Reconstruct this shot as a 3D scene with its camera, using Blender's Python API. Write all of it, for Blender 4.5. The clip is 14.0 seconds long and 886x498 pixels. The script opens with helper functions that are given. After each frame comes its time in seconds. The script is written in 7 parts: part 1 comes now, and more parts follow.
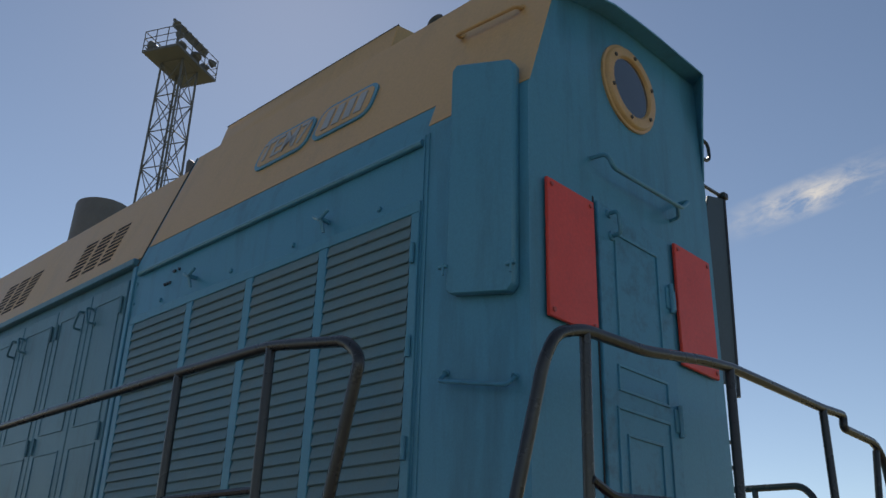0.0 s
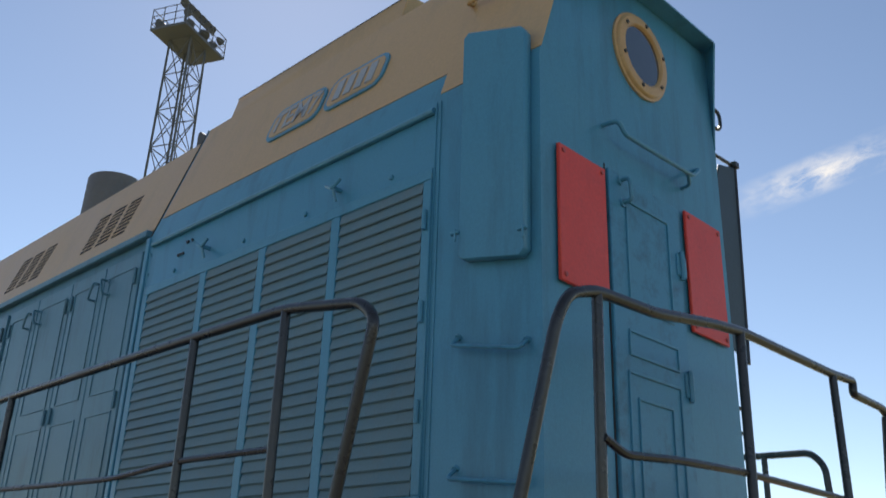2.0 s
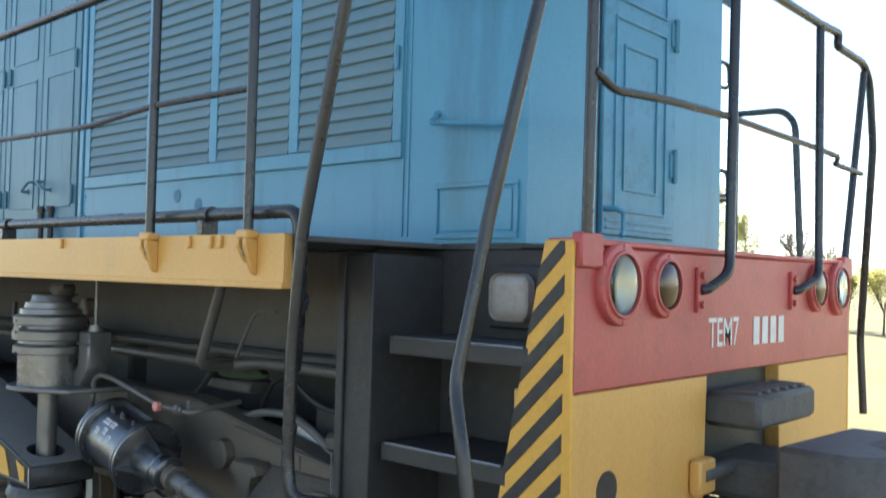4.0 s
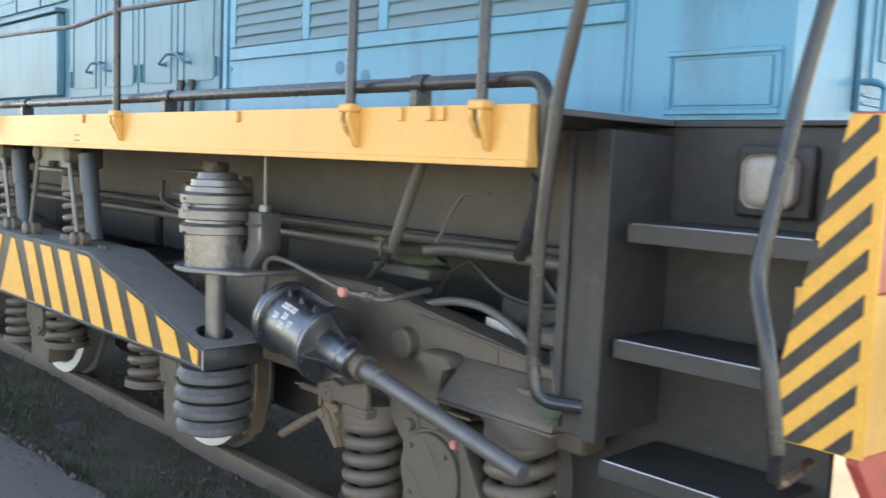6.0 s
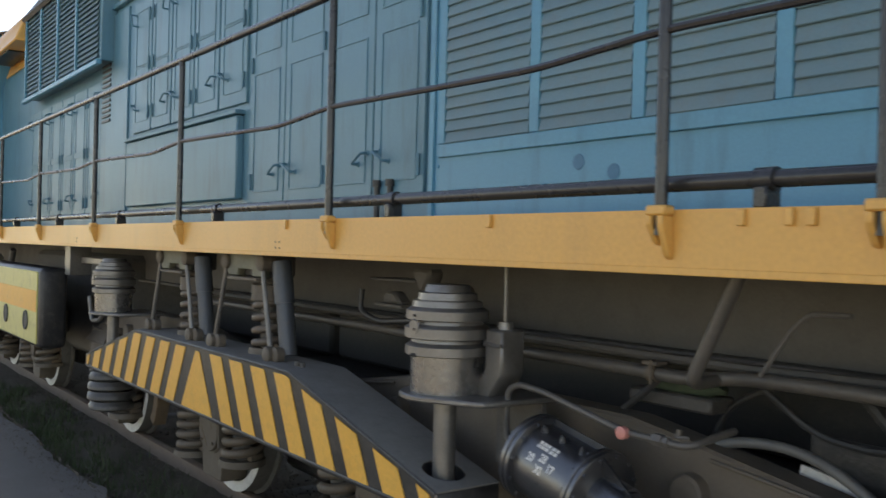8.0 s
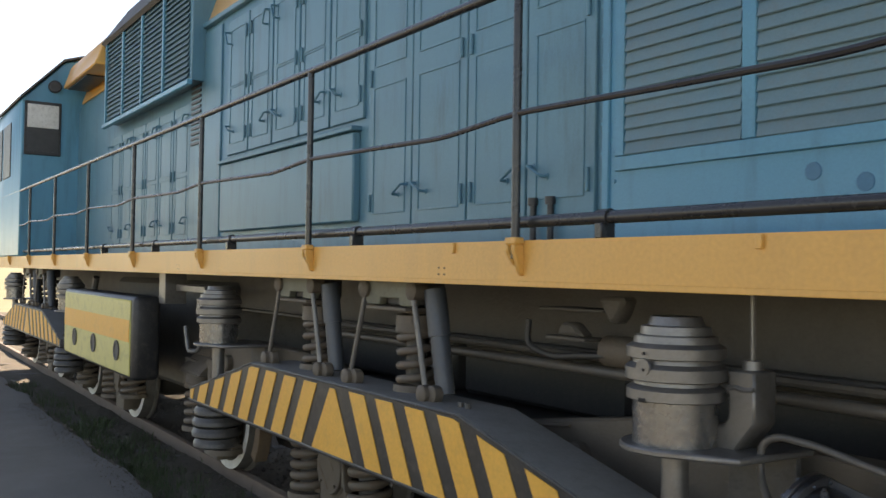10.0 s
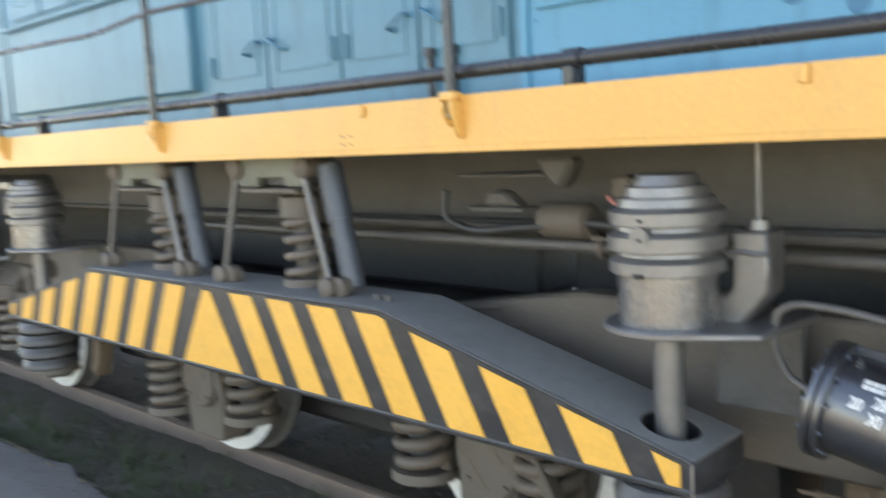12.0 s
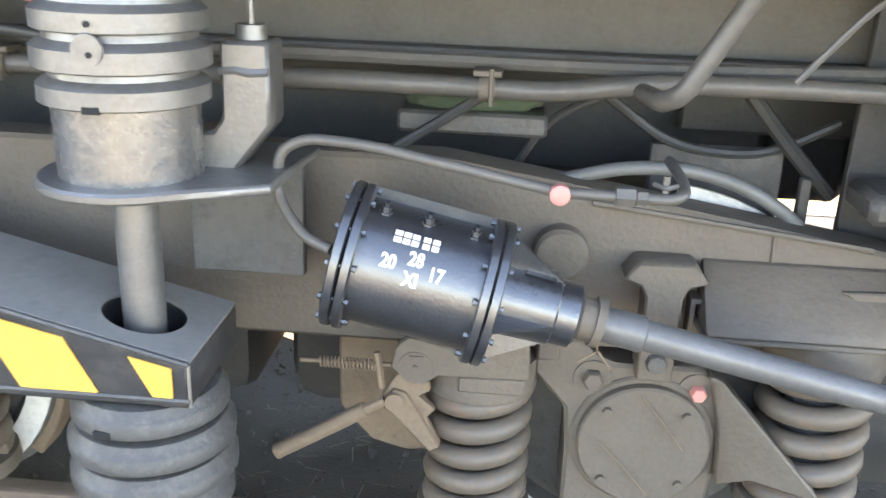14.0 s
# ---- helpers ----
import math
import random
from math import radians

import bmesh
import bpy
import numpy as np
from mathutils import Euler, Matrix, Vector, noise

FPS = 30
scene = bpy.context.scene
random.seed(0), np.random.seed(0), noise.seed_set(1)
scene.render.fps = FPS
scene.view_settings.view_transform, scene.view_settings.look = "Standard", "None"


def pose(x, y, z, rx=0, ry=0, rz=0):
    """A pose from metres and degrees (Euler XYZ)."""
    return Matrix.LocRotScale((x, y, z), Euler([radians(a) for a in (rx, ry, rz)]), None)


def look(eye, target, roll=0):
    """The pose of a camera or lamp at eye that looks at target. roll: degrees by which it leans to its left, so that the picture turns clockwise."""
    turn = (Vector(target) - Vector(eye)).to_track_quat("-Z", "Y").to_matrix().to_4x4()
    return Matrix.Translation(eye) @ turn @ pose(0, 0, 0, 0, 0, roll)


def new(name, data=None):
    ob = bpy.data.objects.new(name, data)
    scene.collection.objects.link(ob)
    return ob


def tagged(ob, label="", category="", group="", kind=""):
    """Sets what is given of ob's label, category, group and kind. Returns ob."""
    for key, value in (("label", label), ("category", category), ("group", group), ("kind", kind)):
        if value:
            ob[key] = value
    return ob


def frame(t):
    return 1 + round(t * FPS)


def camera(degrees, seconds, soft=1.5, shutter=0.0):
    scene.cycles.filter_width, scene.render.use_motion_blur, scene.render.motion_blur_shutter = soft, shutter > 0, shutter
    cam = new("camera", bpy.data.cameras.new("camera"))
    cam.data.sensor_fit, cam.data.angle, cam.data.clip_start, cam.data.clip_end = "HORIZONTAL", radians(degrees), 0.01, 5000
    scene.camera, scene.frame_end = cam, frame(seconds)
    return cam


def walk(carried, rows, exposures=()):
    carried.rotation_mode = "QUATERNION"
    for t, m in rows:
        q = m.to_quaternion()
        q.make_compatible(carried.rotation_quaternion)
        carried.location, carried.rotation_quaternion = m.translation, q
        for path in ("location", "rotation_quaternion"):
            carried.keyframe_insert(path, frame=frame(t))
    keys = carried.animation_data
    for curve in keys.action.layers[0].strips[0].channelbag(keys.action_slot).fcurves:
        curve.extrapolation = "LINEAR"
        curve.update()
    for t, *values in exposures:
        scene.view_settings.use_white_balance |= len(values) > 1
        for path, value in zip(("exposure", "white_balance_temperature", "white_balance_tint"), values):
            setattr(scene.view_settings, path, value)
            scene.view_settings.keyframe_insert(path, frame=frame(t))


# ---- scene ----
cam = camera(53.0, 14.0, shutter=0.5)
PATH = [
    (0, (2.488, -1.861, 2.043), (1.207, -0.544, 2.832), 1.8),
    (0.5, (2.486, -1.852, 2.035), (1.205, -0.537, 2.831), 1.9),
    (1, (2.484, -1.863, 2.031), (1.201, -0.552, 2.827), 1.9),
    (1.5, (2.472, -1.862, 2.015), (1.178, -0.55, 2.793), 1.9),
    (2, (2.482, -1.875, 1.979), (1.175, -0.557, 2.724), 1.9),
    (2.5, (2.482, -1.841, 1.948), (1.152, -0.474, 2.547), 1.6),
    (3, (2.448, -1.817, 1.918), (1.098, -0.402, 2.339), 1.6),
    (3.2, (2.44, -1.825, 1.906), (1.087, -0.39, 2.239), 1.6),
    (5.3, (2.024, -1.849, 1.775), (0.672, -0.383, 1.619), 2.2),
    (5.5, (1.956, -1.865, 1.787), (0.575, -0.429, 1.614), 2.2),
    (6, (1.705, -1.977, 1.799), (0.275, -0.593, 1.601), 2.3),
    (6.5, (1.491, -2.085, 1.837), (0.046, -0.715, 1.655), 2.2),
    (7, (1.297, -2.052, 1.834), (-0.198, -0.73, 1.707), 1.9),
    (7.5, (1.058, -1.974, 1.867), (-0.511, -0.735, 1.815), 1.3),
    (8, (0.848, -2.019, 1.847), (-0.759, -0.829, 1.846), 1.4),
    (8.5, (0.603, -2.134, 1.874), (-1.013, -0.956, 1.887), 1.4),
    (9, (0.437, -2.188, 1.882), (-1.205, -1.047, 1.913), 0.9),
    (9.2, (0.35, -2.159, 1.853), (-1.307, -1.041, 1.906), 1.2),
    (11.3, (-0.463, -2.397, 1.844), (-2.119, -1.276, 1.858), -0.1),
    (11.5, (-0.574, -2.271, 1.784), (-2.177, -1.079, 1.731), 0.7),
    (12, (-0.742, -2.163, 1.845), (-2.126, -0.730, 1.591), -3.0),
    (12.5, (-0.967, -2.083, 1.847), (-1.870, -0.349, 1.381), -1.4),
    (13, (-1.140, -2.028, 1.841), (-1.622, -0.158, 1.259), 0.1),
    (13.5, (-1.251, -1.801, 1.811), (-1.474, 0.082, 1.172), 1.8),
    (14, (-1.292, -1.571, 1.763), (-1.43, 0.305, 1.085), 2.3),
]
EXPOSURES = [
    (0, 0.16, 7250, 10), (1.5, 0.42, 7100, 10), (2.0, 0.68, 7100, 10), (2.5, 1.0, 6900, 9), (3.0, 1.4, 6700, 8), (5.3, 2.85, 8100, 10), (6.0, 3.05, 8100, 14), (6.5, 2.85, 8500, 20),
    (7.5, 2.1, 8900, 17), (8.5, 1.68, 8800, 16), (9.2, 1.68, 8800, 16), (11.3, 2.45, 9000, 17), (12.0, 3.1, 8300, 14), (12.5, 3.3, 7150, 13), (13.0, 3.58, 7900, 13), (14.0, 4.15, 8300, 15),
]
walk(cam, [(t, look(eye, target, roll)) for t, eye, target, roll in PATH], EXPOSURES)

# ---- world and sun ----
SUN_DIR = Vector((-0.637, 0.435, 0.637)).normalized()
world = bpy.data.worlds.new("sky")
scene.world = world
world.use_nodes = True
wn = world.node_tree.nodes
sky = wn.new("ShaderNodeTexSky")
sky.sky_type = "NISHITA"
sky.sun_disc = False
sky.sun_elevation = math.asin(SUN_DIR.z)
sky.sun_rotation = math.atan2(SUN_DIR.x, SUN_DIR.y)
sky.air_density = 0.75
sky.dust_density = 0.06
sky.ozone_density = 0.9
wn["Background"].inputs["Strength"].default_value = 0.1
world.node_tree.links.new(sky.outputs["Color"], wn["Background"].inputs["Color"])
sun_data = bpy.data.lights.new("sun", "SUN")
sun_data.energy, sun_data.angle, sun_data.color = 4.5, radians(0.55), (1.0, 0.95, 0.87)
sun = new("sun", sun_data)
sun.matrix_world = look(SUN_DIR * 60, (0, 0, 0))

# ---- materials ----
def paint(name, base, second=None, rough=0.5, metal=0.0, fine=60.0, coarse=2.2, amount=0.5, bump=0.15, dirt=None, dirt_amount=0.35,
          streak=False, island=0.0, coat=0.0):
    """A worn surface: a base colour that drifts to a second one, patches of dirt, fine grain in colour, gloss and relief."""
    m = bpy.data.materials.new(name)
    m.use_nodes = True
    n, k = m.node_tree.nodes, m.node_tree.links.new
    b = n["Principled BSDF"]
    second = second or tuple(c * 0.78 for c in base)
    geo = n.new("ShaderNodeNewGeometry")
    mapping = n.new("ShaderNodeMapping")
    k(geo.outputs["Position"], mapping.inputs["Vector"])
    big = n.new("ShaderNodeTexNoise")
    big.inputs["Scale"].default_value, big.inputs["Detail"].default_value = coarse, 5
    big.inputs["Roughness"].default_value = 0.62
    k(mapping.outputs[0], big.inputs["Vector"])
    small = n.new("ShaderNodeTexNoise")
    small.inputs["Scale"].default_value, small.inputs["Detail"].default_value = fine, 4
    k(mapping.outputs[0], small.inputs["Vector"])
    ramp = n.new("ShaderNodeMapRange")
    ramp.inputs["From Min"].default_value, ramp.inputs["From Max"].default_value = 0.35, 0.68
    ramp.inputs["To Max"].default_value = amount
    k(big.outputs["Fac"], ramp.inputs["Value"])
    mix = n.new("ShaderNodeMix")
    mix.data_type = "RGBA"
    mix.inputs["A"].default_value, mix.inputs["B"].default_value = (*base, 1), (*second, 1)
    k(ramp.outputs[0], mix.inputs["Factor"])
    out = mix.outputs["Result"]
    if dirt:
        spots = n.new("ShaderNodeTexNoise")
        spots.inputs["Scale"].default_value, spots.inputs["Detail"].default_value = coarse * 4.3, 8
        spots.inputs["Roughness"].default_value = 0.7
        if streak:
            stretch = n.new("ShaderNodeMapping")
            stretch.inputs["Scale"].default_value = (1, 1, 0.16)
            k(geo.outputs["Position"], stretch.inputs["Vector"])
            k(stretch.outputs[0], spots.inputs["Vector"])
        else:
            k(mapping.outputs[0], spots.inputs["Vector"])
        cut = n.new("ShaderNodeMapRange")
        cut.inputs["From Min"].default_value, cut.inputs["From Max"].default_value = 0.5, 0.78
        cut.inputs["To Max"].default_value = dirt_amount
        k(spots.outputs["Fac"], cut.inputs["Value"])
        mix2 = n.new("ShaderNodeMix")
        mix2.data_type = "RGBA"
        mix2.inputs["B"].default_value = (*dirt, 1)
        k(cut.outputs[0], mix2.inputs["Factor"])
        k(out, mix2.inputs["A"])
        out = mix2.outputs["Result"]
    hue = n.new("ShaderNodeHueSaturation")
    grain = n.new("ShaderNodeMapRange")
    grain.inputs["To Min"].default_value, grain.inputs["To Max"].default_value = 0.86, 1.14
    k(small.outputs["Fac"], grain.inputs["Value"])
    value = grain.outputs[0]
    if island:
        info = n.new("ShaderNodeObjectInfo")
        pick = n.new("ShaderNodeMapRange")
        pick.inputs["To Min"].default_value, pick.inputs["To Max"].default_value = 1 - island, 1 + island
        k(info.outputs["Random"], pick.inputs["Value"])
        times = n.new("ShaderNodeMath")
        times.operation = "MULTIPLY"
        k(value, times.inputs[0])
        k(pick.outputs[0], times.inputs[1])
        value = times.outputs[0]
    k(value, hue.inputs["Value"])
    k(out, hue.inputs["Color"])
    k(hue.outputs[0], b.inputs["Base Color"])
    gloss = n.new("ShaderNodeMapRange")
    gloss.inputs["To Min"].default_value, gloss.inputs["To Max"].default_value = max(rough - 0.12, 0.03), min(rough + 0.14, 1)
    k(big.outputs["Fac"], gloss.inputs["Value"])
    k(gloss.outputs[0], b.inputs["Roughness"])
    b.inputs["Metallic"].default_value = metal
    b.inputs["Coat Weight"].default_value = coat
    if bump:
        both = n.new("ShaderNodeMath")
        both.operation = "MULTIPLY_ADD"
        both.inputs[1].default_value = 3.0
        k(big.outputs["Fac"], both.inputs[0])
        k(small.outputs["Fac"], both.inputs[2])
        bp = n.new("ShaderNodeBump")
        bp.inputs["Strength"].default_value, bp.inputs["Distance"].default_value = bump, 0.01
        k(both.outputs[0], bp.inputs["Height"])
        k(bp.outputs[0], b.inputs["Normal"])
    return m


GRIME = (0.075, 0.062, 0.05)
blue = paint("blue_enamel", (0.062, 0.262, 0.385), (0.09, 0.285, 0.39), rough=0.33, fine=90, coarse=1.3, bump=0.07, dirt=(0.042, 0.115, 0.15), dirt_amount=0.7, streak=True)
worn_blue = paint("weathered_blue_enamel", (0.072, 0.205, 0.275), (0.105, 0.235, 0.29), rough=0.4, fine=90, coarse=1.6, bump=0.08, dirt=(0.05, 0.1, 0.115), dirt_amount=0.75, streak=True)
door_blue = paint("smudged_blue_enamel", (0.055, 0.25, 0.38), (0.075, 0.265, 0.375), rough=0.36, fine=90, coarse=1.9, bump=0.07, dirt=(0.025, 0.07, 0.095), dirt_amount=0.8)
louvre_blue = paint("louvre_paint", (0.1, 0.2, 0.24), (0.165, 0.22, 0.225), rough=0.5, fine=90, coarse=3, bump=0.06, dirt=(0.16, 0.165, 0.155), dirt_amount=0.5)
ochre = paint("ochre_enamel", (0.68, 0.35, 0.09), (0.72, 0.4, 0.12), rough=0.38, coarse=1.1, bump=0.07, dirt=(0.45, 0.26, 0.1), dirt_amount=0.4, streak=True)
# second ochre for the upper parts, greyed to carry flare haze in its colour
hazed_ochre = paint("hazed_ochre_enamel", (0.56, 0.335, 0.14), (0.62, 0.39, 0.18), rough=0.4, coarse=1.1, bump=0.07, dirt=(0.36, 0.24, 0.12), dirt_amount=0.5, streak=True)
sign_yellow = paint("stripe_yellow", (0.77, 0.385, 0.062), (0.81, 0.435, 0.09), rough=0.5, coarse=3, bump=0.08, dirt=(0.3, 0.2, 0.08), dirt_amount=0.3)
black_paint = paint("black_enamel", (0.018, 0.018, 0.02), (0.05, 0.048, 0.046), rough=0.42, coarse=3, bump=0.12, dirt=(0.12, 0.105, 0.09), dirt_amount=0.5)
gloss_black = paint("fresh_black_paint", (0.02, 0.021, 0.025), (0.03, 0.03, 0.034), rough=0.3, coarse=9, fine=120, bump=0.28, dirt=(0.08, 0.07, 0.058), dirt_amount=0.4, coat=1.0)
gloss_black.node_tree.nodes["Principled BSDF"].inputs["Coat IOR"].default_value = 1.9
gloss_black.node_tree.nodes["Principled BSDF"].inputs["Coat Roughness"].default_value = 0.3
rail_black = paint("handrail_paint", (0.022, 0.022, 0.024), (0.042, 0.041, 0.04), rough=0.27, coarse=4, bump=0.08, dirt=(0.07, 0.068, 0.066), dirt_amount=0.35)
red_plate = paint("signal_red", (0.78, 0.07, 0.045), (0.7, 0.055, 0.04), rough=0.42, coarse=2, bump=0.06, dirt=(0.45, 0.05, 0.04), dirt_amount=0.3)
beam_red = paint("beam_red", (0.5, 0.085, 0.075), (0.4, 0.075, 0.066), rough=0.42, coarse=2, bump=0.1, dirt=(0.16, 0.05, 0.04), dirt_amount=0.5)
dusty = paint("dusty_steel", (0.13, 0.104, 0.079), (0.088, 0.071, 0.055), rough=0.62, coarse=4, bump=0.3, dirt=(0.12, 0.1, 0.085), dirt_amount=0.6)
dark_steel = paint("oily_steel", (0.085, 0.08, 0.073), (0.15, 0.135, 0.12), rough=0.7, coarse=4, bump=0.3, dirt=(0.02, 0.018, 0.016), dirt_amount=0.6)
grey_steel = paint("worn_grey_steel", (0.215, 0.205, 0.195), (0.155, 0.147, 0.138), rough=0.4, metal=0.6, coarse=7, bump=0.1, dirt=(0.1, 0.085, 0.07), dirt_amount=0.5)
spring_steel = paint("spring_steel", (0.115, 0.094, 0.074), (0.15, 0.115, 0.085), rough=0.5, coarse=6, bump=0.15, dirt=(0.24, 0.125, 0.065), dirt_amount=0.55)
rust = paint("rusty_iron", (0.2, 0.14, 0.092), (0.14, 0.105, 0.078), rough=0.85, coarse=6, bump=0.35, dirt=GRIME, dirt_amount=0.5)
bright_steel = paint("bare_steel", (0.5, 0.48, 0.45), (0.36, 0.33, 0.3), rough=0.35, metal=0.9, coarse=8, bump=0.15)
rim_white = paint("white_rim_paint", (0.72, 0.7, 0.65), (0.5, 0.47, 0.42), rough=0.6, coarse=5, bump=0.15, dirt=(0.2, 0.17, 0.14), dirt_amount=0.5)
lettering = paint("white_lettering", (0.72, 0.7, 0.66), (0.58, 0.56, 0.52), rough=0.5, coarse=12, bump=0.05)
olive_grey = paint("olive_grey_paint", (0.15, 0.15, 0.11), (0.11, 0.11, 0.085), rough=0.6, coarse=6, bump=0.2, dirt=(0.07, 0.06, 0.05), dirt_amount=0.6)
# dark damper paint, tinted blue in place of a sky reflection
damper_sky_tint = paint("damper_paint", (0.06, 0.072, 0.09), (0.09, 0.095, 0.1), rough=0.4, coarse=6, bump=0.1, dirt=(0.1, 0.09, 0.08), dirt_amount=0.5)
dull_blue = paint("dull_patch_blue", (0.05, 0.17, 0.27), (0.06, 0.19, 0.29), rough=0.55, coarse=9, bump=0.1)
# far shield's blue, darkened and greyed so the colour itself holds its shade
shaded_shield_blue = paint("shaded_grey_blue", (0.035, 0.06, 0.075), (0.05, 0.075, 0.09), rough=0.5, coarse=3, bump=0.1)
plate_grey = paint("dull_plate_letters", (0.4, 0.41, 0.42), (0.3, 0.31, 0.33), rough=0.5, coarse=12, bump=0.05)
cap_pink = paint("red_lead_paint", (0.62, 0.24, 0.2), (0.55, 0.2, 0.17), rough=0.5, coarse=14, bump=0.1)
rubber = paint("black_rubber", (0.035, 0.035, 0.035), (0.07, 0.067, 0.063), rough=0.45, coarse=9, bump=0.15)
roof_grey = paint("roof_soot", (0.09, 0.085, 0.08), (0.05, 0.05, 0.05), rough=0.7, coarse=3, bump=0.2)
asphalt = paint("asphalt", (0.15, 0.136, 0.118), (0.11, 0.1, 0.088), rough=0.9, fine=160, coarse=0.9, bump=0.5, dirt=(0.2, 0.185, 0.17), dirt_amount=0.4)
soil = paint("cindery_soil", (0.085, 0.066, 0.046), (0.12, 0.095, 0.068), rough=0.95, fine=90, coarse=1.6, bump=0.9, dirt=(0.04, 0.055, 0.02), dirt_amount=0.5)
field = paint("dry_meadow", (0.19, 0.17, 0.09), (0.12, 0.14, 0.05), rough=0.95, fine=30, coarse=0.4, bump=0.6, dirt=(0.24, 0.21, 0.15), dirt_amount=0.6)
stone_mat = paint("ballast_stone", (0.1, 0.083, 0.065), (0.16, 0.138, 0.112), rough=0.9, fine=120, coarse=9, bump=0.4)
rail_steel = paint("rail_steel", (0.14, 0.095, 0.07), (0.2, 0.15, 0.12), rough=0.7, coarse=5, bump=0.25)
sleeper_mat = paint("old_concrete", (0.11, 0.1, 0.088), (0.075, 0.066, 0.058), rough=0.9, coarse=4, bump=0.4)
grass_mat = paint("grass_blade", (0.055, 0.085, 0.026), (0.1, 0.105, 0.045), rough=0.7, coarse=6, bump=0)
leaf_mat = paint("young_leaf", (0.27, 0.26, 0.1), (0.19, 0.2, 0.07), rough=0.6, coarse=1.5, bump=0, amount=0.9)
bark_mat = paint("bark", (0.13, 0.1, 0.075), (0.07, 0.055, 0.045), rough=0.9, coarse=5, bump=0.5)
girder_grey = paint("girder_grey", (0.12, 0.108, 0.095), (0.085, 0.077, 0.068), rough=0.75, coarse=3, bump=0.25, dirt=GRIME, dirt_amount=0.5)
leaf_nodes = leaf_mat.node_tree
leaf_thin = leaf_nodes.nodes.new("ShaderNodeBsdfTranslucent")
leaf_thin.inputs["Color"].default_value = (0.46, 0.45, 0.16, 1)
leaf_mix = leaf_nodes.nodes.new("ShaderNodeMixShader")
leaf_mix.inputs[0].default_value = 0.55
leaf_nodes.links.new(leaf_nodes.nodes["Principled BSDF"].outputs[0], leaf_mix.inputs[1])
leaf_nodes.links.new(leaf_thin.outputs[0], leaf_mix.inputs[2])
leaf_nodes.links.new(leaf_mix.outputs[0], leaf_nodes.nodes["Material Output"].inputs["Surface"])
stair_black = paint("stair_black", (0.03, 0.029, 0.028), (0.055, 0.05, 0.046), rough=0.55, coarse=4, bump=0.2, dirt=(0.09, 0.078, 0.066), dirt_amount=0.5)
rubbed_black = paint("rubbed_black_paint", (0.07, 0.066, 0.062), (0.045, 0.043, 0.041), rough=0.45, coarse=6, bump=0.3, dirt=(0.16, 0.14, 0.12), dirt_amount=0.6)
beam_top = paint("dusty_black_paint", (0.22, 0.205, 0.185), (0.16, 0.15, 0.135), rough=0.6, coarse=3, bump=0.1, dirt=(0.13, 0.12, 0.11), dirt_amount=0.6)
scuffed = paint("scuffed_bright_steel", (0.25, 0.245, 0.24), (0.17, 0.162, 0.152), rough=0.27, metal=0.7, coarse=26, fine=70, bump=0.1, dirt=(0.2, 0.17, 0.15), dirt_amount=0.5)
green_cloth = paint("green_cloth", (0.05, 0.075, 0.045), (0.08, 0.1, 0.065), rough=0.85, coarse=12, bump=0.3)
# near-black that paints the unlit inside of slots and holes
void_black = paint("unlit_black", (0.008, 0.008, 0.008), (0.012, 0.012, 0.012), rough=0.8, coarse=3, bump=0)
drum_grey = paint("sooty_grey_steel", (0.17, 0.155, 0.14), (0.1, 0.092, 0.085), rough=0.6, coarse=4, bump=0.15, dirt=(0.2, 0.12, 0.08), dirt_amount=0.4)
pipe_grey = paint("oiled_pipe", (0.1, 0.09, 0.08), (0.065, 0.06, 0.054), rough=0.42, coarse=5, bump=0.15, dirt=(0.18, 0.15, 0.12), dirt_amount=0.5)
hose_grey = paint("grey_hose", (0.13, 0.13, 0.125), (0.09, 0.09, 0.087), rough=0.45, coarse=6, bump=0.1)
straw_mat = paint("dry_straw", (0.28, 0.22, 0.13), (0.16, 0.125, 0.08), rough=0.8, coarse=12, bump=0)
rod_steel = paint("dull_rod_steel", (0.15, 0.145, 0.14), (0.11, 0.105, 0.1), rough=0.4, metal=0.3, coarse=8, bump=0.08, dirt=(0.1, 0.08, 0.065), dirt_amount=0.5)
tower_steel = paint("tower_steel", (0.1, 0.11, 0.12), (0.14, 0.13, 0.12), rough=0.6, coarse=4, bump=0.1)


def glassy(name, tint, rough=0.03, ior=1.5):
    m = bpy.data.materials.new(name)
    m.use_nodes = True
    b = m.node_tree.nodes["Principled BSDF"]
    b.inputs["Base Color"].default_value = (*tint, 1)
    b.inputs["Roughness"].default_value, b.inputs["IOR"].default_value = rough, ior
    b.inputs["Transmission Weight"].default_value = 1.0
    return m


glass = glassy("clear_glass", (0.9, 0.95, 0.93))
red_glass = paint("dark_ruby_glass", (0.03, 0.004, 0.004), (0.05, 0.006, 0.006), rough=0.12, coarse=20, fine=80, bump=0.04)
frosted = paint("frosted_dusty_glass", (0.42, 0.38, 0.33), (0.3, 0.27, 0.23), rough=0.5, coarse=9, bump=0.1, dirt=(0.16, 0.13, 0.1), dirt_amount=0.6)

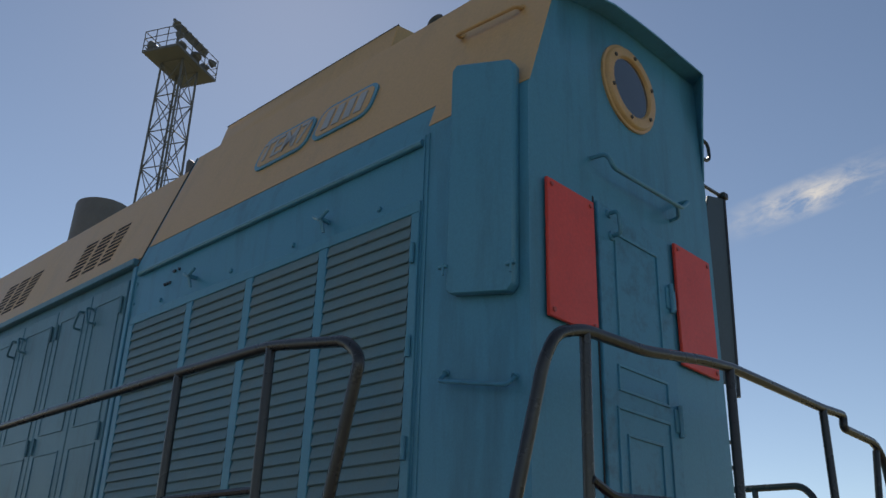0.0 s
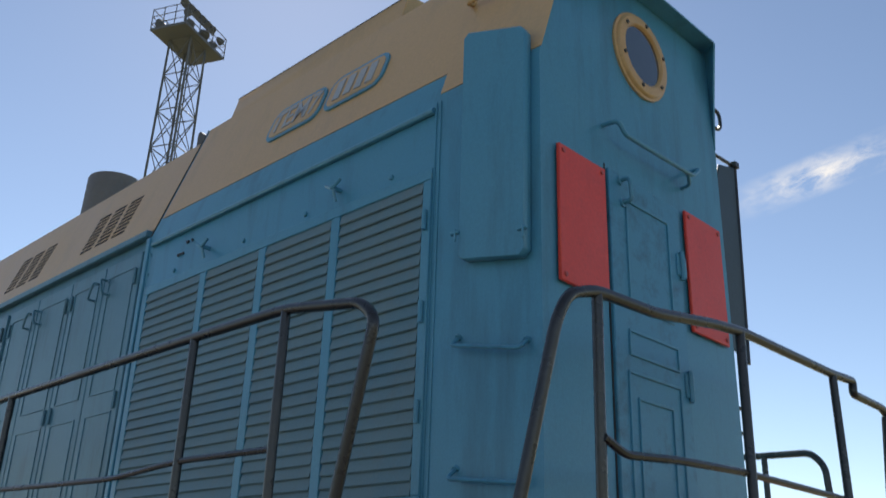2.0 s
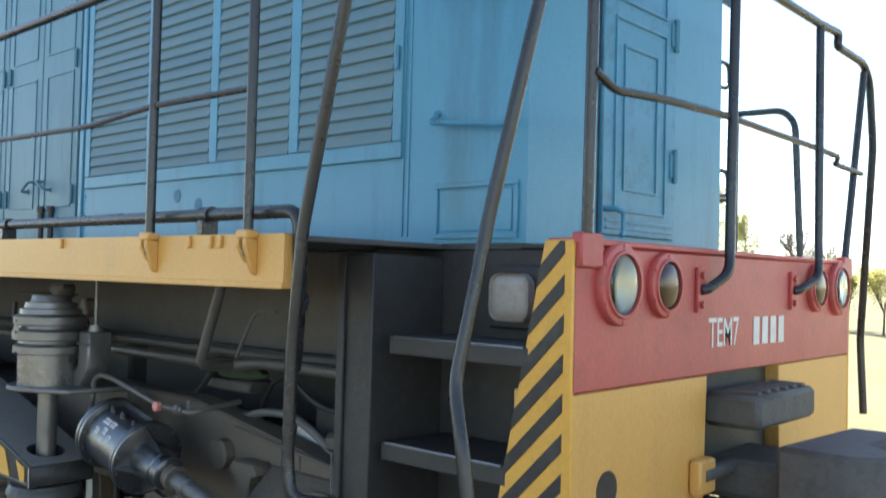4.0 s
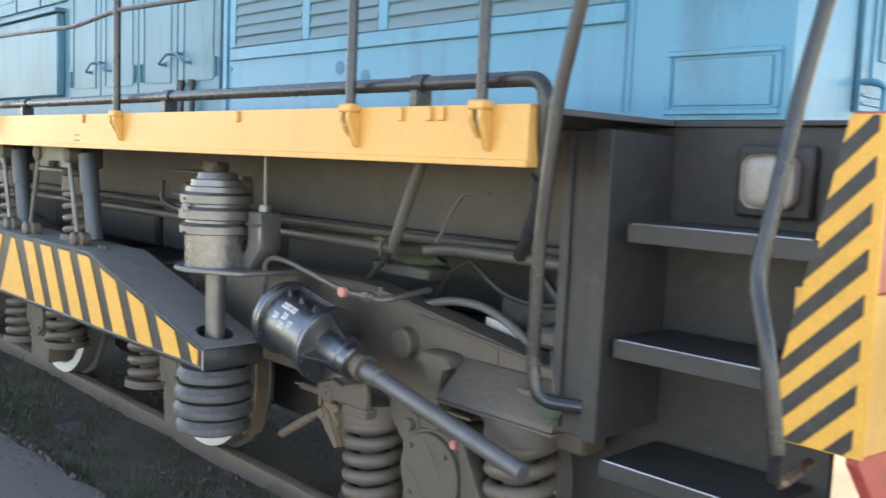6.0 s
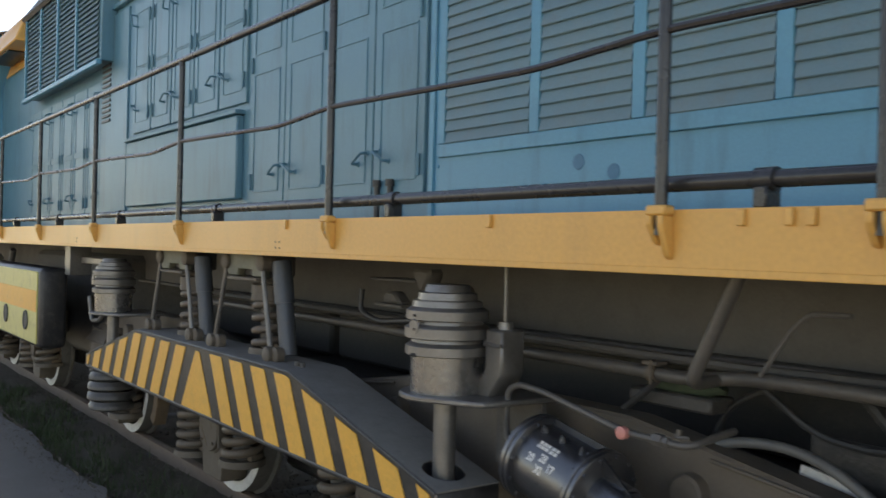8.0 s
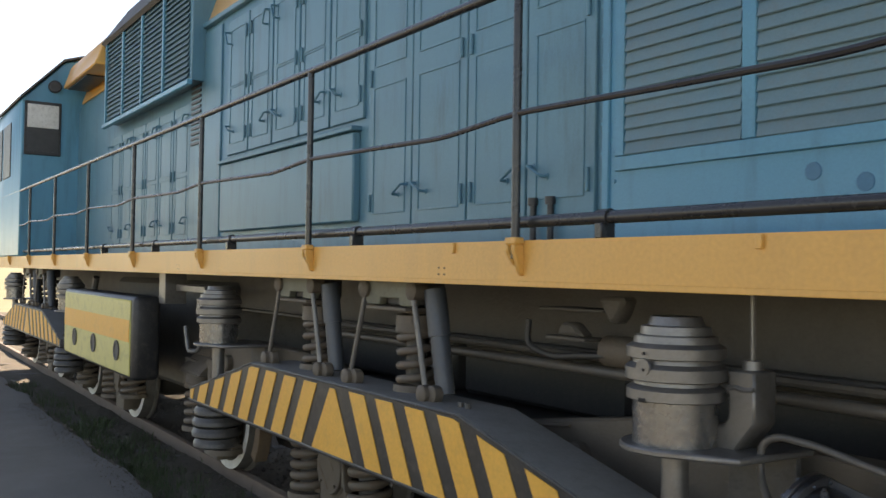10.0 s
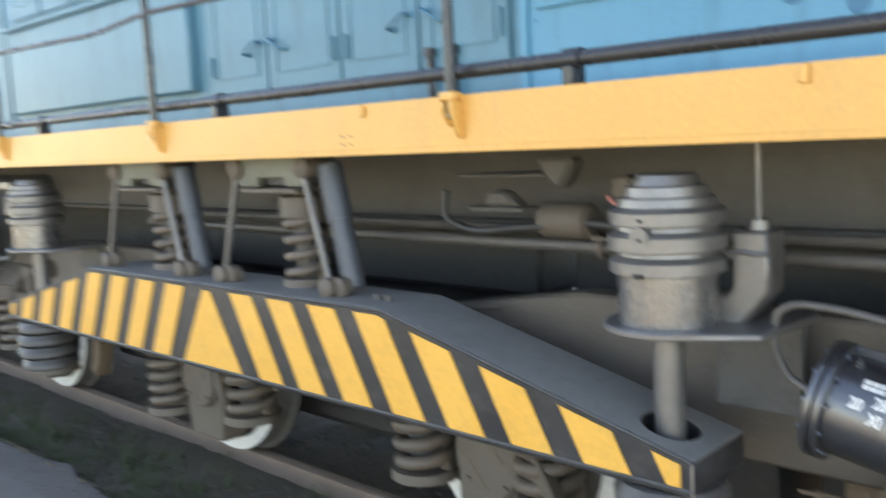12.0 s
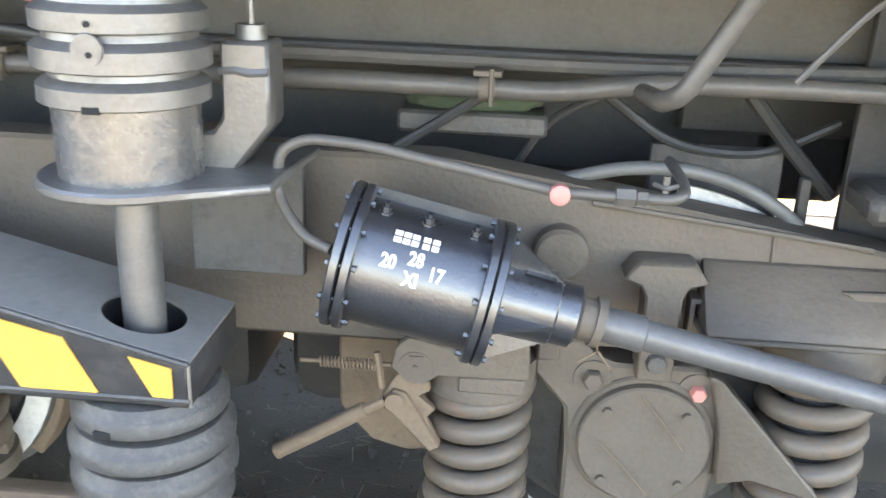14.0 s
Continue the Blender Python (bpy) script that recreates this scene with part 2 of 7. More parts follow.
# ---- mesh tools ----
def box(bm, x0, x1, y0, y1, z0, z1, bevel=0.0, seg=1):
    v = [bm.verts.new(c) for c in ((x0, y0, z0), (x1, y0, z0), (x1, y1, z0), (x0, y1, z0), (x0, y0, z1), (x1, y0, z1), (x1, y1, z1), (x0, y1, z1))]
    f = [bm.faces.new([v[i] for i in q]) for q in ((3, 2, 1, 0), (4, 5, 6, 7), (0, 1, 5, 4), (1, 2, 6, 5), (2, 3, 7, 6), (3, 0, 4, 7))]
    if bevel:
        edges = list({e for g in f for e in g.edges})
        bmesh.ops.bevel(bm, geom=edges, offset=bevel, segments=seg, affect="EDGES", profile=0.5)
    return bm


def prism(bm, poly, axis, a0, a1, bevel=0.0):
    """A polygon of two coordinates (in the order x, y, z without the axis), swept along the axis from a0 to a1."""
    def at(p, a):
        return {"x": (a, p[0], p[1]), "y": (p[0], a, p[1]), "z": (p[0], p[1], a)}[axis]
    lo, hi = [bm.verts.new(at(p, a0)) for p in poly], [bm.verts.new(at(p, a1)) for p in poly]
    n = len(poly)
    f = [bm.faces.new(lo), bm.faces.new(hi[::-1])] + [bm.faces.new((lo[i], hi[i], hi[(i + 1) % n], lo[(i + 1) % n])) for i in range(n)]
    bmesh.ops.recalc_face_normals(bm, faces=f)
    if bevel:
        bmesh.ops.bevel(bm, geom=list({e for g in f for e in g.edges}), offset=bevel, segments=1, affect="EDGES")
    return bm


def clipped(poly, keep):
    """The polygon cut by a half plane; keep gives a signed distance."""
    out = []
    for p, q in zip(poly, poly[1:] + poly[:1]):
        a, b = keep(p), keep(q)
        if a >= 0:
            out.append(p)
        if (a >= 0) != (b >= 0):
            u = a / (a - b)
            out.append((p[0] + (q[0] - p[0]) * u, p[1] + (q[1] - p[1]) * u))
    return out


def frame_of(way):
    way = Vector(way).normalized()
    side = way.cross(Vector((0, 0, 1)) if abs(way.z) < 0.9 else Vector((0, 1, 0))).normalized()
    return way, side, side.cross(way)


def lathe(bm, origin, way, profile, seg=20):
    """A body of revolution: profile rows (distance along the way, radius); radius 0 closes it."""
    way, side, up = frame_of(way)
    origin, rings = Vector(origin), []
    for d, r in profile:
        c = origin + way * d
        if r < 1e-5:
            rings.append([bm.verts.new(c)])
        else:
            rings.append([bm.verts.new(c + (side * math.cos(a) + up * math.sin(a)) * r) for a in (2 * math.pi * i / seg for i in range(seg))])
    faces = []
    for a, b in zip(rings, rings[1:]):
        for i in range(seg):
            j = (i + 1) % seg
            q = [a[i % len(a)], a[j % len(a)], b[j % len(b)], b[i % len(b)]]
            q = list(dict.fromkeys(q))
            if len(q) > 2:
                faces.append(bm.faces.new(q))
    bmesh.ops.recalc_face_normals(bm, faces=faces)
    return bm


def cyl(bm, p0, p1, r, r2=None, seg=16):
    p0, p1 = Vector(p0), Vector(p1)
    d = (p1 - p0).length
    return lathe(bm, p0, p1 - p0, [(0, 0), (0, r), (d, r if r2 is None else r2), (d, 0)], seg)


def fillet(pts, r, steps=5):
    """A polyline with its corners rounded."""
    pts, out = [Vector(p) for p in pts], []
    for i, p in enumerate(pts):
        if i in (0, len(pts) - 1):
            out.append(p)
            continue
        a, b = pts[i - 1] - p, pts[i + 1] - p
        d = min(r, a.length * 0.45, b.length * 0.45)
        a, b = p + a.normalized() * d, p + b.normalized() * d
        out += [(1 - s) ** 2 * a + 2 * s * (1 - s) * p + s * s * b for s in (j / steps for j in range(steps + 1))]
    return out


def tube(bm, pts, r, bend=0.0, seg=10):
    pts = fillet(pts, bend) if bend else [Vector(p) for p in pts]
    _, side, up = frame_of(pts[1] - pts[0])
    rings = []
    for i, p in enumerate(pts):
        way = (pts[min(i + 1, len(pts) - 1)] - pts[max(i - 1, 0)]).normalized()
        side = (side - way * side.dot(way)).normalized()
        up = side.cross(way)
        rings.append([bm.verts.new(p + (side * math.cos(a) + up * math.sin(a)) * r) for a in (2 * math.pi * j / seg for j in range(seg))])
    faces = [bm.faces.new((a[i], a[(i + 1) % seg], b[(i + 1) % seg], b[i])) for a, b in zip(rings, rings[1:]) for i in range(seg)]
    faces += [bm.faces.new(rings[0][::-1]), bm.faces.new(rings[-1])]
    bmesh.ops.recalc_face_normals(bm, faces=faces)
    return bm


def coil(bm, base, radius, wire, turns, height, seg=12, steps=24):
    """An upright coil spring with flattened end turns."""
    base, pts = Vector(base), []
    total = int(turns * steps)
    for i in range(total + 1):
        u = i / total
        flat = 0.85 / turns
        z = height * min(max((u - flat * 0.6) / (1 - 1.2 * flat), 0), 1)
        a = 2 * math.pi * turns * u
        pts.append(base + Vector((radius * math.cos(a), radius * math.sin(a), wire + z * (height - 2 * wire) / height)))
    return tube(bm, pts, wire, seg=seg)


def bored(bm, holes):
    """The bmesh with round upright holes (x, y, radius, z0, z1) cut through it."""
    obs = []
    cutter = bmesh.new()
    for x, y, r, z0, z1 in holes:
        cyl(cutter, (x, y, z0), (x, y, z1), r, seg=40)
    for one in (bm, cutter):
        mesh = bpy.data.meshes.new("bore")
        one.to_mesh(mesh)
        one.free()
        obs.append(new("bore", mesh))
    cut = obs[0].modifiers.new("bore", "BOOLEAN")
    cut.operation, cut.object, cut.solver = "DIFFERENCE", obs[1], "EXACT"
    done = bpy.data.meshes.new_from_object(obs[0].evaluated_get(bpy.context.evaluated_depsgraph_get()))
    out = bmesh.new()
    out.from_mesh(done)
    for ob in obs:
        mesh = ob.data
        bpy.data.objects.remove(ob)
        bpy.data.meshes.remove(mesh)
    bpy.data.meshes.remove(done)
    return out


def make(bm, name, material, smooth=True):
    mesh = bpy.data.meshes.new(name)
    bm.to_mesh(mesh)
    bm.free()
    mesh.materials.append(material)
    if smooth:
        mesh.polygons.foreach_set("use_smooth", [True] * len(mesh.polygons))
        mesh.set_sharp_from_angle(angle=radians(42))
    return mesh


def part(name, bm, material, parent, label=""):
    """One mesh object under a thing or a part. The mesh stands in world coordinates, shifted to its parent's place."""
    mesh = make(bm, name, material)
    ob = new(name, mesh)
    if parent is not None:
        place = Vector()
        up = parent
        while up is not None:
            place += up.location
            up = up.parent
        mesh.transform(Matrix.Translation(-place))
        ob.parent = parent
    return tagged(ob, label)


def pieces(name, bm, material, parent, label=""):
    """Each separate piece of the bmesh as a part of its own."""
    left = set(bm.verts)
    while left:
        todo, isle = [left.pop()], []
        while todo:
            v = todo.pop()
            isle.append(v)
            for e in v.link_edges:
                o = e.other_vert(v)
                if o in left:
                    left.remove(o)
                    todo.append(o)
        one, at = B(), {}
        for v in isle:
            at[v] = one.verts.new(v.co)
        for f in {f for v in isle for f in v.link_faces}:
            one.faces.new([at[v] for v in f.verts])
        part(name, one, material, parent, label)
    bm.free()


def shared_part(name, mesh, place, parent, turn=(0, 0, 0)):
    """A piece on shared mesh data, at its place in the parent's frame."""
    ob = new(name, mesh)
    ob.parent = parent
    ob.location, ob.rotation_euler = place, turn
    return ob


def thing(name, place, label, category, group="", kind=""):
    ob = new(name)
    ob.location = place
    return tagged(ob, label, category, group, kind)


def B():
    return bmesh.new()

# ---- ground, track ----
RAIL_Y, RAIL_Y2, MID_Y = 0.78, 2.42, 1.6


def slab(name, x0, x1, y0, y1, z, material, label, category, step=0.0, rough=0.0, thick=0.2):
    bm = B()
    if step:
        nx, ny = max(int((x1 - x0) / step), 1), max(int((y1 - y0) / step), 1)
        grid = [[bm.verts.new((x0 + (x1 - x0) * i / nx, y0 + (y1 - y0) * j / ny, z + rough * (noise.noise((x0 + (x1 - x0) * i / nx * 1.0, (y0 + (y1 - y0) * j / ny) * 2.2, 3.1)) + 0.5 * noise.noise((i * 0.9, j * 0.9, 1.0))))) for j in range(ny + 1)] for i in range(nx + 1)]
        for i in range(nx):
            for j in range(ny):
                bm.faces.new((grid[i][j], grid[i + 1][j], grid[i + 1][j + 1], grid[i][j + 1]))
    else:
        box(bm, x0, x1, y0, y1, z - thick, z, bevel=0.01)
    return tagged(new(name, make(bm, name, material)), label, category, "", "structure")


bm = B()
v = [bm.verts.new(c) for c in ((-1500, -1500, -0.3), (1500, -1500, -0.3), (1500, 1500, -0.3), (-1500, 1500, -0.3))]
bm.faces.new(v)
tagged(new("ground", make(bm, "ground", field)), "dry grassy ground that reaches the horizon", "ground", "", "structure")
slab("track_bed", -40, 12, -0.4, 4.4, -0.13, soil, "dark cindery track bed with sparse weeds", "track bed", step=0.12, rough=0.035)
slab("pavement", -60, 30, -14, -0.8, -0.02, asphalt, "grey worn asphalt beside the track", "pavement", step=0.5, rough=0.008)
# its broken edge along the track
bm = B()
rows = []
for i in range(901):
    x = -60 + i * 0.1
    edge = -0.1 + 0.09 * noise.noise((x * 0.9, 0.0, 4.0)) + 0.05 * noise.noise((x * 3.7, 2.0, 4.0))
    rows.append([bm.verts.new(c) for c in ((x, -0.82, -0.018), (x, edge - 0.05, -0.02 + 0.006 * noise.noise((x * 2, 1, 1))), (x, edge, -0.035), (x, edge + 0.02, -0.16))])
for a, b in zip(rows, rows[1:]):
    for j in range(3):
        bm.faces.new((a[j], b[j], b[j + 1], a[j + 1]))
tagged(new("pavement_edge", make(bm, "pavement_edge", asphalt)), "crumbling grey asphalt edge along the track bed", "pavement", "", "structure")
for y, side in ((RAIL_Y, 1), (RAIL_Y2, -1)):
    bm = B()
    prof = ((-0.066, -0.18), (0.066, -0.18), (0.066, -0.168), (0.012, -0.15), (0.012, -0.04), (0.037, -0.03), (0.037, -0.004), (0.03, 0.0), (-0.03, 0.0), (-0.037, -0.004), (-0.037, -0.03), (-0.012, -0.04), (-0.012, -0.15), (-0.066, -0.168))
    prism(bm, [(y + a, c) for a, c in prof], "x", -45, 14)
    tagged(new("rail", make(bm, "rail", rail_steel)), "rusty brown steel rail with a worn head", "rail", "running rails", "structure")

# ---- locomotive: frame and hood ----
loco = thing("locomotive", (-9.0, MID_Y, 0), "blue and ochre diesel shunting locomotive on rails", "locomotive")
DECK, SIDE, SIDE2, END, CAB = 1.973, 0.79, 0.815, 0.405, -15.2
RISE = 0.28 / 0.86


def lean(z):
    """How far in the slanted upper side of the hood lies at a height."""
    return SIDE + RISE * (z - 4.3)


def section(z0, top, roof, inset=0.0):
    """The hood's outline across the track."""
    half = [(SIDE + inset, z0), (SIDE + inset, 4.3), (lean(top) + inset, top), (1.34, roof - 0.04), (MID_Y, roof)]
    return half + [(1.86, roof - 0.04), (2.12, top), (2 * MID_Y - SIDE - inset, 5.08), (2 * MID_Y - SIDE - inset, z0)]


def slanted(bm, x0, x1, z0, z1, proud, depth=0.0):
    """A plate on the slanted side: four corners, standing proud of it by the given amount."""
    n = Vector((0, -1, RISE)).normalized()
    quad = [Vector((x, lean(z), z)) for x, z in ((x0, z0), (x1, z0), (x1, z1), (x0, z1))]
    lo, hi = [bm.verts.new(q + n * depth) for q in quad], [bm.verts.new(q + n * proud) for q in quad]
    f = [bm.faces.new(lo), bm.faces.new(hi)] + [bm.faces.new((lo[i], lo[(i + 1) % 4], hi[(i + 1) % 4], hi[i])) for i in range(4)]
    bmesh.ops.recalc_face_normals(bm, faces=f)


bm = B()
prism(bm, section(DECK, 5.31, 5.42), "x", -3.06, END)
# the roof slopes down to the eave over the last hand's width
bmesh.ops.bisect_plane(bm, geom=bm.verts[:] + bm.edges[:] + bm.faces[:], dist=1e-5, plane_co=(END - 0.16, 0, 0), plane_no=(1, 0, 0))
for v in bm.verts:
    if v.co.x > END - 0.01 and v.co.z > 5.2 and v.co.y > 1.2:
        v.co.z = 5.18
hood = part("radiator_hood", bm, blue, loco, "blue enamelled radiator hood at the end")
bm = B()
prism(bm, section(DECK, 5.2, 5.31, SIDE2 - SIDE), "x", CAB, -3.06)
engine_hood = part("engine_hood", bm, worn_blue, loco, "long blue engine hood with doors")
# ochre upper sides
bm = B()
slanted(bm, -3.03, 0.41, 4.47, 5.305, 0.004)
slanted(bm, -0.22, 0.41, 4.33, 4.47, 0.004)
part("upper_panel", bm, hazed_ochre, hood, "ochre slanted panel below the roof edge")
bm = B()
slanted(bm, -9.3, -3.09, 4.40, 5.195, 0.004 - 0.023)
part("upper_panel", bm, hazed_ochre, engine_hood, "ochre slanted panel below the roof edge")
# roof edge, ledges and seams
bm = B()
box(bm, -9.3, -3.09, SIDE2 - 0.045, SIDE2 + 0.01, 4.33, 4.385, 0.008)
part("ledge", bm, worn_blue, engine_hood)
bm = B()
tube(bm, [(-2.98, SIDE - 0.012, 4.235), (-0.24, SIDE - 0.012, 4.235)], 0.018, seg=8)
part("drip_rail", bm, blue, hood)
bm = B()
slanted(bm, -3.064, -3.056, 4.3, 5.312, 0.006)
part("panel_seam", bm, roof_grey, hood)
bm = B()
box(bm, -3.085, -3.035, SIDE - 0.014, SIDE + 0.03, DECK + 0.01, 4.31, 0.006)
part("seam_strip", bm, blue, hood)
bm = B()
lathe(bm, (0, 0, 0), (0, -1, 0), [(0, 0), (0, 0.011), (0.006, 0.009), (0.008, 0)], 8)
rivet_mesh = make(bm, "rivet", blue)
for i in range(15):
    for x in (-3.115, -3.005):
        shared_part("rivet", rivet_mesh, Vector((x, (SIDE if x > -3.06 else SIDE2) - 0.001, 2.14 + i * 0.145)) - loco.location, hood)
for x in (-0.235, -0.205):
    bm = B()
    box(bm, x - 0.006, x + 0.006, SIDE - 0.006, SIDE + 0.01, DECK + 0.03, 4.28, 0.002)
    part("seam_bead", bm, blue, hood)
bm = B()
prism(bm, [(1.135, 5.312), (1.188, 5.525), (1.36, 5.55), (1.84, 5.55), (2.012, 5.525), (2.065, 5.312)], "x", -2.8, -0.93, 0.005)
fan_box = part("roof_box", bm, hazed_ochre, hood, "low ochre fan box on the roof")
bm = B()
tube(bm, [(-2.805, 1.189, 5.522), (-0.925, 1.189, 5.522)], 0.006, seg=6)
part("box_edge", bm, roof_grey, fan_box, "dark weathered edge")
bm = B()
prism(bm, [(-3.25, 5.2), (-3.25, 5.36), (-3.22, 5.37), (-3.12, 5.3), (-3.12, 5.2)], "y", 1.13, 1.16, 0.004)
tube(bm, [(-0.66, 1.2, 5.3), (-0.66, 1.2, 5.42), (-0.56, 1.2, 5.42), (-0.56, 1.2, 5.3)], 0.016, 0.045, 8)
pieces("lifting_eye", bm, roof_grey, hood)
bm = B()
lathe(bm, (-5.24, 1.4, 5.1), (0, 0, 1), [(0, 0), (0, 0.262), (0.56, 0.252), (0.575, 0.245), (0.575, 0.232), (0.4, 0.228), (0.4, 0)], 36)
part("exhaust_drum", bm, drum_grey, loco, "sooty grey exhaust drum on the roof")

# louvred radiator opening: four bays of slats
bays = ((-2.93, -2.27), (-2.2, -1.64), (-1.57, -0.98), (-0.91, -0.29))
Z0, Z1 = 2.40, 3.86
bm = B()
box(bm, -2.99, -0.235, SIDE - 0.018, SIDE + 0.004, Z1, Z1 + 0.06, 0.004)
box(bm, -2.99, -0.235, SIDE - 0.018, SIDE + 0.004, Z0 - 0.07, Z0, 0.004)
for x0, x1 in ((-2.99, -2.93), (-2.27, -2.2), (-1.64, -1.57), (-0.98, -0.91), (-0.29, -0.235)):
    box(bm, x0, x1, SIDE - 0.02, SIDE + 0.004, Z0 + 0.0005, Z1 - 0.0005, 0.004)
louvre = part("louvre_frame", bm, blue, hood, "blue framed radiator louvres with four bays")
bm = B()
for x0, x1 in bays:
    box(bm, x0 + 0.001, x1 - 0.001, SIDE - 0.003, SIDE - 0.0005, Z0 + 0.001, Z1 - 0.001)
part("louvre_backing", bm, black_paint, loco)
ROWS_OF_SLATS = 24
for x0, x1 in bays:
    bm = B()
    h = (Z1 - Z0) / ROWS_OF_SLATS
    prism(bm, [(-0.017, 0.004), (-0.013, -0.001), (0.0, h * 0.9), (-0.0015, h * 1.06), (-0.004, h * 1.06)], "x", -(x1 - x0) / 2 + 0.004, (x1 - x0) / 2 - 0.004)
    mesh = make(bm, "slat", louvre_blue)
    for i in range(ROWS_OF_SLATS):
        shared_part("slat", mesh, Vector(((x0 + x1) / 2, SIDE - 0.004, Z0 + h * i + random.uniform(-0.002, 0.002))) - loco.location, louvre)


def handle(name, a, b, out, r, material, parent, bend=0.025):
    """A bent-rod grab handle between two points of a wall, standing out of it."""
    a, b, out = Vector(a), Vector(b), Vector(out)
    bm = B()
    tube(bm, [a, a + out, b + out, b], r, bend, 8)
    for p in (a, b):
        lathe(bm, p, out, [(0, 0), (0, r * 2.2), (r * 0.9, r * 2.0), (r * 0.9, 0)], 10)
    return part(name, bm, material, parent)


# T-shaped catches over the bays, small bolts and lamps
for x in (-2.23, -0.945):
    bm = B()
    cyl(bm, (x, SIDE, 4.02), (x, SIDE - 0.05, 4.02), 0.014, seg=8)
    tube(bm, [(x - 0.07, SIDE - 0.05, 4.055), (x, SIDE - 0.06, 4.015), (x + 0.05, SIDE - 0.05, 4.06)], 0.01, 0.02, 6)
    tube(bm, [(x, SIDE - 0.055, 4.02), (x, SIDE - 0.03, 3.95)], 0.009, seg=6)
    part("catch", bm, blue, hood)
for x in (-2.7, -1.9, -1.3, -0.6):
    bm = B()
    lathe(bm, (x, SIDE, 2.36), (0, -1, 0), [(0, 0), (0, 0.016), (0.012, 0.014), (0.016, 0)], 8)
    part("bolt", bm, blue, louvre)
    bm = B()
    lathe(bm, (x + 0.06, SIDE, 3.97), (0, -1, 0), [(0, 0), (0, 0.016), (0.012, 0.014), (0.016, 0)], 8)
    part("bolt", bm, blue, louvre)
for i in range(7):
    bm = B()
    lathe(bm, (-2.62 + 0.055 * (i % 4) + random.uniform(-0.02, 0.02), SIDE, 4.07 + 0.07 * (i // 2 % 2)), (0, -1, 0), [(0, 0), (0, 0.011), (0.01, 0.009), (0.01, 0)], 8)
    part("rivet", bm, black_paint, hood)
for z in (2.75, 3.2, 3.65):
    bm = B()
    cyl(bm, (-0.262, SIDE - 0.03, z - 0.05), (-0.262, SIDE - 0.03, z + 0.05), 0.012, seg=8)
    part("hinge", bm, blue, louvre)

for x, z in ((-1.955, 2.245), (-1.747, 2.19)):
    bm = B()
    lathe(bm, (x, SIDE, z), (0, -1, 0), [(0, 0), (0, 0.036), (0.003, 0.034), (0.003, 0)], 18)
    part("filled_hole", bm, dull_blue, hood, "dull dark blue filled hole")
# corner box with latches, grab handles and small hatch: both sides of the hood end
for side in (1, -1):
    def yy(y):
        return y if side > 0 else 2 * MID_Y - y
    bm = B()
    lo, hi = sorted((yy(SIDE - 0.05), yy(SIDE)))
    prism(bm, [(-0.02, 3.4), (0.005, 3.377), (0.325, 3.316), (0.355, 3.345), (0.36, 4.4), (0.335, 4.44), (0.01, 4.555), (-0.02, 4.53)], "y", lo, hi, 0.006)
    cover = part("corner_box", bm, blue, hood, "blue flat box with latches on the hood corner")
    for x, z in ((-0.04, 3.51), (0.345, 3.43)):
        bm = B()
        box(bm, x - 0.02, x + 0.03, yy(SIDE - 0.055) - 0.01, yy(SIDE - 0.055) + 0.01, z - 0.007, z + 0.007, 0.003)
        cyl(bm, (x + 0.01, yy(SIDE - 0.06), z - 0.04), (x + 0.01, yy(SIDE - 0.06), z + 0.015), 0.006, seg=8)
        part("latch", bm, blue, cover)
    for z0, z1 in ((3.045, 2.97), (2.495, 2.455)):
        handle("grab_handle", (-0.045, yy(SIDE), z0), (0.33, yy(SIDE), z1), (0, -0.055 * side, -0.045), 0.009, blue, hood)
    if side > 0:
        handle("grab_handle", (-0.2, lean(4.97), 4.97), (0.22, lean(4.93), 4.93), (0, -0.06, -0.02), 0.011, hazed_ochre, hood)
    bm = B()
    for x0, x1, z0, z1 in ((-0.05, 0.37, 2.19, 2.21), (-0.05, 0.37, 1.99, 2.01), (-0.05, -0.03, 2.01, 2.19), (0.35, 0.37, 2.01, 2.19)):
        lo, hi = sorted((yy(SIDE - 0.012), yy(SIDE + 0.01)))
        box(bm, x0, x1, lo, hi, z0, z1, 0.003)
    part("hatch_frame", bm, blue, hood)
bm = B()
box(bm, -0.02, 0.34, SIDE - 0.006, SIDE + 0.01, 2.02, 2.18, 0.003)
part("hatch", bm, blue, hood)


# type and number plates on the ochre panel
def rounded(x0, x1, z0, z1, r, steps=5):
    out = []
    for cx, cz, a0 in ((x1 - r, z1 - r, 0), (x0 + r, z1 - r, 90), (x0 + r, z0 + r, 180), (x1 - r, z0 + r, 270)):
        for i in range(steps + 1):
            a = radians(a0 + 90 * i / steps)
            out.append((cx + r * math.cos(a), cz + r * math.sin(a)))
    return out


def on_slant(x, z, proud):
    return Vector((x, lean(z), z)) + Vector((0, -1, RISE)).normalized() * proud


def plate(x0, x1, z0, z1, r, proud, material, name, parent, label=""):
    bm = B()
    pts = rounded(x0, x1, z0, z1, r)
    lo, hi = [bm.verts.new(on_slant(x, z, 0.003)) for x, z in pts], [bm.verts.new(on_slant(x, z, proud)) for x, z in pts]
    n = len(pts)
    f = [bm.faces.new(hi)] + [bm.faces.new((lo[i], lo[(i + 1) % n], hi[(i + 1) % n], hi[i])) for i in range(n)]
    bmesh.ops.recalc_face_normals(bm, faces=f)
    return part(name, bm, material, parent, label)


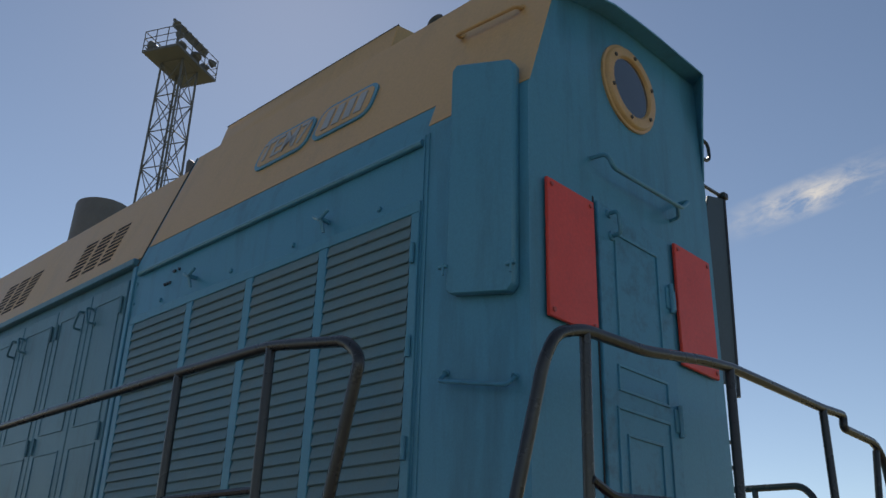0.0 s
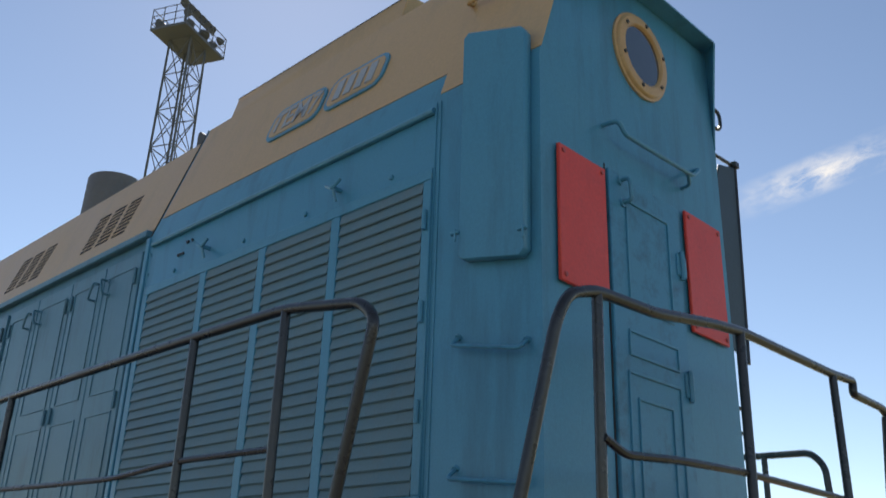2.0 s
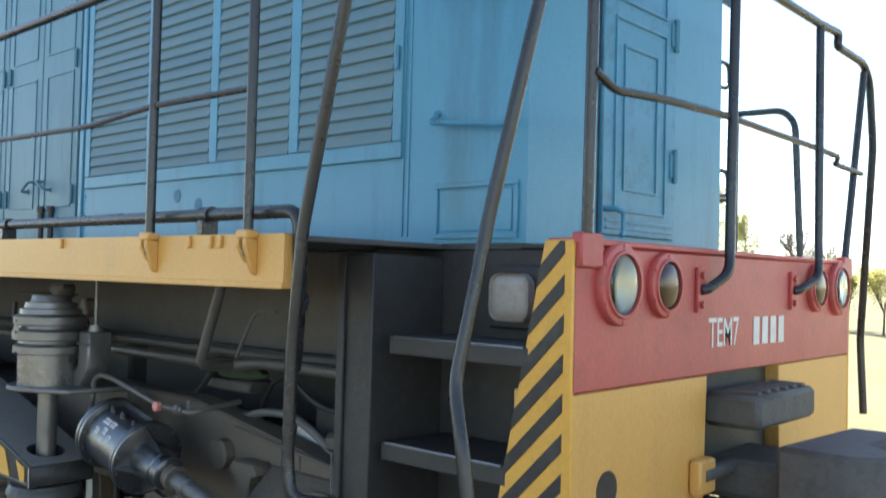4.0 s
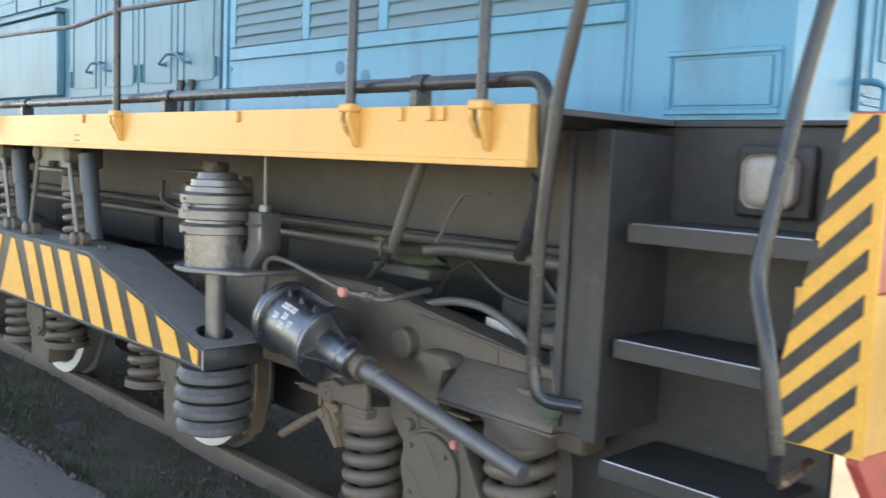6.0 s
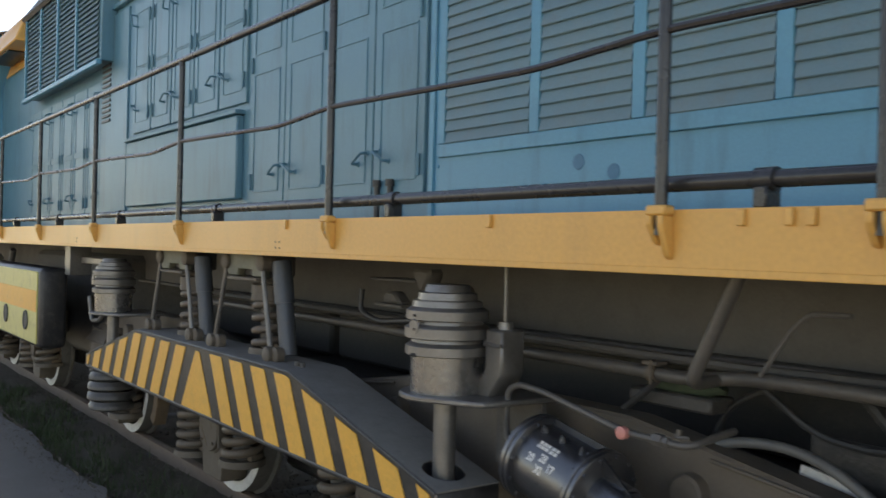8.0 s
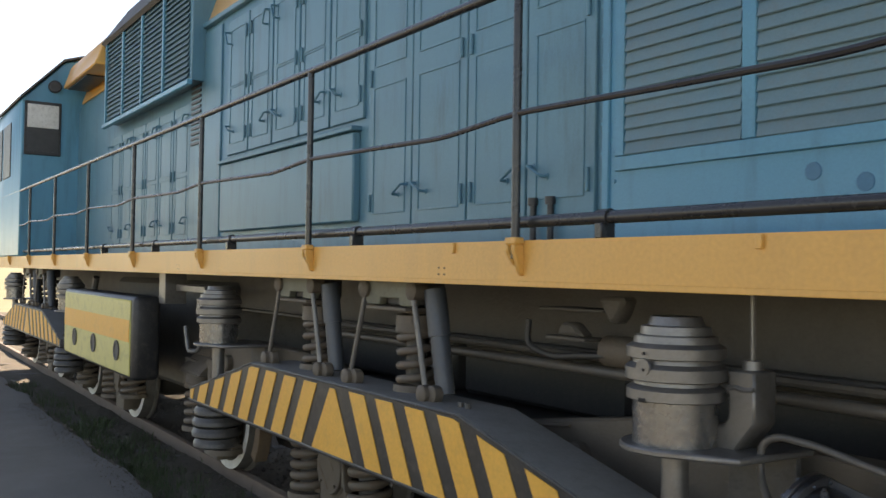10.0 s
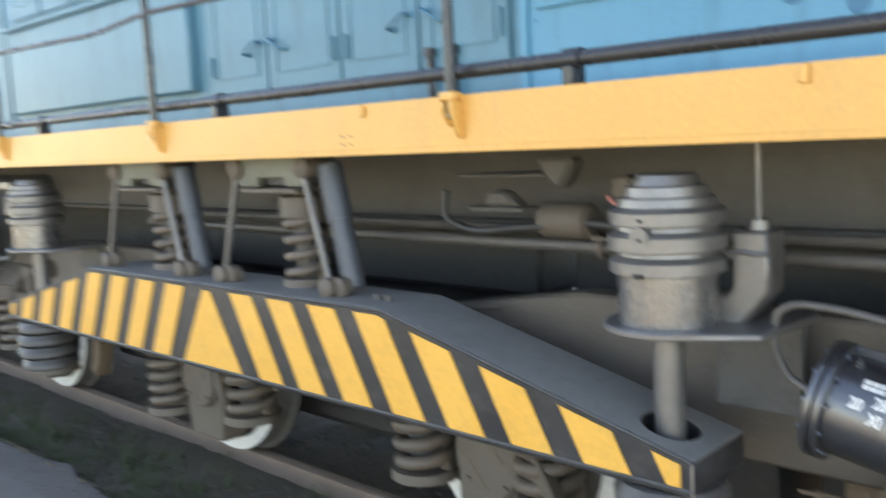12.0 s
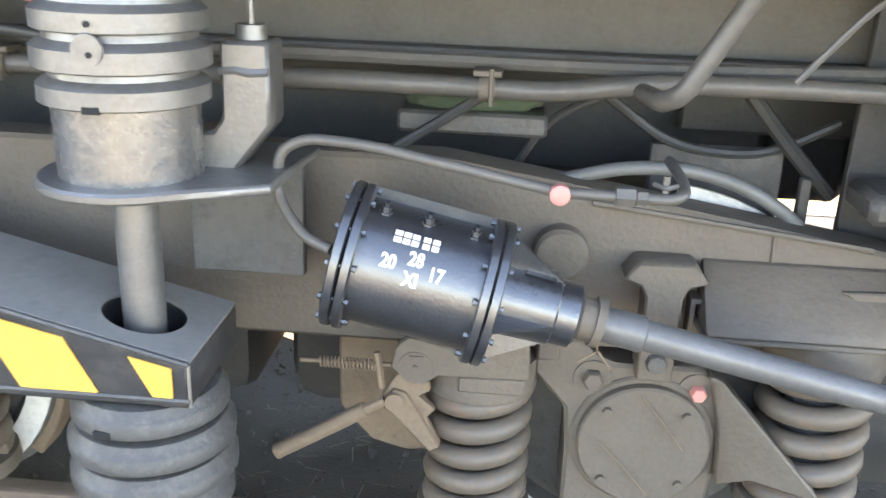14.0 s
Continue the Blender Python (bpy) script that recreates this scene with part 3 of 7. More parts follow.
def words(text, size, m, material, name, parent, thick=0.003, squeeze=1.0):
    """Raised lettering in the built-in font, turned into a mesh."""
    curve = bpy.data.curves.new(name, "FONT")
    curve.body, curve.size, curve.extrude, curve.offset = text, size, thick, size * 0.006
    curve.align_x, curve.align_y = "CENTER", "CENTER"
    tmp = bpy.data.objects.new(name, curve)
    scene.collection.objects.link(tmp)
    mesh = bpy.data.meshes.new_from_object(tmp.evaluated_get(bpy.context.evaluated_depsgraph_get()))
    bpy.data.objects.remove(tmp)
    bpy.data.curves.remove(curve)
    mesh.transform(Matrix.Translation(-loco.location) @ m @ Matrix.Diagonal((squeeze, 1, 1, 1)))
    mesh.materials.clear()
    mesh.materials.append(material)
    ob = new(name, mesh)
    ob.parent = parent
    return ob


tilt = math.degrees(math.atan(RISE))
for x0, x1, text in ((-1.95, -1.40, "TEM7"), (-1.36, -0.83, "")):
    rim = plate(x0, x1, 4.70, 4.98, 0.09, 0.016, blue, "name_plate", hood, "blue rimmed name plate with light letters")
    plate(x0 + 0.025, x1 - 0.025, 4.725, 4.955, 0.07, 0.019, hazed_ochre, "plate_field", rim)
    mid = on_slant((x0 + x1) / 2, 4.84, 0.02)
    if text:
        words(text, 0.255, Matrix.Translation(mid) @ pose(0, 0, 0, 90 - tilt, 0, 0), plate_grey, "lettering", rim, 0.004, 0.8)
    else:
        bm = B()
        for i in range(4):
            x = x0 + 0.09 + i * 0.098
            slanted(bm, x, x + 0.062, 4.76, 4.92, 0.025, 0.019)
        pieces("number_bar", bm, plate_grey, rim, "plain light bars in place of figures")

# slatted vents in the ochre panel: solid black bars painted as the slots' inner shade
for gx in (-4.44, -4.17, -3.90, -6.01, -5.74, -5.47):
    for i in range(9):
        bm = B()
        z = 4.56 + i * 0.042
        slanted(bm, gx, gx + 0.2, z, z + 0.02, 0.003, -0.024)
        part("vent_slot_shade", bm, void_black, engine_hood)

# engine hood doors
DOOR_EDGES = (-3.14, -3.68, -4.24, -4.86, -5.45)


def hood_door(x0, x1, z0, z1, hand):
    bm = B()
    box(bm, x0 + 0.006, x1 - 0.006, SIDE2 - 0.022, SIDE2 + 0.005, z0, z1, 0.006)
    leaf = part("hood_door", bm, worn_blue, engine_hood, "blue sheet-metal door of the engine hood")
    for a, b, c, d in ((x0 + 0.08, x1 - 0.08, z0 + 0.10, z0 + 0.1 + (z1 - z0) * 0.42), (x0 + 0.08, x1 - 0.08, z1 - 0.1 - (z1 - z0) * 0.42, z1 - 0.1)):
        bm = B()
        for q in ((a, b, c, c + 0.012), (a, b, d - 0.012, d), (a, a + 0.012, c + 0.012, d - 0.012), (b - 0.012, b, c + 0.012, d - 0.012)):
            box(bm, q[0], q[1], SIDE2 - 0.028, SIDE2 - 0.021, q[2], q[3], 0.002)
        part("door_bead", bm, worn_blue, leaf)
    hx = x0 + 0.05 if hand > 0 else x1 - 0.05
    for z in (z0 + 0.18, (z0 + z1) / 2, z1 - 0.18):
        bm = B()
        cyl(bm, (hx, SIDE2 - 0.033, z - 0.06), (hx, SIDE2 - 0.033, z + 0.06), 0.011, seg=8)
        part("hinge", bm, worn_blue, leaf)
    gx = x1 - 0.06 if hand > 0 else x0 + 0.06
    handle("door_handle", (gx, SIDE2 - 0.02, z1 - 0.12), (gx - 0.05 * hand, SIDE2 - 0.02, z1 - 0.24), (0, -0.06, 0), 0.009, worn_blue, leaf, 0.02)
    handle("door_handle", (gx, SIDE2 - 0.02, z0 + 0.28), (gx - 0.11 * hand, SIDE2 - 0.02, z0 + 0.22), (0, -0.05, 0), 0.009, worn_blue, leaf, 0.02)


for i, (x1, x0) in enumerate(zip(DOOR_EDGES, DOOR_EDGES[1:])):
    hood_door(x0, x1, 2.13, 4.24, 1 if i % 2 else -1)
for i in range(5):
    x0 = -8.3 + i * 0.56
    hood_door(x0, x0 + 0.54, 2.93, 4.24, 1 if i % 2 else -1)
bm = B()
box(bm, -8.36, -5.6, SIDE2 - 0.06, SIDE2 + 0.005, 2.19, 2.84, 0.012)
lower = part("lower_cover", bm, worn_blue, engine_hood, "blue raised cover along the foot of the hood")
bm = B()
box(bm, -8.38, -5.58, SIDE2 - 0.085, SIDE2 + 0.005, 2.845, 2.88, 0.006)
part("ledge", bm, worn_blue, lower)
for i in range(6):
    hood_door(-12.9 + i * 0.58, -12.9 + i * 0.58 + 0.56, 2.1, 3.62, 1 if i % 2 else -1)
bm = B()
box(bm, -9.45, -8.5, SIDE2 - 0.02, SIDE2 + 0.005, 2.1, 4.28, 0.008)
narrow = part("side_panel", bm, worn_blue, engine_hood)
for i in range(22):
    bm = B()
    box(bm, -9.38, -9.08, SIDE2 - 0.034, SIDE2 - 0.012, 3.14 + i * 0.055, 3.17 + i * 0.055, 0.004)
    part("vent_slat", bm, black_paint, narrow)
bm = B()
for x in (-3.46, -3.6):
    cyl(bm, (x, SIDE2 - 0.035, 1.99), (x, SIDE2 - 0.035, 2.24), 0.018, seg=10)
    lathe(bm, (x, SIDE2 - 0.035, 2.2), (0, 0, 1), [(0, 0.018), (0, 0.03), (0.04, 0.03), (0.04, 0.018)], 10)
pieces("drain_boss", bm, black_paint, engine_hood)

# tall louvred box ahead of the cab
bm = B()
prism(bm, [(0.66, 3.78), (0.66, 4.9), (0.95, 5.36), (2.25, 5.36), (2.54, 4.9), (2.54, 3.78)], "x", -12.65, -9.0, 0.01)
tall = part("cooling_box", bm, worn_blue, loco, "tall blue box with olive louvres")
bm = B()
box(bm, -12.69, -8.96, 0.60, 0.66, 3.72, 3.78, 0.01)
part("box_ledge", bm, blue, tall)
bm = B()
prism(bm, [(0.62, 4.86), (0.93, 5.36), (0.93, 5.42), (0.58, 4.9)], "x", -12.71, -8.94)
part("box_eave", bm, roof_grey, tall)
for j in range(4):
    x0 = -12.6 + j * 0.89
    bm = B()
    prism(bm, [(-0.03, 0.0), (-0.026, 0.006), (-0.004, 0.055), (0.0, 0.05)], "x", 0.02, 0.85)
    mesh = make(bm, "slat", louvre_blue)
    for i in range(18):
        shared_part("slat", mesh, Vector((x0, 0.66, 3.82 + i * 0.058)) - loco.location, tall)
    bm = B()
    box(bm, x0 - 0.03, x0 + 0.02, 0.62, 0.66, 3.79, 4.9, 0.004)
    part("mullion", bm, blue, tall)

# cab
bm = B()
prism(bm, [(-0.04, DECK), (-0.04, 4.46), (0.58, 5.1), (1.2, 5.3), (2.0, 5.3), (2.62, 5.1), (3.24, 4.46), (3.24, DECK)], "x", -18.4, CAB, 0.02)
cab = part("cab", bm, blue, loco, "blue driver's cab with a curtained window")
bm = B()
prism(bm, [(-0.08, 4.44), (0.56, 5.11), (1.2, 5.32), (1.2, 5.35), (0.55, 5.14), (-0.1, 4.46)], "x", -18.6, CAB + 0.1)
part("cab_roof", bm, roof_grey, cab)
for y0, y1 in ((0.04, 0.5), (2.7, 3.16)):
    bm = B()
    box(bm, CAB, CAB + 0.03, y0 - 0.04, y1 + 0.04, 3.58, 4.43, 0.008)
    frame_part = part("window_frame", bm, black_paint, cab)
    bm = B()
    box(bm, CAB + 0.028, CAB + 0.034, y0, y1, 3.63, 4.01)
    part("pane", bm, rubber, frame_part, "dark window pane")
    bm = B()
    box(bm, CAB + 0.028, CAB + 0.04, y0, y1, 4.01, 4.38, 0.003)
    part("curtain", bm, rim_white, frame_part, "pale curtain behind the glass")
bm = B()
lathe(bm, (CAB, 0.433, 4.69), (1, 0, 0), [(0, 0), (0, 0.1), (0.05, 0.1), (0.06, 0.08), (0.05, 0.075), (0.05, 0)], 20)
part("cab_lamp", bm, rubber, cab, "round dark lamp on the cab front")
for i in range(2):
    bm = B()
    box(bm, -17.0 - i * 1.0, -16.2 - i * 1.0, -0.055, -0.03, 3.3, 4.2, 0.006)
    part("side_window", bm, rubber, cab)
bm = B()
prism(bm, [(0.5, 4.62), (0.62, 4.98), (0.95, 5.2), (1.3, 5.2), (1.3, 4.75), (0.9, 4.62)], "x", -14.9, -12.7, 0.02)
duct = part("air_duct", bm, ochre, loco, "ochre air intake hood with a dark mouth")
bm = B()
box(bm, -14.8, -13.5, 0.56, 0.86, 4.60, 4.618)
part("duct_mouth", bm, black_paint, duct)
bm = B()
slanted(bm, -15.15, -13.4, 4.45, 5.1, 0.006 - 0.02)
part("upper_panel", bm, ochre, engine_hood)

# end wall: door, porthole, red plates, rails
EX = END


def flat(bm, y0, y1, z0, z1, x0, x1, bevel=0.003):
    box(bm, x0, x1, y0, y1, z0, z1, bevel)


bm = B()
flat(bm, 1.275, 1.895, 2.03, 3.90, EX - 0.004, EX + 0.018, 0.005)
end_door = part("end_door", bm, door_blue, hood, "closed blue steel door in the hood end")
for y0, y1, z0, z1 in ((1.36, 1.80, 2.13, 2.95), (1.43, 1.72, 2.22, 2.84), (1.38, 1.80, 3.02, 3.14), (1.40, 1.78, 3.25, 3.78)):
    bm = B()
    for q in ((y0, y1, z0, z0 + 0.012), (y0, y1, z1 - 0.012, z1), (y0, y0 + 0.012, z0 + 0.012, z1 - 0.012), (y1 - 0.012, y1, z0 + 0.012, z1 - 0.012)):
        flat(bm, *q, EX + 0.016, EX + 0.026, 0.002)
    part("door_bead", bm, blue, end_door)
for z in (2.055, 2.085):
    bm = B()
    flat(bm, 1.30, 1.87, z, z + 0.012, EX + 0.016, EX + 0.024, 0.002)
    part("door_bead", bm, blue, end_door)
for z in (2.37, 2.97, 3.58):
    bm = B()
    cyl(bm, (EX + 0.03, 1.88, z - 0.075), (EX + 0.03, 1.88, z + 0.075), 0.013, seg=8)
    flat(bm, 1.84, 1.93, z - 0.055, z + 0.055, EX + 0.012, EX + 0.026, 0.003)
    part("hinge", bm, blue, end_door)
bm = B()
flat(bm, 1.262, 1.27, 2.03, 3.92, EX - 0.003, EX + 0.004, 0.0)
part("door_gap", bm, black_paint, hood)
handle("door_handle", (EX + 0.018, 1.365, 3.86), (EX + 0.018, 1.38, 3.75), (0.055, 0, 0), 0.011, blue, end_door)
bm = B()
tube(bm, [(EX + 0.018, 1.3, 2.135), (EX + 0.07, 1.305, 2.135), (EX + 0.08, 1.345, 2.12), (EX + 0.078, 1.345, 2.04), (EX + 0.085, 1.315, 2.025)], 0.011, 0.02, 8)
part("door_handle", bm, blue, end_door)
bm = B()
tube(bm, [(EX, 1.265, 4.12), (EX + 0.085, 1.275, 4.12), (EX + 0.09, 1.32, 4.06), (EX + 0.09, 1.95, 4.085), (EX + 0.085, 2.04, 4.16), (EX, 2.04, 4.165)], 0.011, 0.03, 8)
tube(bm, [(EX, 1.98, 4.05), (EX + 0.05, 1.98, 4.055), (EX + 0.09, 1.9, 4.086)], 0.01, 0.02, 8)
part("grab_rail", bm, blue, hood, "bent blue grab rail above the door")
PC = Vector((EX, 1.638, 4.69))
bm = B()
lathe(bm, PC, (1, 0, 0), [(0, 0.166), (0, 0.248), (0.012, 0.248), (0.015, 0.234), (0.03, 0.228), (0.034, 0.22), (0.034, 0.178), (0.02, 0.166), (0.0, 0.166)], 40)
port = part("porthole", bm, hazed_ochre, hood, "round porthole with an ochre bolted ring")
bm = B()
lathe(bm, PC + Vector((0.012, 0, 0)), (1, 0, 0), [(0, 0), (0, 0.168), (0.006, 0.168), (0.006, 0)], 36)
part("pane", bm, paint("dark_glass", (0.02, 0.03, 0.035), rough=0.06, bump=0, coat=1.0), port, "dark reflecting window glass")
for i in range(6):
    a = radians(20 + 60 * i)
    bm = B()
    lathe(bm, PC + Vector((0.03, math.cos(a) * 0.199, math.sin(a) * 0.199)), (1, 0, 0), [(0, 0), (0, 0.012), (0.012, 0.01), (0.012, 0)], 8)
    part("bolt", bm, roof_grey, port)
for y0, y1, z0, z1 in ((0.886, 1.237, 3.232, 3.868), (1.955, 2.322, 3.262, 3.912)):
    bm = B()
    flat(bm, y0, y1, z0, z1, EX + 0.008, EX + 0.026, 0.004)
    board = part("red_board", bm, red_plate, hood, "blank signal-red board bolted to the hood end")
    for y in (y0 + 0.03, y1 - 0.03):
        for z in (z0 + 0.03, z1 - 0.03):
            bm = B()
            lathe(bm, (EX + 0.025, y, z), (1, 0, 0), [(0, 0), (0, 0.012), (0.008, 0.01), (0.008, 0)], 8)
            part("bolt", bm, beam_red, board)
# eave over the end wall
def sheet(bm, quad, thick):
    quad = [Vector(q) for q in quad]
    n = (quad[1] - quad[0]).cross(quad[2] - quad[0]).normalized() * thick
    lo, hi = [bm.verts.new(q) for q in quad], [bm.verts.new(q + n) for q in quad]
    k = len(quad)
    f = [bm.faces.new(lo), bm.faces.new(hi)] + [bm.faces.new((lo[i], lo[(i + 1) % k], hi[(i + 1) % k], hi[i])) for i in range(k)]
    bmesh.ops.recalc_face_normals(bm, faces=f)


EAVE = ((1.03, 4.925), (1.12, 4.965), (1.2, 4.988), (1.4, 5.044), (1.6, 5.064), (1.8, 5.078), (2.05, 5.083), (2.41, 5.09))
bm = B()
lo = [[bm.verts.new((EX, y, z)), bm.verts.new((EX + 0.1, min(y, 2.318), z))] for y, z in EAVE]
hi = [[bm.verts.new((EX, y, z + 0.014)), bm.verts.new((EX + 0.1, min(y, 2.318), z + 0.01))] for y, z in EAVE]
f = []
for i in range(len(EAVE) - 1):
    f.append(bm.faces.new((lo[i][0], lo[i][1], lo[i + 1][1], lo[i + 1][0])))
    f.append(bm.faces.new((hi[i][0], hi[i + 1][0], hi[i + 1][1], hi[i][1])))
    for side in (0, 1):
        f.append(bm.faces.new((lo[i][side], lo[i + 1][side], hi[i + 1][side], hi[i][side])))
for row, top in ((lo[0], hi[0]), (lo[-1], hi[-1])):
    f.append(bm.faces.new((row[0], row[1], top[1], top[0])))
bmesh.ops.recalc_face_normals(bm, faces=f)
eave = part("eave", bm, blue, hood, "blue eave over the hood end")
bm = B()
sheet(bm, [(EX - 0.01, 2.4, 5.092), (EX + 0.1, 2.312, 5.088), (EX + 0.03, 2.38, 4.75), (EX - 0.002, 2.4, 4.45)], 0.01)
part("eave_fin", bm, blue, eave)

# walkway, sill, railing
bm = B()
box(bm, -19.5, -0.004, 0.065, SIDE + 0.02, 1.95, DECK - 0.002, 0.003)
box(bm, -19.5, -0.004, 2 * MID_Y - SIDE - 0.02, 2 * MID_Y - 0.02, 1.93, DECK - 0.002, 0.003)
part("walkway", bm, roof_grey, loco)
for far in (0, 1):
    bm = B()
    prof = [(0.0, 1.79), (0.0, DECK), (0.06, DECK), (0.06, DECK - 0.01), (0.012, DECK - 0.01), (0.012, 1.80), (0.075, 1.80), (0.075, 1.79)]
    prism(bm, [(2 * MID_Y - y if far else y, z) for y, z in prof], "x", -19.5, 0.0)
    sill = part("sill", bm, ochre, loco, "ochre painted channel along the walkway edge")
    if not far:
        near_sill = sill
bm = B()
box(bm, -0.006, 0.003, 0.013, 0.07, 1.80, DECK - 0.011)
part("end_plate", bm, ochre, near_sill)
bm = B()
box(bm, -19.5, 0.0, -0.005, 0.0, 1.788, 1.81, 0.002)
part("sill_lip", bm, ochre, near_sill)
for x in (-3.32, -7.2):
    for dx, dz in ((0, 0), (0.045, 0.0), (0.045, -0.03), (0, -0.03)):
        bm = B()
        lathe(bm, (x + dx, 0.0, 1.86 + dz), (0, -1, 0), [(0, 0), (0, 0.005), (0.003, 0.004), (0.003, 0)], 6)
        part("rivet", bm, black_paint, near_sill)

POSTS = [-0.175, -0.815] + [-2.738 - 1.93 * i for i in range(8)]
RAIL_Z, MIDRAIL_Z = 3.0, 2.485
bm = B()
tube(bm, [(-18.2, -0.02, RAIL_Z), (-0.9, -0.02, RAIL_Z), (-0.175, -0.02, 2.995), (0.26, -0.02, 2.93), (0.335, -0.02, 2.86), (0.315, -0.02, 2.78), (0.115, -0.02, 1.97), (0.08, -0.02, 1.6), (0.075, -0.02, 1.22), (0.1, -0.02, 1.12), (0.2, 0.06, 1.11)], 0.021, 0.07, 10)
railing = part("handrail", bm, rail_black, loco, "black tubular handrail along the walkway")
sag = []
for a, b in zip(POSTS[1:], POSTS[2:]):
    sag += [(a, -0.02, MIDRAIL_Z + 0.0), ((a * 0.72 + b * 0.28), -0.02, MIDRAIL_Z - 0.03 + random.uniform(-0.01, 0.0)), ((a * 0.4 + b * 0.6), -0.02, MIDRAIL_Z - 0.02)]
bm = B()
tube(bm, [(-0.175, -0.02, MIDRAIL_Z - 0.01)] + sag + [(POSTS[-1], -0.02, MIDRAIL_Z)], 0.013, 0.12, 8)
part("middle_rail", bm, rail_black, railing)
for x in POSTS:
    bm = B()
    cyl(bm, (x, -0.02, 1.9), (x, -0.02, RAIL_Z), 0.019, seg=10)
    part("post", bm, rail_black, railing)
    bm = B()
    box(bm, x - 0.035, x + 0.035, -0.05, 0.0, 1.955, 1.985, 0.006)
    prism(bm, [(-0.05, 1.955), (0.0, 1.955), (0.0, 1.83), (-0.018, 1.84), (-0.05, 1.93)], "x", x + 0.008, x + 0.03, 0.003)
    prism(bm, [(-0.05, 1.955), (0.0, 1.955), (0.0, 1.87), (-0.018, 1.88), (-0.05, 1.93)], "x", x - 0.032, x - 0.012, 0.003)
    part("post_bracket", bm, ochre, near_sill)
for x in (-0.56, -0.36, -0.42, -3.2, -1.6):
    bm = B()
    box(bm, x - 0.012, x + 0.012, -0.014, 0.0, 1.925, 1.97, 0.003)
    part("clip", bm, ochre, near_sill)
# pipe along the walkway edge
bm = B()
tube(bm, [(-18.2, 0.045, 2.05), (-0.2, 0.045, 2.05), (0.02, 0.045, 2.05), (0.02, 0.05, 1.9), (-0.01, 0.08, 1.74), (-0.12, 0.16, 1.55), (-0.2, 0.22, 1.5)], 0.024, 0.09, 12)
air_pipe = part("air_pipe", bm, rail_black, loco, "thick dark pipe along the walkway edge")
bm = B()
lathe(bm, (-0.005, 0.075, 1.745), (-0.11, 0.08, -0.19), [(-0.02, 0.024), (-0.02, 0.033), (0.02, 0.033), (0.02, 0.024)], 14)
part("pipe_joint", bm, rail_black, air_pipe)
for x in (-0.52, -2.3, -4.2, -6.1, -8.0, -9.9):
    bm = B()
    box(bm, x - 0.02, x + 0.02, 0.01, 0.08, DECK, 2.03, 0.004)
    lathe(bm, (x - 0.03, 0.045, 2.05), (1, 0, 0), [(0, 0.024), (0, 0.032), (0.06, 0.032), (0.06, 0.024)], 12)
    part("pipe_clamp", bm, rail_black, air_pipe)

# ---- locomotive: buffer beam, stairs, end railing ----
BX, NEAR_Y, FAR_Y = 0.84, 0.45, 3.02
MIDB = (NEAR_Y + FAR_Y) / 2
bm = B()
box(bm, 0.76, BX, NEAR_Y, FAR_Y, 1.492, 1.95, 0.006)
beam = part("buffer_beam", bm, beam_red, loco, "red buffer beam with white lettering")
bm = B()
box(bm, 0.38, 0.735, NEAR_Y + 0.33, FAR_Y - 0.33, 1.952, 1.97, 0.004)
part("end_platform", bm, stair_black, beam)
bm = B()
box(bm, 0.738, BX + 0.014, NEAR_Y + 0.002, FAR_Y - 0.002, 1.952, 1.972, 0.005)
part("platform_lip", bm, beam_red, beam)
bm = B()
box(bm, BX - 0.02, BX + 0.02, NEAR_Y + 0.01, NEAR_Y + 0.14, 1.88, 1.99, 0.006)
box(bm, BX - 0.02, BX + 0.02, FAR_Y - 0.14, FAR_Y - 0.01, 1.88, 1.99, 0.006)
pieces("post_socket", bm, beam_red, beam)
bm = B()
prism(bm, [(NEAR_Y, 1.05), (NEAR_Y, 1.489), (1.38, 1.489), (1.36, 0.968)], "x", 0.62, BX - 0.002, 0.004)
low = part("lower_beam", bm, ochre, loco, "ochre lower half of the buffer beam")
bm = B()
prism(bm, [(2.11, 0.968), (2.09, 1.489), (FAR_Y, 1.489), (FAR_Y, 1.05)], "x", 0.62, BX - 0.002, 0.004)
part("lower_beam", bm, ochre, loco, "ochre lower half of the buffer beam")
bm = B()
box(bm, 0.62, BX - 0.06, 1.385, 2.085, 1.0, 1.489)
part("draft_pocket", bm, stair_black, loco)
bm = B()
lathe(bm, (BX - 0.004, 0.665, 1.17), (1, 0, 0), [(0, 0.0), (0, 0.062), (0.004, 0.062), (0.004, 0.0)], 24)
part("tow_hole", bm, black_paint, low)
bm = B()
for side in (1, -1):
    prism(bm, [(MIDB + side * (y - MIDB), z) for y, z in ((0.462, 1.045), (1.358, 0.962), (1.35, 0.3), (0.72, 0.3), (0.66, 0.82), (0.462, 1.02))], "x", 0.79, BX - 0.012, 0.004)
pieces("rail_guard", bm, beam_red, loco, "red guard plate below the beam")
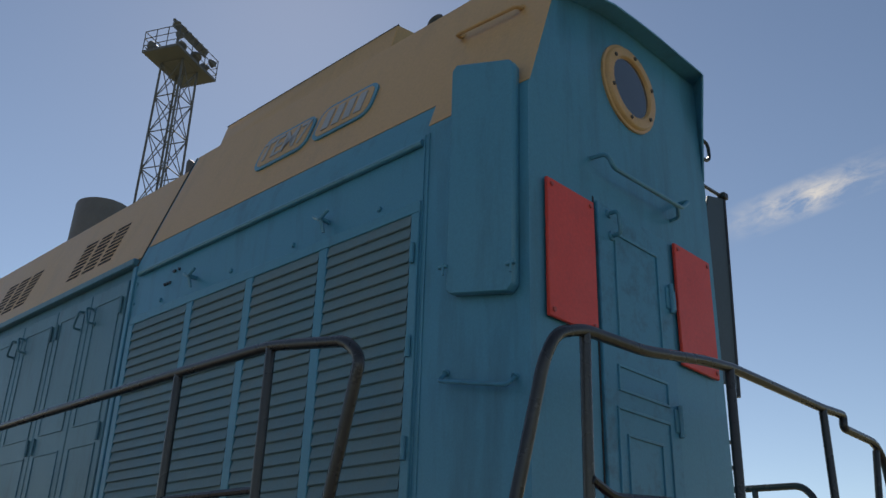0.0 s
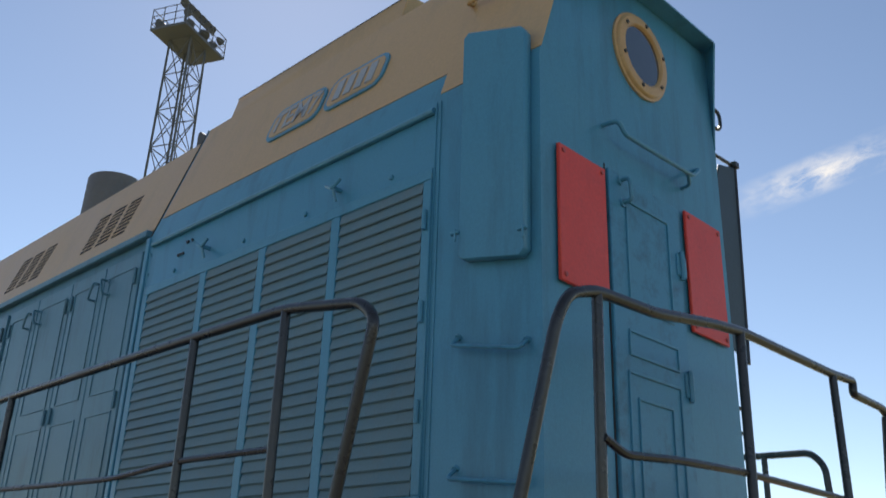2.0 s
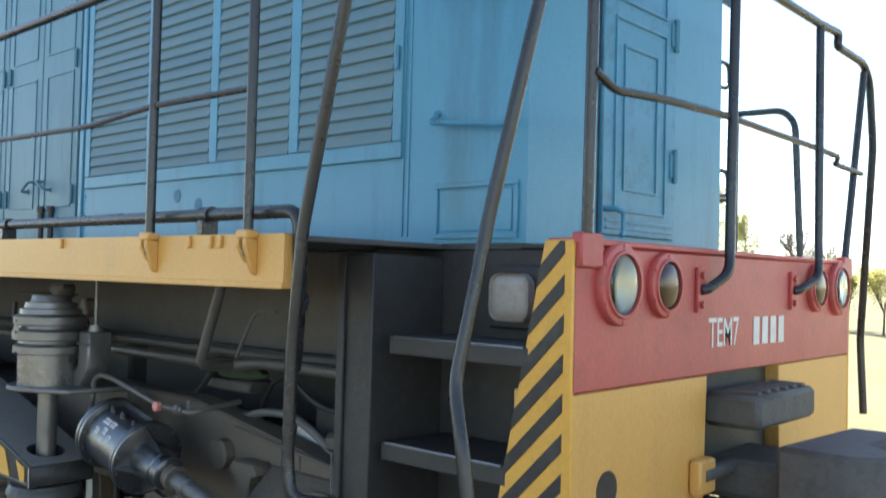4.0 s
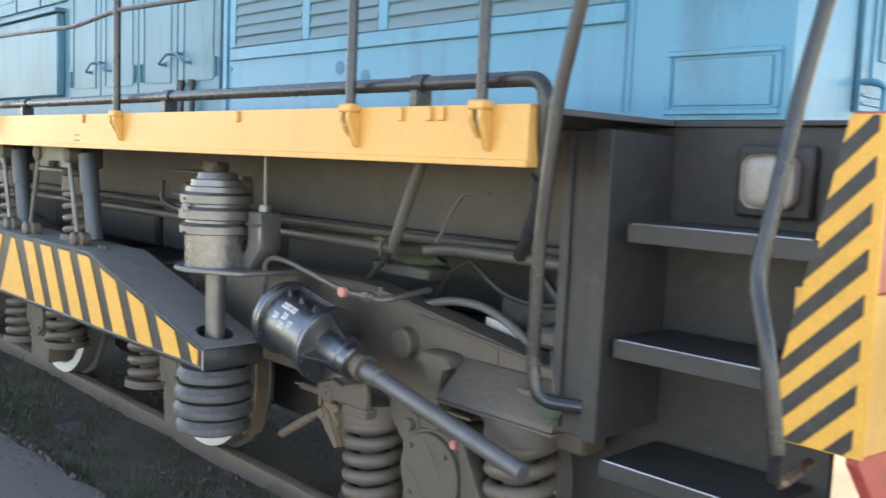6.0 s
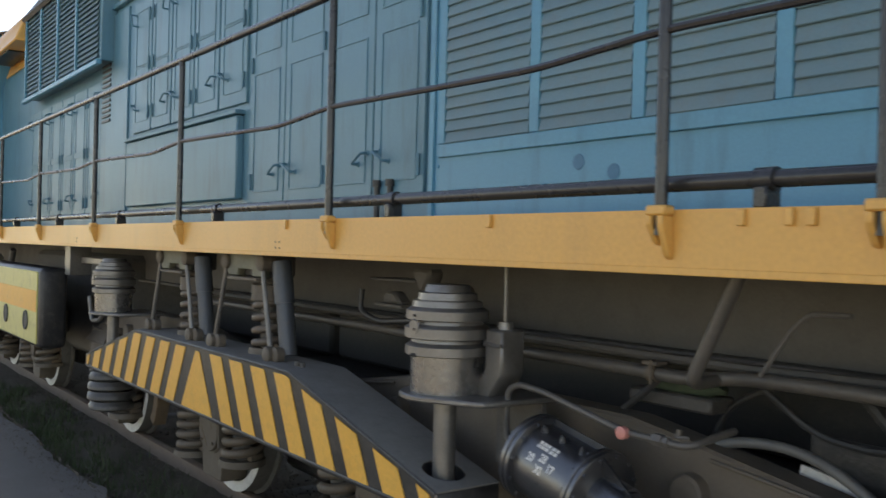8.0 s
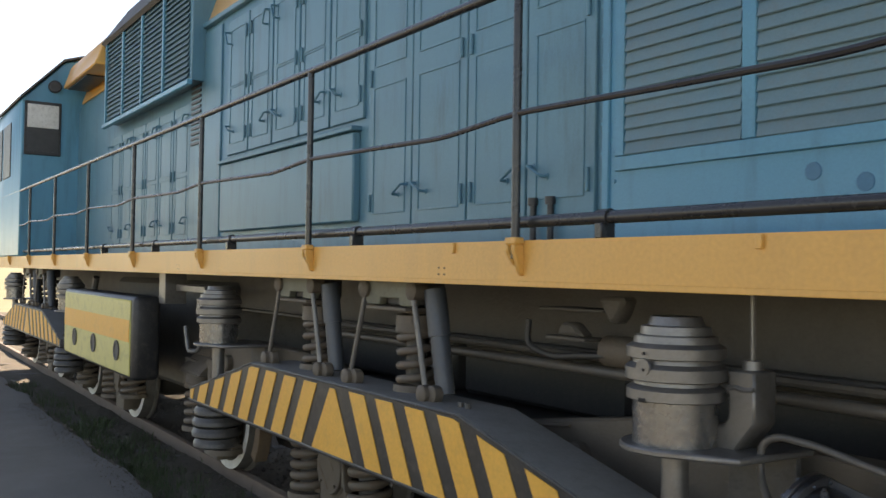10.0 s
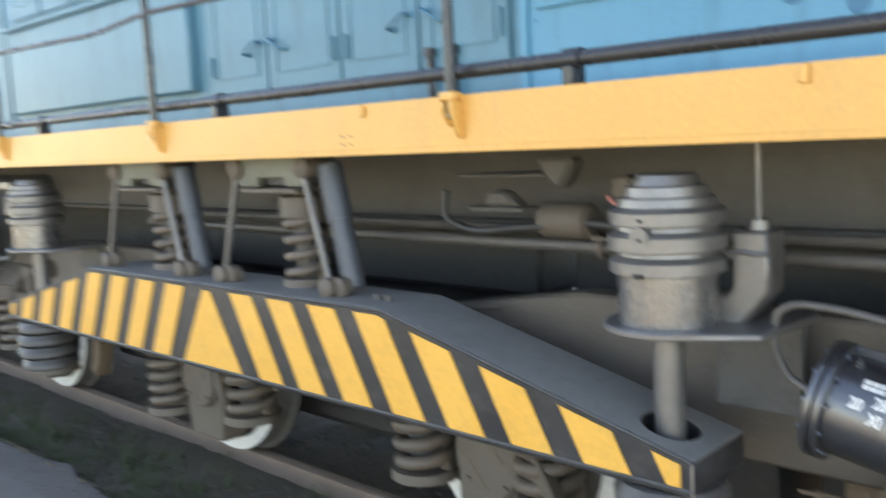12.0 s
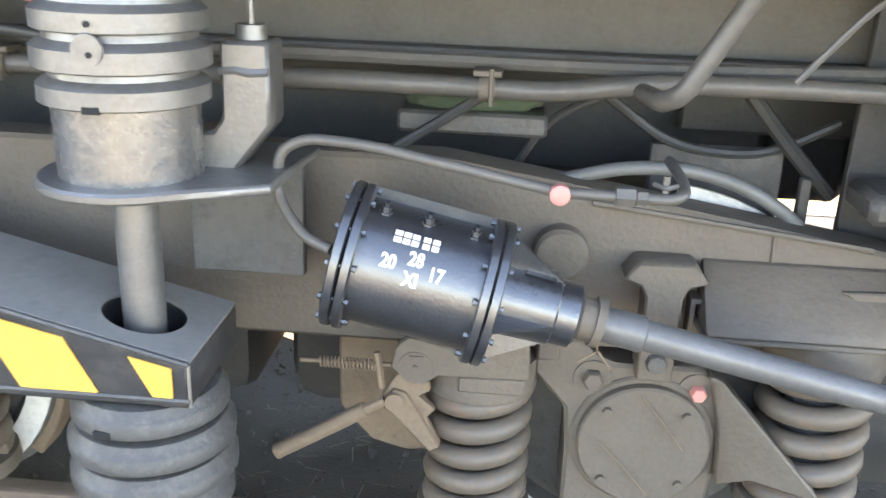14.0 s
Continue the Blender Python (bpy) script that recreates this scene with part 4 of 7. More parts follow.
# striped side plates of the beam
for y in (NEAR_Y, FAR_Y):
    s = 1 if y < 2 else -1
    bm = B()
    prism(bm, [(BX, 1.965), (0.735, 1.965), (0.56, 1.08), (0.58, 1.045), (BX, 1.045)], "y", y - 0.008 * s, y + 0.012 * s, 0.003)
    cheek = part("side_plate", bm, sign_yellow, beam, "yellow side plate with dark diagonal stripes")
    for i in range(11):
        z, rise = 0.69 + i * 0.1215, 0.29
        slope = rise / (BX - 0.56)
        poly = [(0.5, z - 0.06 * slope), (BX - 0.028, z + rise - 0.03), (BX - 0.028, z + rise + 0.027), (0.5, z + 0.057 - 0.06 * slope)]
        for keep in (lambda p: p[1] - 1.05, lambda p: 1.962 - p[1], lambda p: p[0] - 0.562 - (p[1] - 1.08) * 0.198, lambda p: p[0] - 0.563):
            poly = clipped(poly, keep) if poly else poly
        if len(poly) < 3:
            continue
        bm = B()
        prism(bm, poly, "y", y - 0.011 * s, y - 0.0085 * s)
        part("stripe", bm, black_paint, cheek)

# lamps
def lamp(y, r, material, name, label):
    bm = B()
    lathe(bm, (BX, y, 1.83), (1, 0, 0), [(0, r * 1.02), (0, r * 1.36), (0.018, r * 1.35), (0.024, r * 1.3), (0.026, r * 1.12), (0.034, r * 1.08), (0.034, r), (0.0, r)], 32)
    shell = part(name, bm, beam_red, beam, label)
    bm = B()
    lathe(bm, (BX + 0.004, y, 1.83), (1, 0, 0), [(0, 0), (0, r), (0.004, r), (0.004, 0)], 28)
    part("reflector", bm, grey_steel if material is glass else void_black, shell)
    bm = B()
    lathe(bm, (BX + 0.012, y, 1.83), (1, 0, 0), [(0, 0), (0, r * 0.99), (0.012, r * 0.98), (0.02, r * 0.8), (0.024, r * 0.4), (0.025, 0)], 28)
    part("lens", bm, material, shell)
    for i in range(6):
        a = radians(60 * i + 30)
        bm = B()
        lathe(bm, (BX + 0.018, y + math.cos(a) * r * 1.22, 1.83 + math.sin(a) * r * 1.22), (1, 0, 0), [(0, 0), (0, 0.008), (0.01, 0.007), (0.01, 0)], 6)
        part("screw", bm, beam_red, shell)


lamp(0.705, 0.1, glass, "headlight", "round clear headlight in a red ring")
lamp(1.01, 0.085, red_glass, "marker_lamp", "round red marker lamp in a red ring")
lamp(2.83, 0.1, glass, "headlight", "round clear headlight in a red ring")
lamp(2.52, 0.085, red_glass, "marker_lamp", "round red marker lamp in a red ring")
words("TEM7", 0.16, Matrix.Translation((BX + 0.001, 1.515, 1.645)) @ pose(0, 0, 0, 90, 0, 90), lettering, "lettering", beam, 0.0015, 0.72)
bm = B()
for i in range(4):
    box(bm, BX + 0.0005, BX + 0.003, 1.80 + i * 0.09, 1.86 + i * 0.09, 1.59, 1.705)
pieces("number_bar", bm, lettering, beam, "plain light bars in place of figures")
for y in (1.29, 2.22):
    bm = B()
    box(bm, BX, BX + 0.014, y - 0.03, y + 0.03, 1.73, 1.90, 0.003)
    for z in (1.76, 1.87):
        lathe(bm, (BX + 0.012, y, z), (1, 0, 0), [(0, 0), (0, 0.016), (0.016, 0.016), (0.016, 0)], 6)
    part("rail_bracket", bm, beam_red, beam)

# end railing
RX = 0.87
bm = B()
tube(bm, [(0.78, 0.06, 1.13), (0.74, 0.06, 1.37), (0.68, 0.09, 1.53), (0.715, 0.18, 2.0), (0.85, 0.29, 2.83), (RX, 0.33, 2.925), (RX, 0.48, 2.975), (RX, 0.86, 2.99), (RX, 1.29, 3.055), (RX, 1.55, 3.08), (RX, 2.47, 3.085), (RX, 2.73, 3.10), (RX, 2.71, 3.03), (RX, 3.12, 3.025), (RX, 3.23, 2.95), (RX, 3.3, 2.6), (0.76, 3.48, 1.55), (0.78, 3.48, 1.13)], 0.021, 0.06, 10)
end_rail = part("end_railing", bm, rail_black, loco, "black tubular railing across the buffer beam")
bm = B()
tube(bm, [(0.78, 0.06, 1.14), (0.76, 0.1, 1.04), (0.72, 0.25, 1.0), (0.7, 0.45, 1.0)], 0.018, 0.05, 8)
part("rail_foot", bm, rail_black, end_rail)
for y_top, y_bot in ((0.49, 0.52), (3.13, 2.95)):
    bm = B()
    tube(bm, [(RX, y_top, 2.98), (BX - 0.0, y_bot, 1.97)], 0.019, seg=10)
    part("post", bm, rail_black, end_rail)
for y_top, y_mid, y_end in ((1.52, 1.43, 1.29), (2.47, 2.40, 2.22)):
    bm = B()
    tube(bm, [(RX, y_top, 3.08), (RX + 0.02, y_mid + 0.02, 2.0), (RX + 0.03, y_mid, 1.88), (RX, y_end + 0.02, 1.82), (BX + 0.01, y_end, 1.815)], 0.02, 0.07, 10)
    part("post", bm, rail_black, end_rail)
bm = B()
tube(bm, [(RX, 0.5, 2.49), (RX, 0.62, 2.45), (RX, 0.95, 2.475), (RX, 1.41, 2.492), (RX, 2.46, 2.489), (RX, 2.74, 2.482), (RX, 2.69, 2.442), (RX, 3.1, 2.435)], 0.015, 0.04, 8)
part("middle_rail", bm, rail_black, end_rail)
# far walkway's railing, seen past the hood
bm = B()
tube(bm, [(-6, 3.5, 2.93), (-0.2, 3.5, 2.905), (0.3, 3.5, 2.895), (0.375, 3.5, 2.81), (0.415, 3.5, 1.97), (0.42, 3.5, 1.3)], 0.021, 0.08, 8)
far_rail = part("handrail", bm, rail_black, loco, "black tubular handrail along the walkway")
bm = B()
tube(bm, [(-6, 3.5, 2.37), (0.0, 3.5, 2.365)], 0.014, seg=8)
part("middle_rail", bm, rail_black, far_rail)
for x in (0.008, -0.815, -2.738, -4.668):
    bm = B()
    cyl(bm, (x, 3.5, 1.9), (x, 3.5, 2.905), 0.019, seg=8)
    part("post", bm, rail_black, far_rail)

# stairs under the hood end
for far in (0, 1):
    def q(y):
        return 2 * MIDB - y if far else y
    for z, x0, x1 in ((1.62, 0.06, 0.68), (1.235, 0.03, 0.60), (0.82, 0.0, 0.58), (0.42, 0.0, 0.58)):
        bm = B()
        lo, hi = sorted((q(0.45), q(0.78)))
        box(bm, x0, x1, lo, hi, z - 0.012, z, 0.003)
        lo, hi = sorted((q(0.44), q(0.452)))
        box(bm, x0, x1, lo, hi, z - 0.06, z + 0.004, 0.003)
        tread = part("step", bm, stair_black, loco, "black steel stair tread with a worn bright edge")
        bm = B()
        tube(bm, [(x0 + 0.02, q(0.442), z + 0.001), (x1 - 0.02, q(0.442), z + 0.001)], 0.0045, seg=6)
        part("nosing", bm, bright_steel, tread, "bright worn edge")
    bm = B()
    lo, hi = sorted((q(0.42), q(0.8)))
    box(bm, -0.19, -0.005, lo, hi, 0.88, 1.92, 0.006)
    lo, hi = sorted((q(0.40), q(0.42)))
    box(bm, -0.06, 0.01, lo, hi, 0.88, 1.92, 0.004)
    lo, hi = sorted((q(0.405), q(0.42)))
    box(bm, -0.19, -0.15, lo, hi, 0.9, 1.92, 0.004)
    pieces("stair_stringer", bm, stair_black, loco, "grey-black steel stringer of the stairs")
    bm = B()
    lo, hi = sorted((q(0.80), q(0.83)))
    box(bm, 0.32 if far else -0.40, 0.62, lo, hi, 0.25, 1.95, 0.004)
    part("stair_back", bm, stair_black, loco)
bm = B()
box(bm, 0.25, 0.51, 0.765, 0.797, 1.655, 1.89, 0.01)
lamp = part("step_lamp", bm, stair_black, loco, "frosted step lamp in a dark case")
bm = B()
box(bm, 0.29, 0.47, 0.715, 0.766, 1.685, 1.86, 0.045, 4)
part("lens", bm, frosted, lamp, "pale frosted lens")
bm = B()
box(bm, -0.2, END - 0.01, NEAR_Y + 0.335, FAR_Y - 0.335, 1.95, DECK - 0.003)
part("frame_end", bm, stair_black, loco)

# coupler, hoses
bm = B()
box(bm, 0.6, 1.15, 1.52, 1.95, 1.0, 1.16, 0.03)
prism(bm, [(1.1, 1.38), (1.35, 1.36), (1.52, 1.48), (1.45, 1.62), (1.32, 1.68), (1.36, 1.86), (1.52, 1.93), (1.45, 2.06), (1.15, 2.06)], "z", 0.94, 1.26, 0.02)
coupler = part("coupler", bm, dark_steel, loco, "black automatic coupler head")
bm = B()
box(bm, BX - 0.05, 1.02, 1.44, 2.03, 1.29, 1.42, 0.02)
for i in range(6):
    box(bm, 0.86, 1.0, 1.47 + i * 0.09, 1.51 + i * 0.09, 1.42, 1.435, 0.004)
part("coupler_guide", bm, dark_steel, coupler)
bm = B()
box(bm, BX, BX + 0.05, 1.23, 1.36, 1.06, 1.19, 0.01)
part("lever_bracket", bm, ochre, low)
bm = B()
cyl(bm, (BX + 0.03, 1.27, 1.13), (BX + 0.03, 1.72, 1.13), 0.03, seg=14)
part("release_shaft", bm, dark_steel, coupler)
for y in (1.36, 1.5, 2.12):
    bm = B()
    tube(bm, [(BX - 0.1, y, 0.98), (BX + 0.12, y, 0.98), (BX + 0.2, y + 0.02, 0.8), (BX + 0.18, y + 0.06, 0.45), (BX + 0.28, y + 0.1, 0.38)], 0.028, 0.1, 10)
    part("brake_hose", bm, rubber, loco, "black rubber brake hose")
bm = B()
for i in range(12):
    a = i / 11
    p = Vector((BX + 0.14, 1.18 + a * 0.5, 0.78 - 0.2 * math.sin(a * math.pi)))
    lathe(bm, p - Vector((0, 0.02, 0)), (0, 1, 0.1 * (-1) ** i), [(0, 0.006), (0, 0.016), (0.04, 0.016), (0.04, 0.006)], 8)
part("chain", bm, dark_steel, coupler)

# ---- locomotive: underframe and bogies ----
bm = B()
box(bm, -19.4, 0.3, 0.93, 1.0, 1.46, 1.945, 0.004)
box(bm, -19.4, 0.3, 0.86, 1.06, 1.44, 1.46, 0.003)
box(bm, -19.4, 0.3, 2.2, 2.27, 1.46, 1.925, 0.004)
pieces("main_girder", bm, girder_grey, loco, "dusty grey main girder under the walkway")
for x in (-1.75, -3.6, -5.9, -8.2, -10.5):
    bm = B()
    box(bm, x - 0.03, x + 0.03, 0.08, 0.93, 1.86, 1.925)
    part("walkway_bracket", bm, dark_steel, loco)

AXLES = (-0.895, -3.13, -5.4, -7.85)
BOGIES = (0.0, -10.2)


def wheelset(x):
    bm = B()
    cyl(bm, (x, 0.75, 0.525), (x, 2.45, 0.525), 0.09, seg=20)
    axle = part("axle", bm, dark_steel, loco)
    for y, s in ((0.715, 1), (2.485, -1)):
        bm = B()
        lathe(bm, (x, y, 0.525), (0, s, 0), [(0, 0.0), (-0.06, 0.1), (-0.06, 0.15), (0.02, 0.16), (0.03, 0.42), (-0.012, 0.445), (-0.012, 0.515), (0.0, 0.522), (0.1, 0.527), (0.115, 0.555), (0.14, 0.55), (0.14, 0.44), (0.08, 0.42), (0.08, 0.15), (0.12, 0.0)], 48)
        w = part("wheel", bm, dark_steel, axle, "dark steel wheel with a white-painted rim")
        bm = B()
        lathe(bm, (x, y - 0.0125 * s, 0.525), (0, s, 0), [(0, 0.445), (-0.003, 0.447), (-0.003, 0.518), (0, 0.52)], 48)
        part("rim_band", bm, rim_white, w, "white painted tyre band")


def spring_unit(x, y, z0, z1, r=0.117, wire=0.031, turns=5.8):
    bm = B()
    coil(bm, (x, y, z0), r, wire, turns, z1 - z0)
    sp = part("coil_spring", bm, spring_steel, loco, "dusty coil spring with rusty turns")
    bm = B()
    lathe(bm, (x, y, z1 - 0.02), (0, 0, 1), [(-0.03, r + wire - 0.012), (-0.03, r + wire + 0.003), (-0.012, r + wire + 0.006), (0.0, r + wire + 0.001), (0.02, r + wire + 0.004), (0.06, r + wire + 0.001), (0.066, r + wire - 0.02), (0.066, 0)], 24)
    lathe(bm, (x, y, z0 - 0.035), (0, 0, 1), [(0, 0), (0, r + wire + 0.015), (0.045, r + wire + 0.01), (0.045, 0)], 24)
    pieces("spring_seat", bm, dusty, sp)
    bm = B()
    cyl(bm, (x, y, z0), (x, y, z1), r * 0.62, seg=14)
    part("spring_core", bm, dark_steel, sp)


def axle_box(x):
    y0 = 0.50
    bm = B()
    prism(bm, [(x + a, z) for a, z in ((-0.30, 0.745), (-0.26, 0.786), (-0.17, 0.775), (-0.15, 0.735), (-0.09, 0.712), (0.05, 0.716), (0.135, 0.714), (0.18, 0.67), (0.205, 0.55), (0.2, 0.4), (0.19, 0.3), (0.17, 0.12), (-0.18, 0.12), (-0.2, 0.28), (-0.2, 0.45), (-0.212, 0.575), (-0.30, 0.67))], "y", y0 + 0.04, y0 + 0.24, 0.01)
    ab = part("axle_box", bm, dusty, loco, "dusty cast axle box with a round cover")
    bm = B()
    lathe(bm, (x, y0 + 0.055, 0.495), (0, -1, 0), [(0, 0), (0, 0.192), (0.02, 0.192), (0.026, 0.186), (0.026, 0)], 40)
    part("cover_flange", bm, dusty, ab)
    bm = B()
    lathe(bm, (x, y0 + 0.03, 0.495), (0, -1, 0), [(0, 0), (0, 0.175), (0.024, 0.174), (0.03, 0.168), (0.03, 0)], 44)
    cover = part("round_cover", bm, dusty, ab)
    bm = B()
    prism(bm, [(x + 0.15, 0.71), (x + 0.18, 0.70), (x + 0.43, 0.45), (x + 0.435, 0.432), (x + 0.28, 0.44), (x + 0.2, 0.40), (x + 0.19, 0.55)], "y", 0.505, 0.58, 0.006)
    for v in bm.verts:
        v.co.y -= max(0.0, v.co.x - x - 0.18) * 0.42
    part("gusset", bm, dusty, ab)
    for a in (45, 135, 225, 315):
        c, s = math.cos(radians(a)), math.sin(radians(a))
        bm = B()
        lathe(bm, (x + c * 0.145, y0, 0.495 + s * 0.145), (0, -1, 0), [(0, 0), (0, 0.012), (0.014, 0.012), (0.014, 0)], 6)
        part("bolt", bm, dusty, ab)
    bm = B()
    tube(bm, [(x - 0.02, y0 - 0.012, 0.65), (x + 0.04, y0 - 0.012, 0.58), (x + 0.1, y0 - 0.012, 0.50)], 0.0022, seg=5)
    tube(bm, [(x - 0.12, y0 - 0.012, 0.51), (x - 0.05, y0 - 0.012, 0.44), (x + 0.02, y0 - 0.012, 0.36)], 0.0022, seg=5)
    pieces("lock_wire", bm, rust, ab)
    for dx, dz, m, r in ((-0.145, 0.67, dusty, 0.028), (0.128, 0.652, cap_pink, 0.022)):
        bm = B()
        lathe(bm, (x + dx, y0 + 0.055, dz), (0, -1, 0), [(0, 0), (0, 0.055), (0.02, 0.05), (0.02, 0)], 18)
        part("bolt_boss", bm, dusty, ab)
        bm = B()
        lathe(bm, (x + dx, y0 + 0.035, dz), (0, -1, 0), [(0, 0), (0, r), (0.02, r), (0.026, r * 0.8), (0.026, 0)], 6)
        part("bolt", bm, m, ab, "red painted bolt head" if m is cap_pink else "")
    bm = B()
    box(bm, x - 0.295, x - 0.235, y0 + 0.035, y0 + 0.05, 0.71, 0.775, 0.006)
    part("lug", bm, dusty, ab)


def side_frame(x_mid):
    """The side member of a two-axle truck: a low middle, raised over the axle boxes."""
    y0, y1 = 0.60, 0.74
    bm = B()
    pts = [(-1.9, 1.0), (-1.75, 1.04), (-0.95, 1.17), (-0.62, 1.22), (0.62, 1.22), (0.95, 1.17), (1.75, 1.04), (1.9, 1.0), (1.9, 0.74), (1.1, 0.76), (0.85, 0.70), (-0.85, 0.70), (-1.1, 0.76), (-1.9, 0.74)]
    prism(bm, [(x_mid + a, z) for a, z in pts], "y", y0, y1, 0.012)
    fr = part("truck_frame", bm, dusty, loco, "dusty welded side frame of the truck")
    for s in (-1, 1):
        bm = B()
        box(bm, x_mid + s * 1.19 - 0.19, x_mid + s * 1.19 + 0.19, y0 - 0.06, y0 + 0.01, 0.76, 0.775, 0.003)
        part("weld_lug", bm, dusty, fr)
        bm = B()
        lathe(bm, (x_mid + s * 0.93, y0, 1.0), (0, -1, 0), [(0, 0), (0, 0.07), (0.05, 0.07), (0.06, 0.06), (0.06, 0)], 24)
        part("boss", bm, dusty, fr)
        # lip, welds and brackets around the axle box
        bm = B()
        lo, hi = sorted((x_mid + s * 1.28, x_mid + s * 1.88))
        box(bm, lo, hi, y0 - 0.165, y0 + 0.005, 0.838, 0.852, 0.004)
        prism(bm, [(y0 - 0.16, 0.8525), (y0 + 0.004, 0.8525), (y0 + 0.004, 1.0), (y0 - 0.02, 1.0), (y0 - 0.15, 0.875)], "x", lo + 0.01, hi - 0.01, 0.004)
        part("lip", bm, dusty, fr)
        bm = B()
        tube(bm, [(x_mid + s * 1.47, y0 - 0.002, 0.86), (x_mid + s * 1.465, y0 - 0.002, 0.95), (x_mid + s * 1.46, y0 - 0.002, 1.07)], 0.006, seg=6)
        part("weld_bead", bm, dusty, fr)
        bm = B()
        prism(bm, [(x_mid + s * 1.265, 0.80), (x_mid + s * 1.265, 0.91), (x_mid + s * 1.365, 0.91), (x_mid + s * 1.365, 0.898), (x_mid + s * 1.278, 0.896), (x_mid + s * 1.278, 0.80)], "y", y0 - 0.06, y0, 0.002)
        part("angle_bracket", bm, dusty, fr)
        bm = B()
        prism(bm, [(x_mid + s * 1.62, 0.96), (x_mid + s * 1.95, 0.97), (x_mid + s * 1.95, 0.86), (x_mid + s * 1.74, 0.89)], "y", y0 - 0.08, y0 - 0.055, 0.004)
        part("end_bracket", bm, dusty, fr)
        # T-shaped stop over each axle box
        x = x_mid + s * 1.19
        bm = B()
        prism(bm, [(x - 0.105, 0.965), (x - 0.07, 1.01), (x + 0.07, 1.01), (x + 0.105, 0.965), (x + 0.06, 0.95), (x + 0.046, 0.92), (x + 0.046, 0.69), (x - 0.046, 0.69), (x - 0.046, 0.92), (x - 0.06, 0.95)], "y", 0.5, 0.6, 0.006)
        part("stop_block", bm, dusty, fr)
        bm = B()
        lathe(bm, (x, 0.5, 0.745), (0, -1, 0), [(0, 0), (0, 0.028), (0.02, 0.024), (0.026, 0.01), (0.026, 0)], 8)
        part("nut", bm, dark_steel, fr)
    bm = B()
    prism(bm, [(x_mid + a, z) for a, z in pts], "y", 2.46, 2.6, 0.012)
    for s in (-1, 1):
        box(bm, x_mid + s * 1.19 - 0.28, x_mid + s * 1.19 + 0.28, 2.48, 2.66, 0.2, 0.68, 0.04)
    part("truck_frame", bm, dark_steel, loco)
    bm = B()
    tube(bm, [(x_mid - 1.0, y0 - 0.01, 1.13), (x_mid - 1.7, y0 - 0.01, 1.05)], 0.008, seg=6)
    tube(bm, [(x_mid + 1.0, y0 - 0.01, 1.13), (x_mid + 1.7, y0 - 0.01, 1.05)], 0.008, seg=6)
    pieces("weld_bead", bm, dusty, fr)


def striped_beam(x_mid):
    """The long beam of the bogie, with a sloped top and a striped face."""
    top = [(-2.50, 0.885), (-1.22, 1.205), (1.22, 1.205), (2.49, 0.89)]
    bm = B()
    prism(bm, [(x_mid + a, z) for a, z in top] + [(x_mid + 2.49, 0.785), (x_mid - 2.50, 0.785)], "y", 0.03, 0.36, 0.008)
    bores = [(x_mid + 2.34, 0.18, 0.09, 0.6, 1.3), (x_mid - 2.27, 0.18, 0.09, 0.6, 1.3)]
    bm = bored(bm, bores)
    beam_ob = part("bogie_beam", bm, black_paint, loco, "black bogie beam with yellow hazard stripes")
    bm = B()
    tube(bm, [(x_mid + a, 0.032, z) for a, z in top], 0.006, seg=6)
    tube(bm, [(x_mid - 2.5, 0.03, 0.806), (x_mid + 2.49, 0.03, 0.806)], 0.006, seg=6)
    pieces("weld_bead", bm, rubbed_black, beam_ob)
    bm = B()
    tube(bm, [(x_mid + 2.489, 0.034, 0.79), (x_mid + 2.489, 0.033, 0.85), (x_mid + 2.489, 0.034, 0.888)], 0.004, seg=6)
    part("worn_edge", bm, bright_steel, beam_ob, "bare worn corner")
    bm = B()
    prism(bm, [(x_mid + a, z + 0.006) for a, z in top] + [(x_mid + a, z) for a, z in top[::-1]], "y", 0.04, 0.355)
    bm = bored(bm, bores)
    part("top_plate", bm, beam_top, beam_ob, "dusty top of the beam")

    def roof(a):
        return min(1.2, 0.89 + (2.49 - abs(a)) * 0.2402) - 0.03

    slope, low, wide = 0.53, 0.814, 0.168

    for side in (1, -1):
        for k in range(8):
            # a band that leans outwards towards its foot
            foot = 0.396 + 0.288 * k
            tall = 1.25 - low
            poly = [(foot, low), (foot + wide, low), (foot + wide - slope * tall, low + tall), (foot - slope * tall, low + tall)]
            for keep in (lambda p: 1.186 - p[1], lambda p: 0.874 + (2.49 - p[0]) * 0.2402 - p[1], lambda p: 2.455 - p[0]):
                poly = clipped(poly, keep) if poly else poly
            if len(poly) > 2:
                bm = B()
                prism(bm, [(x_mid + side * a, z) for a, z in poly], "y", 0.024, 0.0285)
                part("stripe", bm, sign_yellow, beam_ob, "yellow reflective stripe")
    # middle wedge
    bm = B()
    prism(bm, [(x_mid - 0.25, low), (x_mid + 0.25, low), (x_mid + 0.03, 1.18), (x_mid - 0.03, 1.18)], "y", 0.024, 0.0285)
    part("stripe", bm, sign_yellow, beam_ob, "yellow reflective stripe")
    for x in (x_mid + 1.06, x_mid + 1.12, x_mid - 1.1):
        bm = B()
        cyl(bm, (x, 0.16, 1.18), (x, 0.16, 1.235), 0.014, seg=8)
        part("stud", bm, dark_steel, beam_ob)


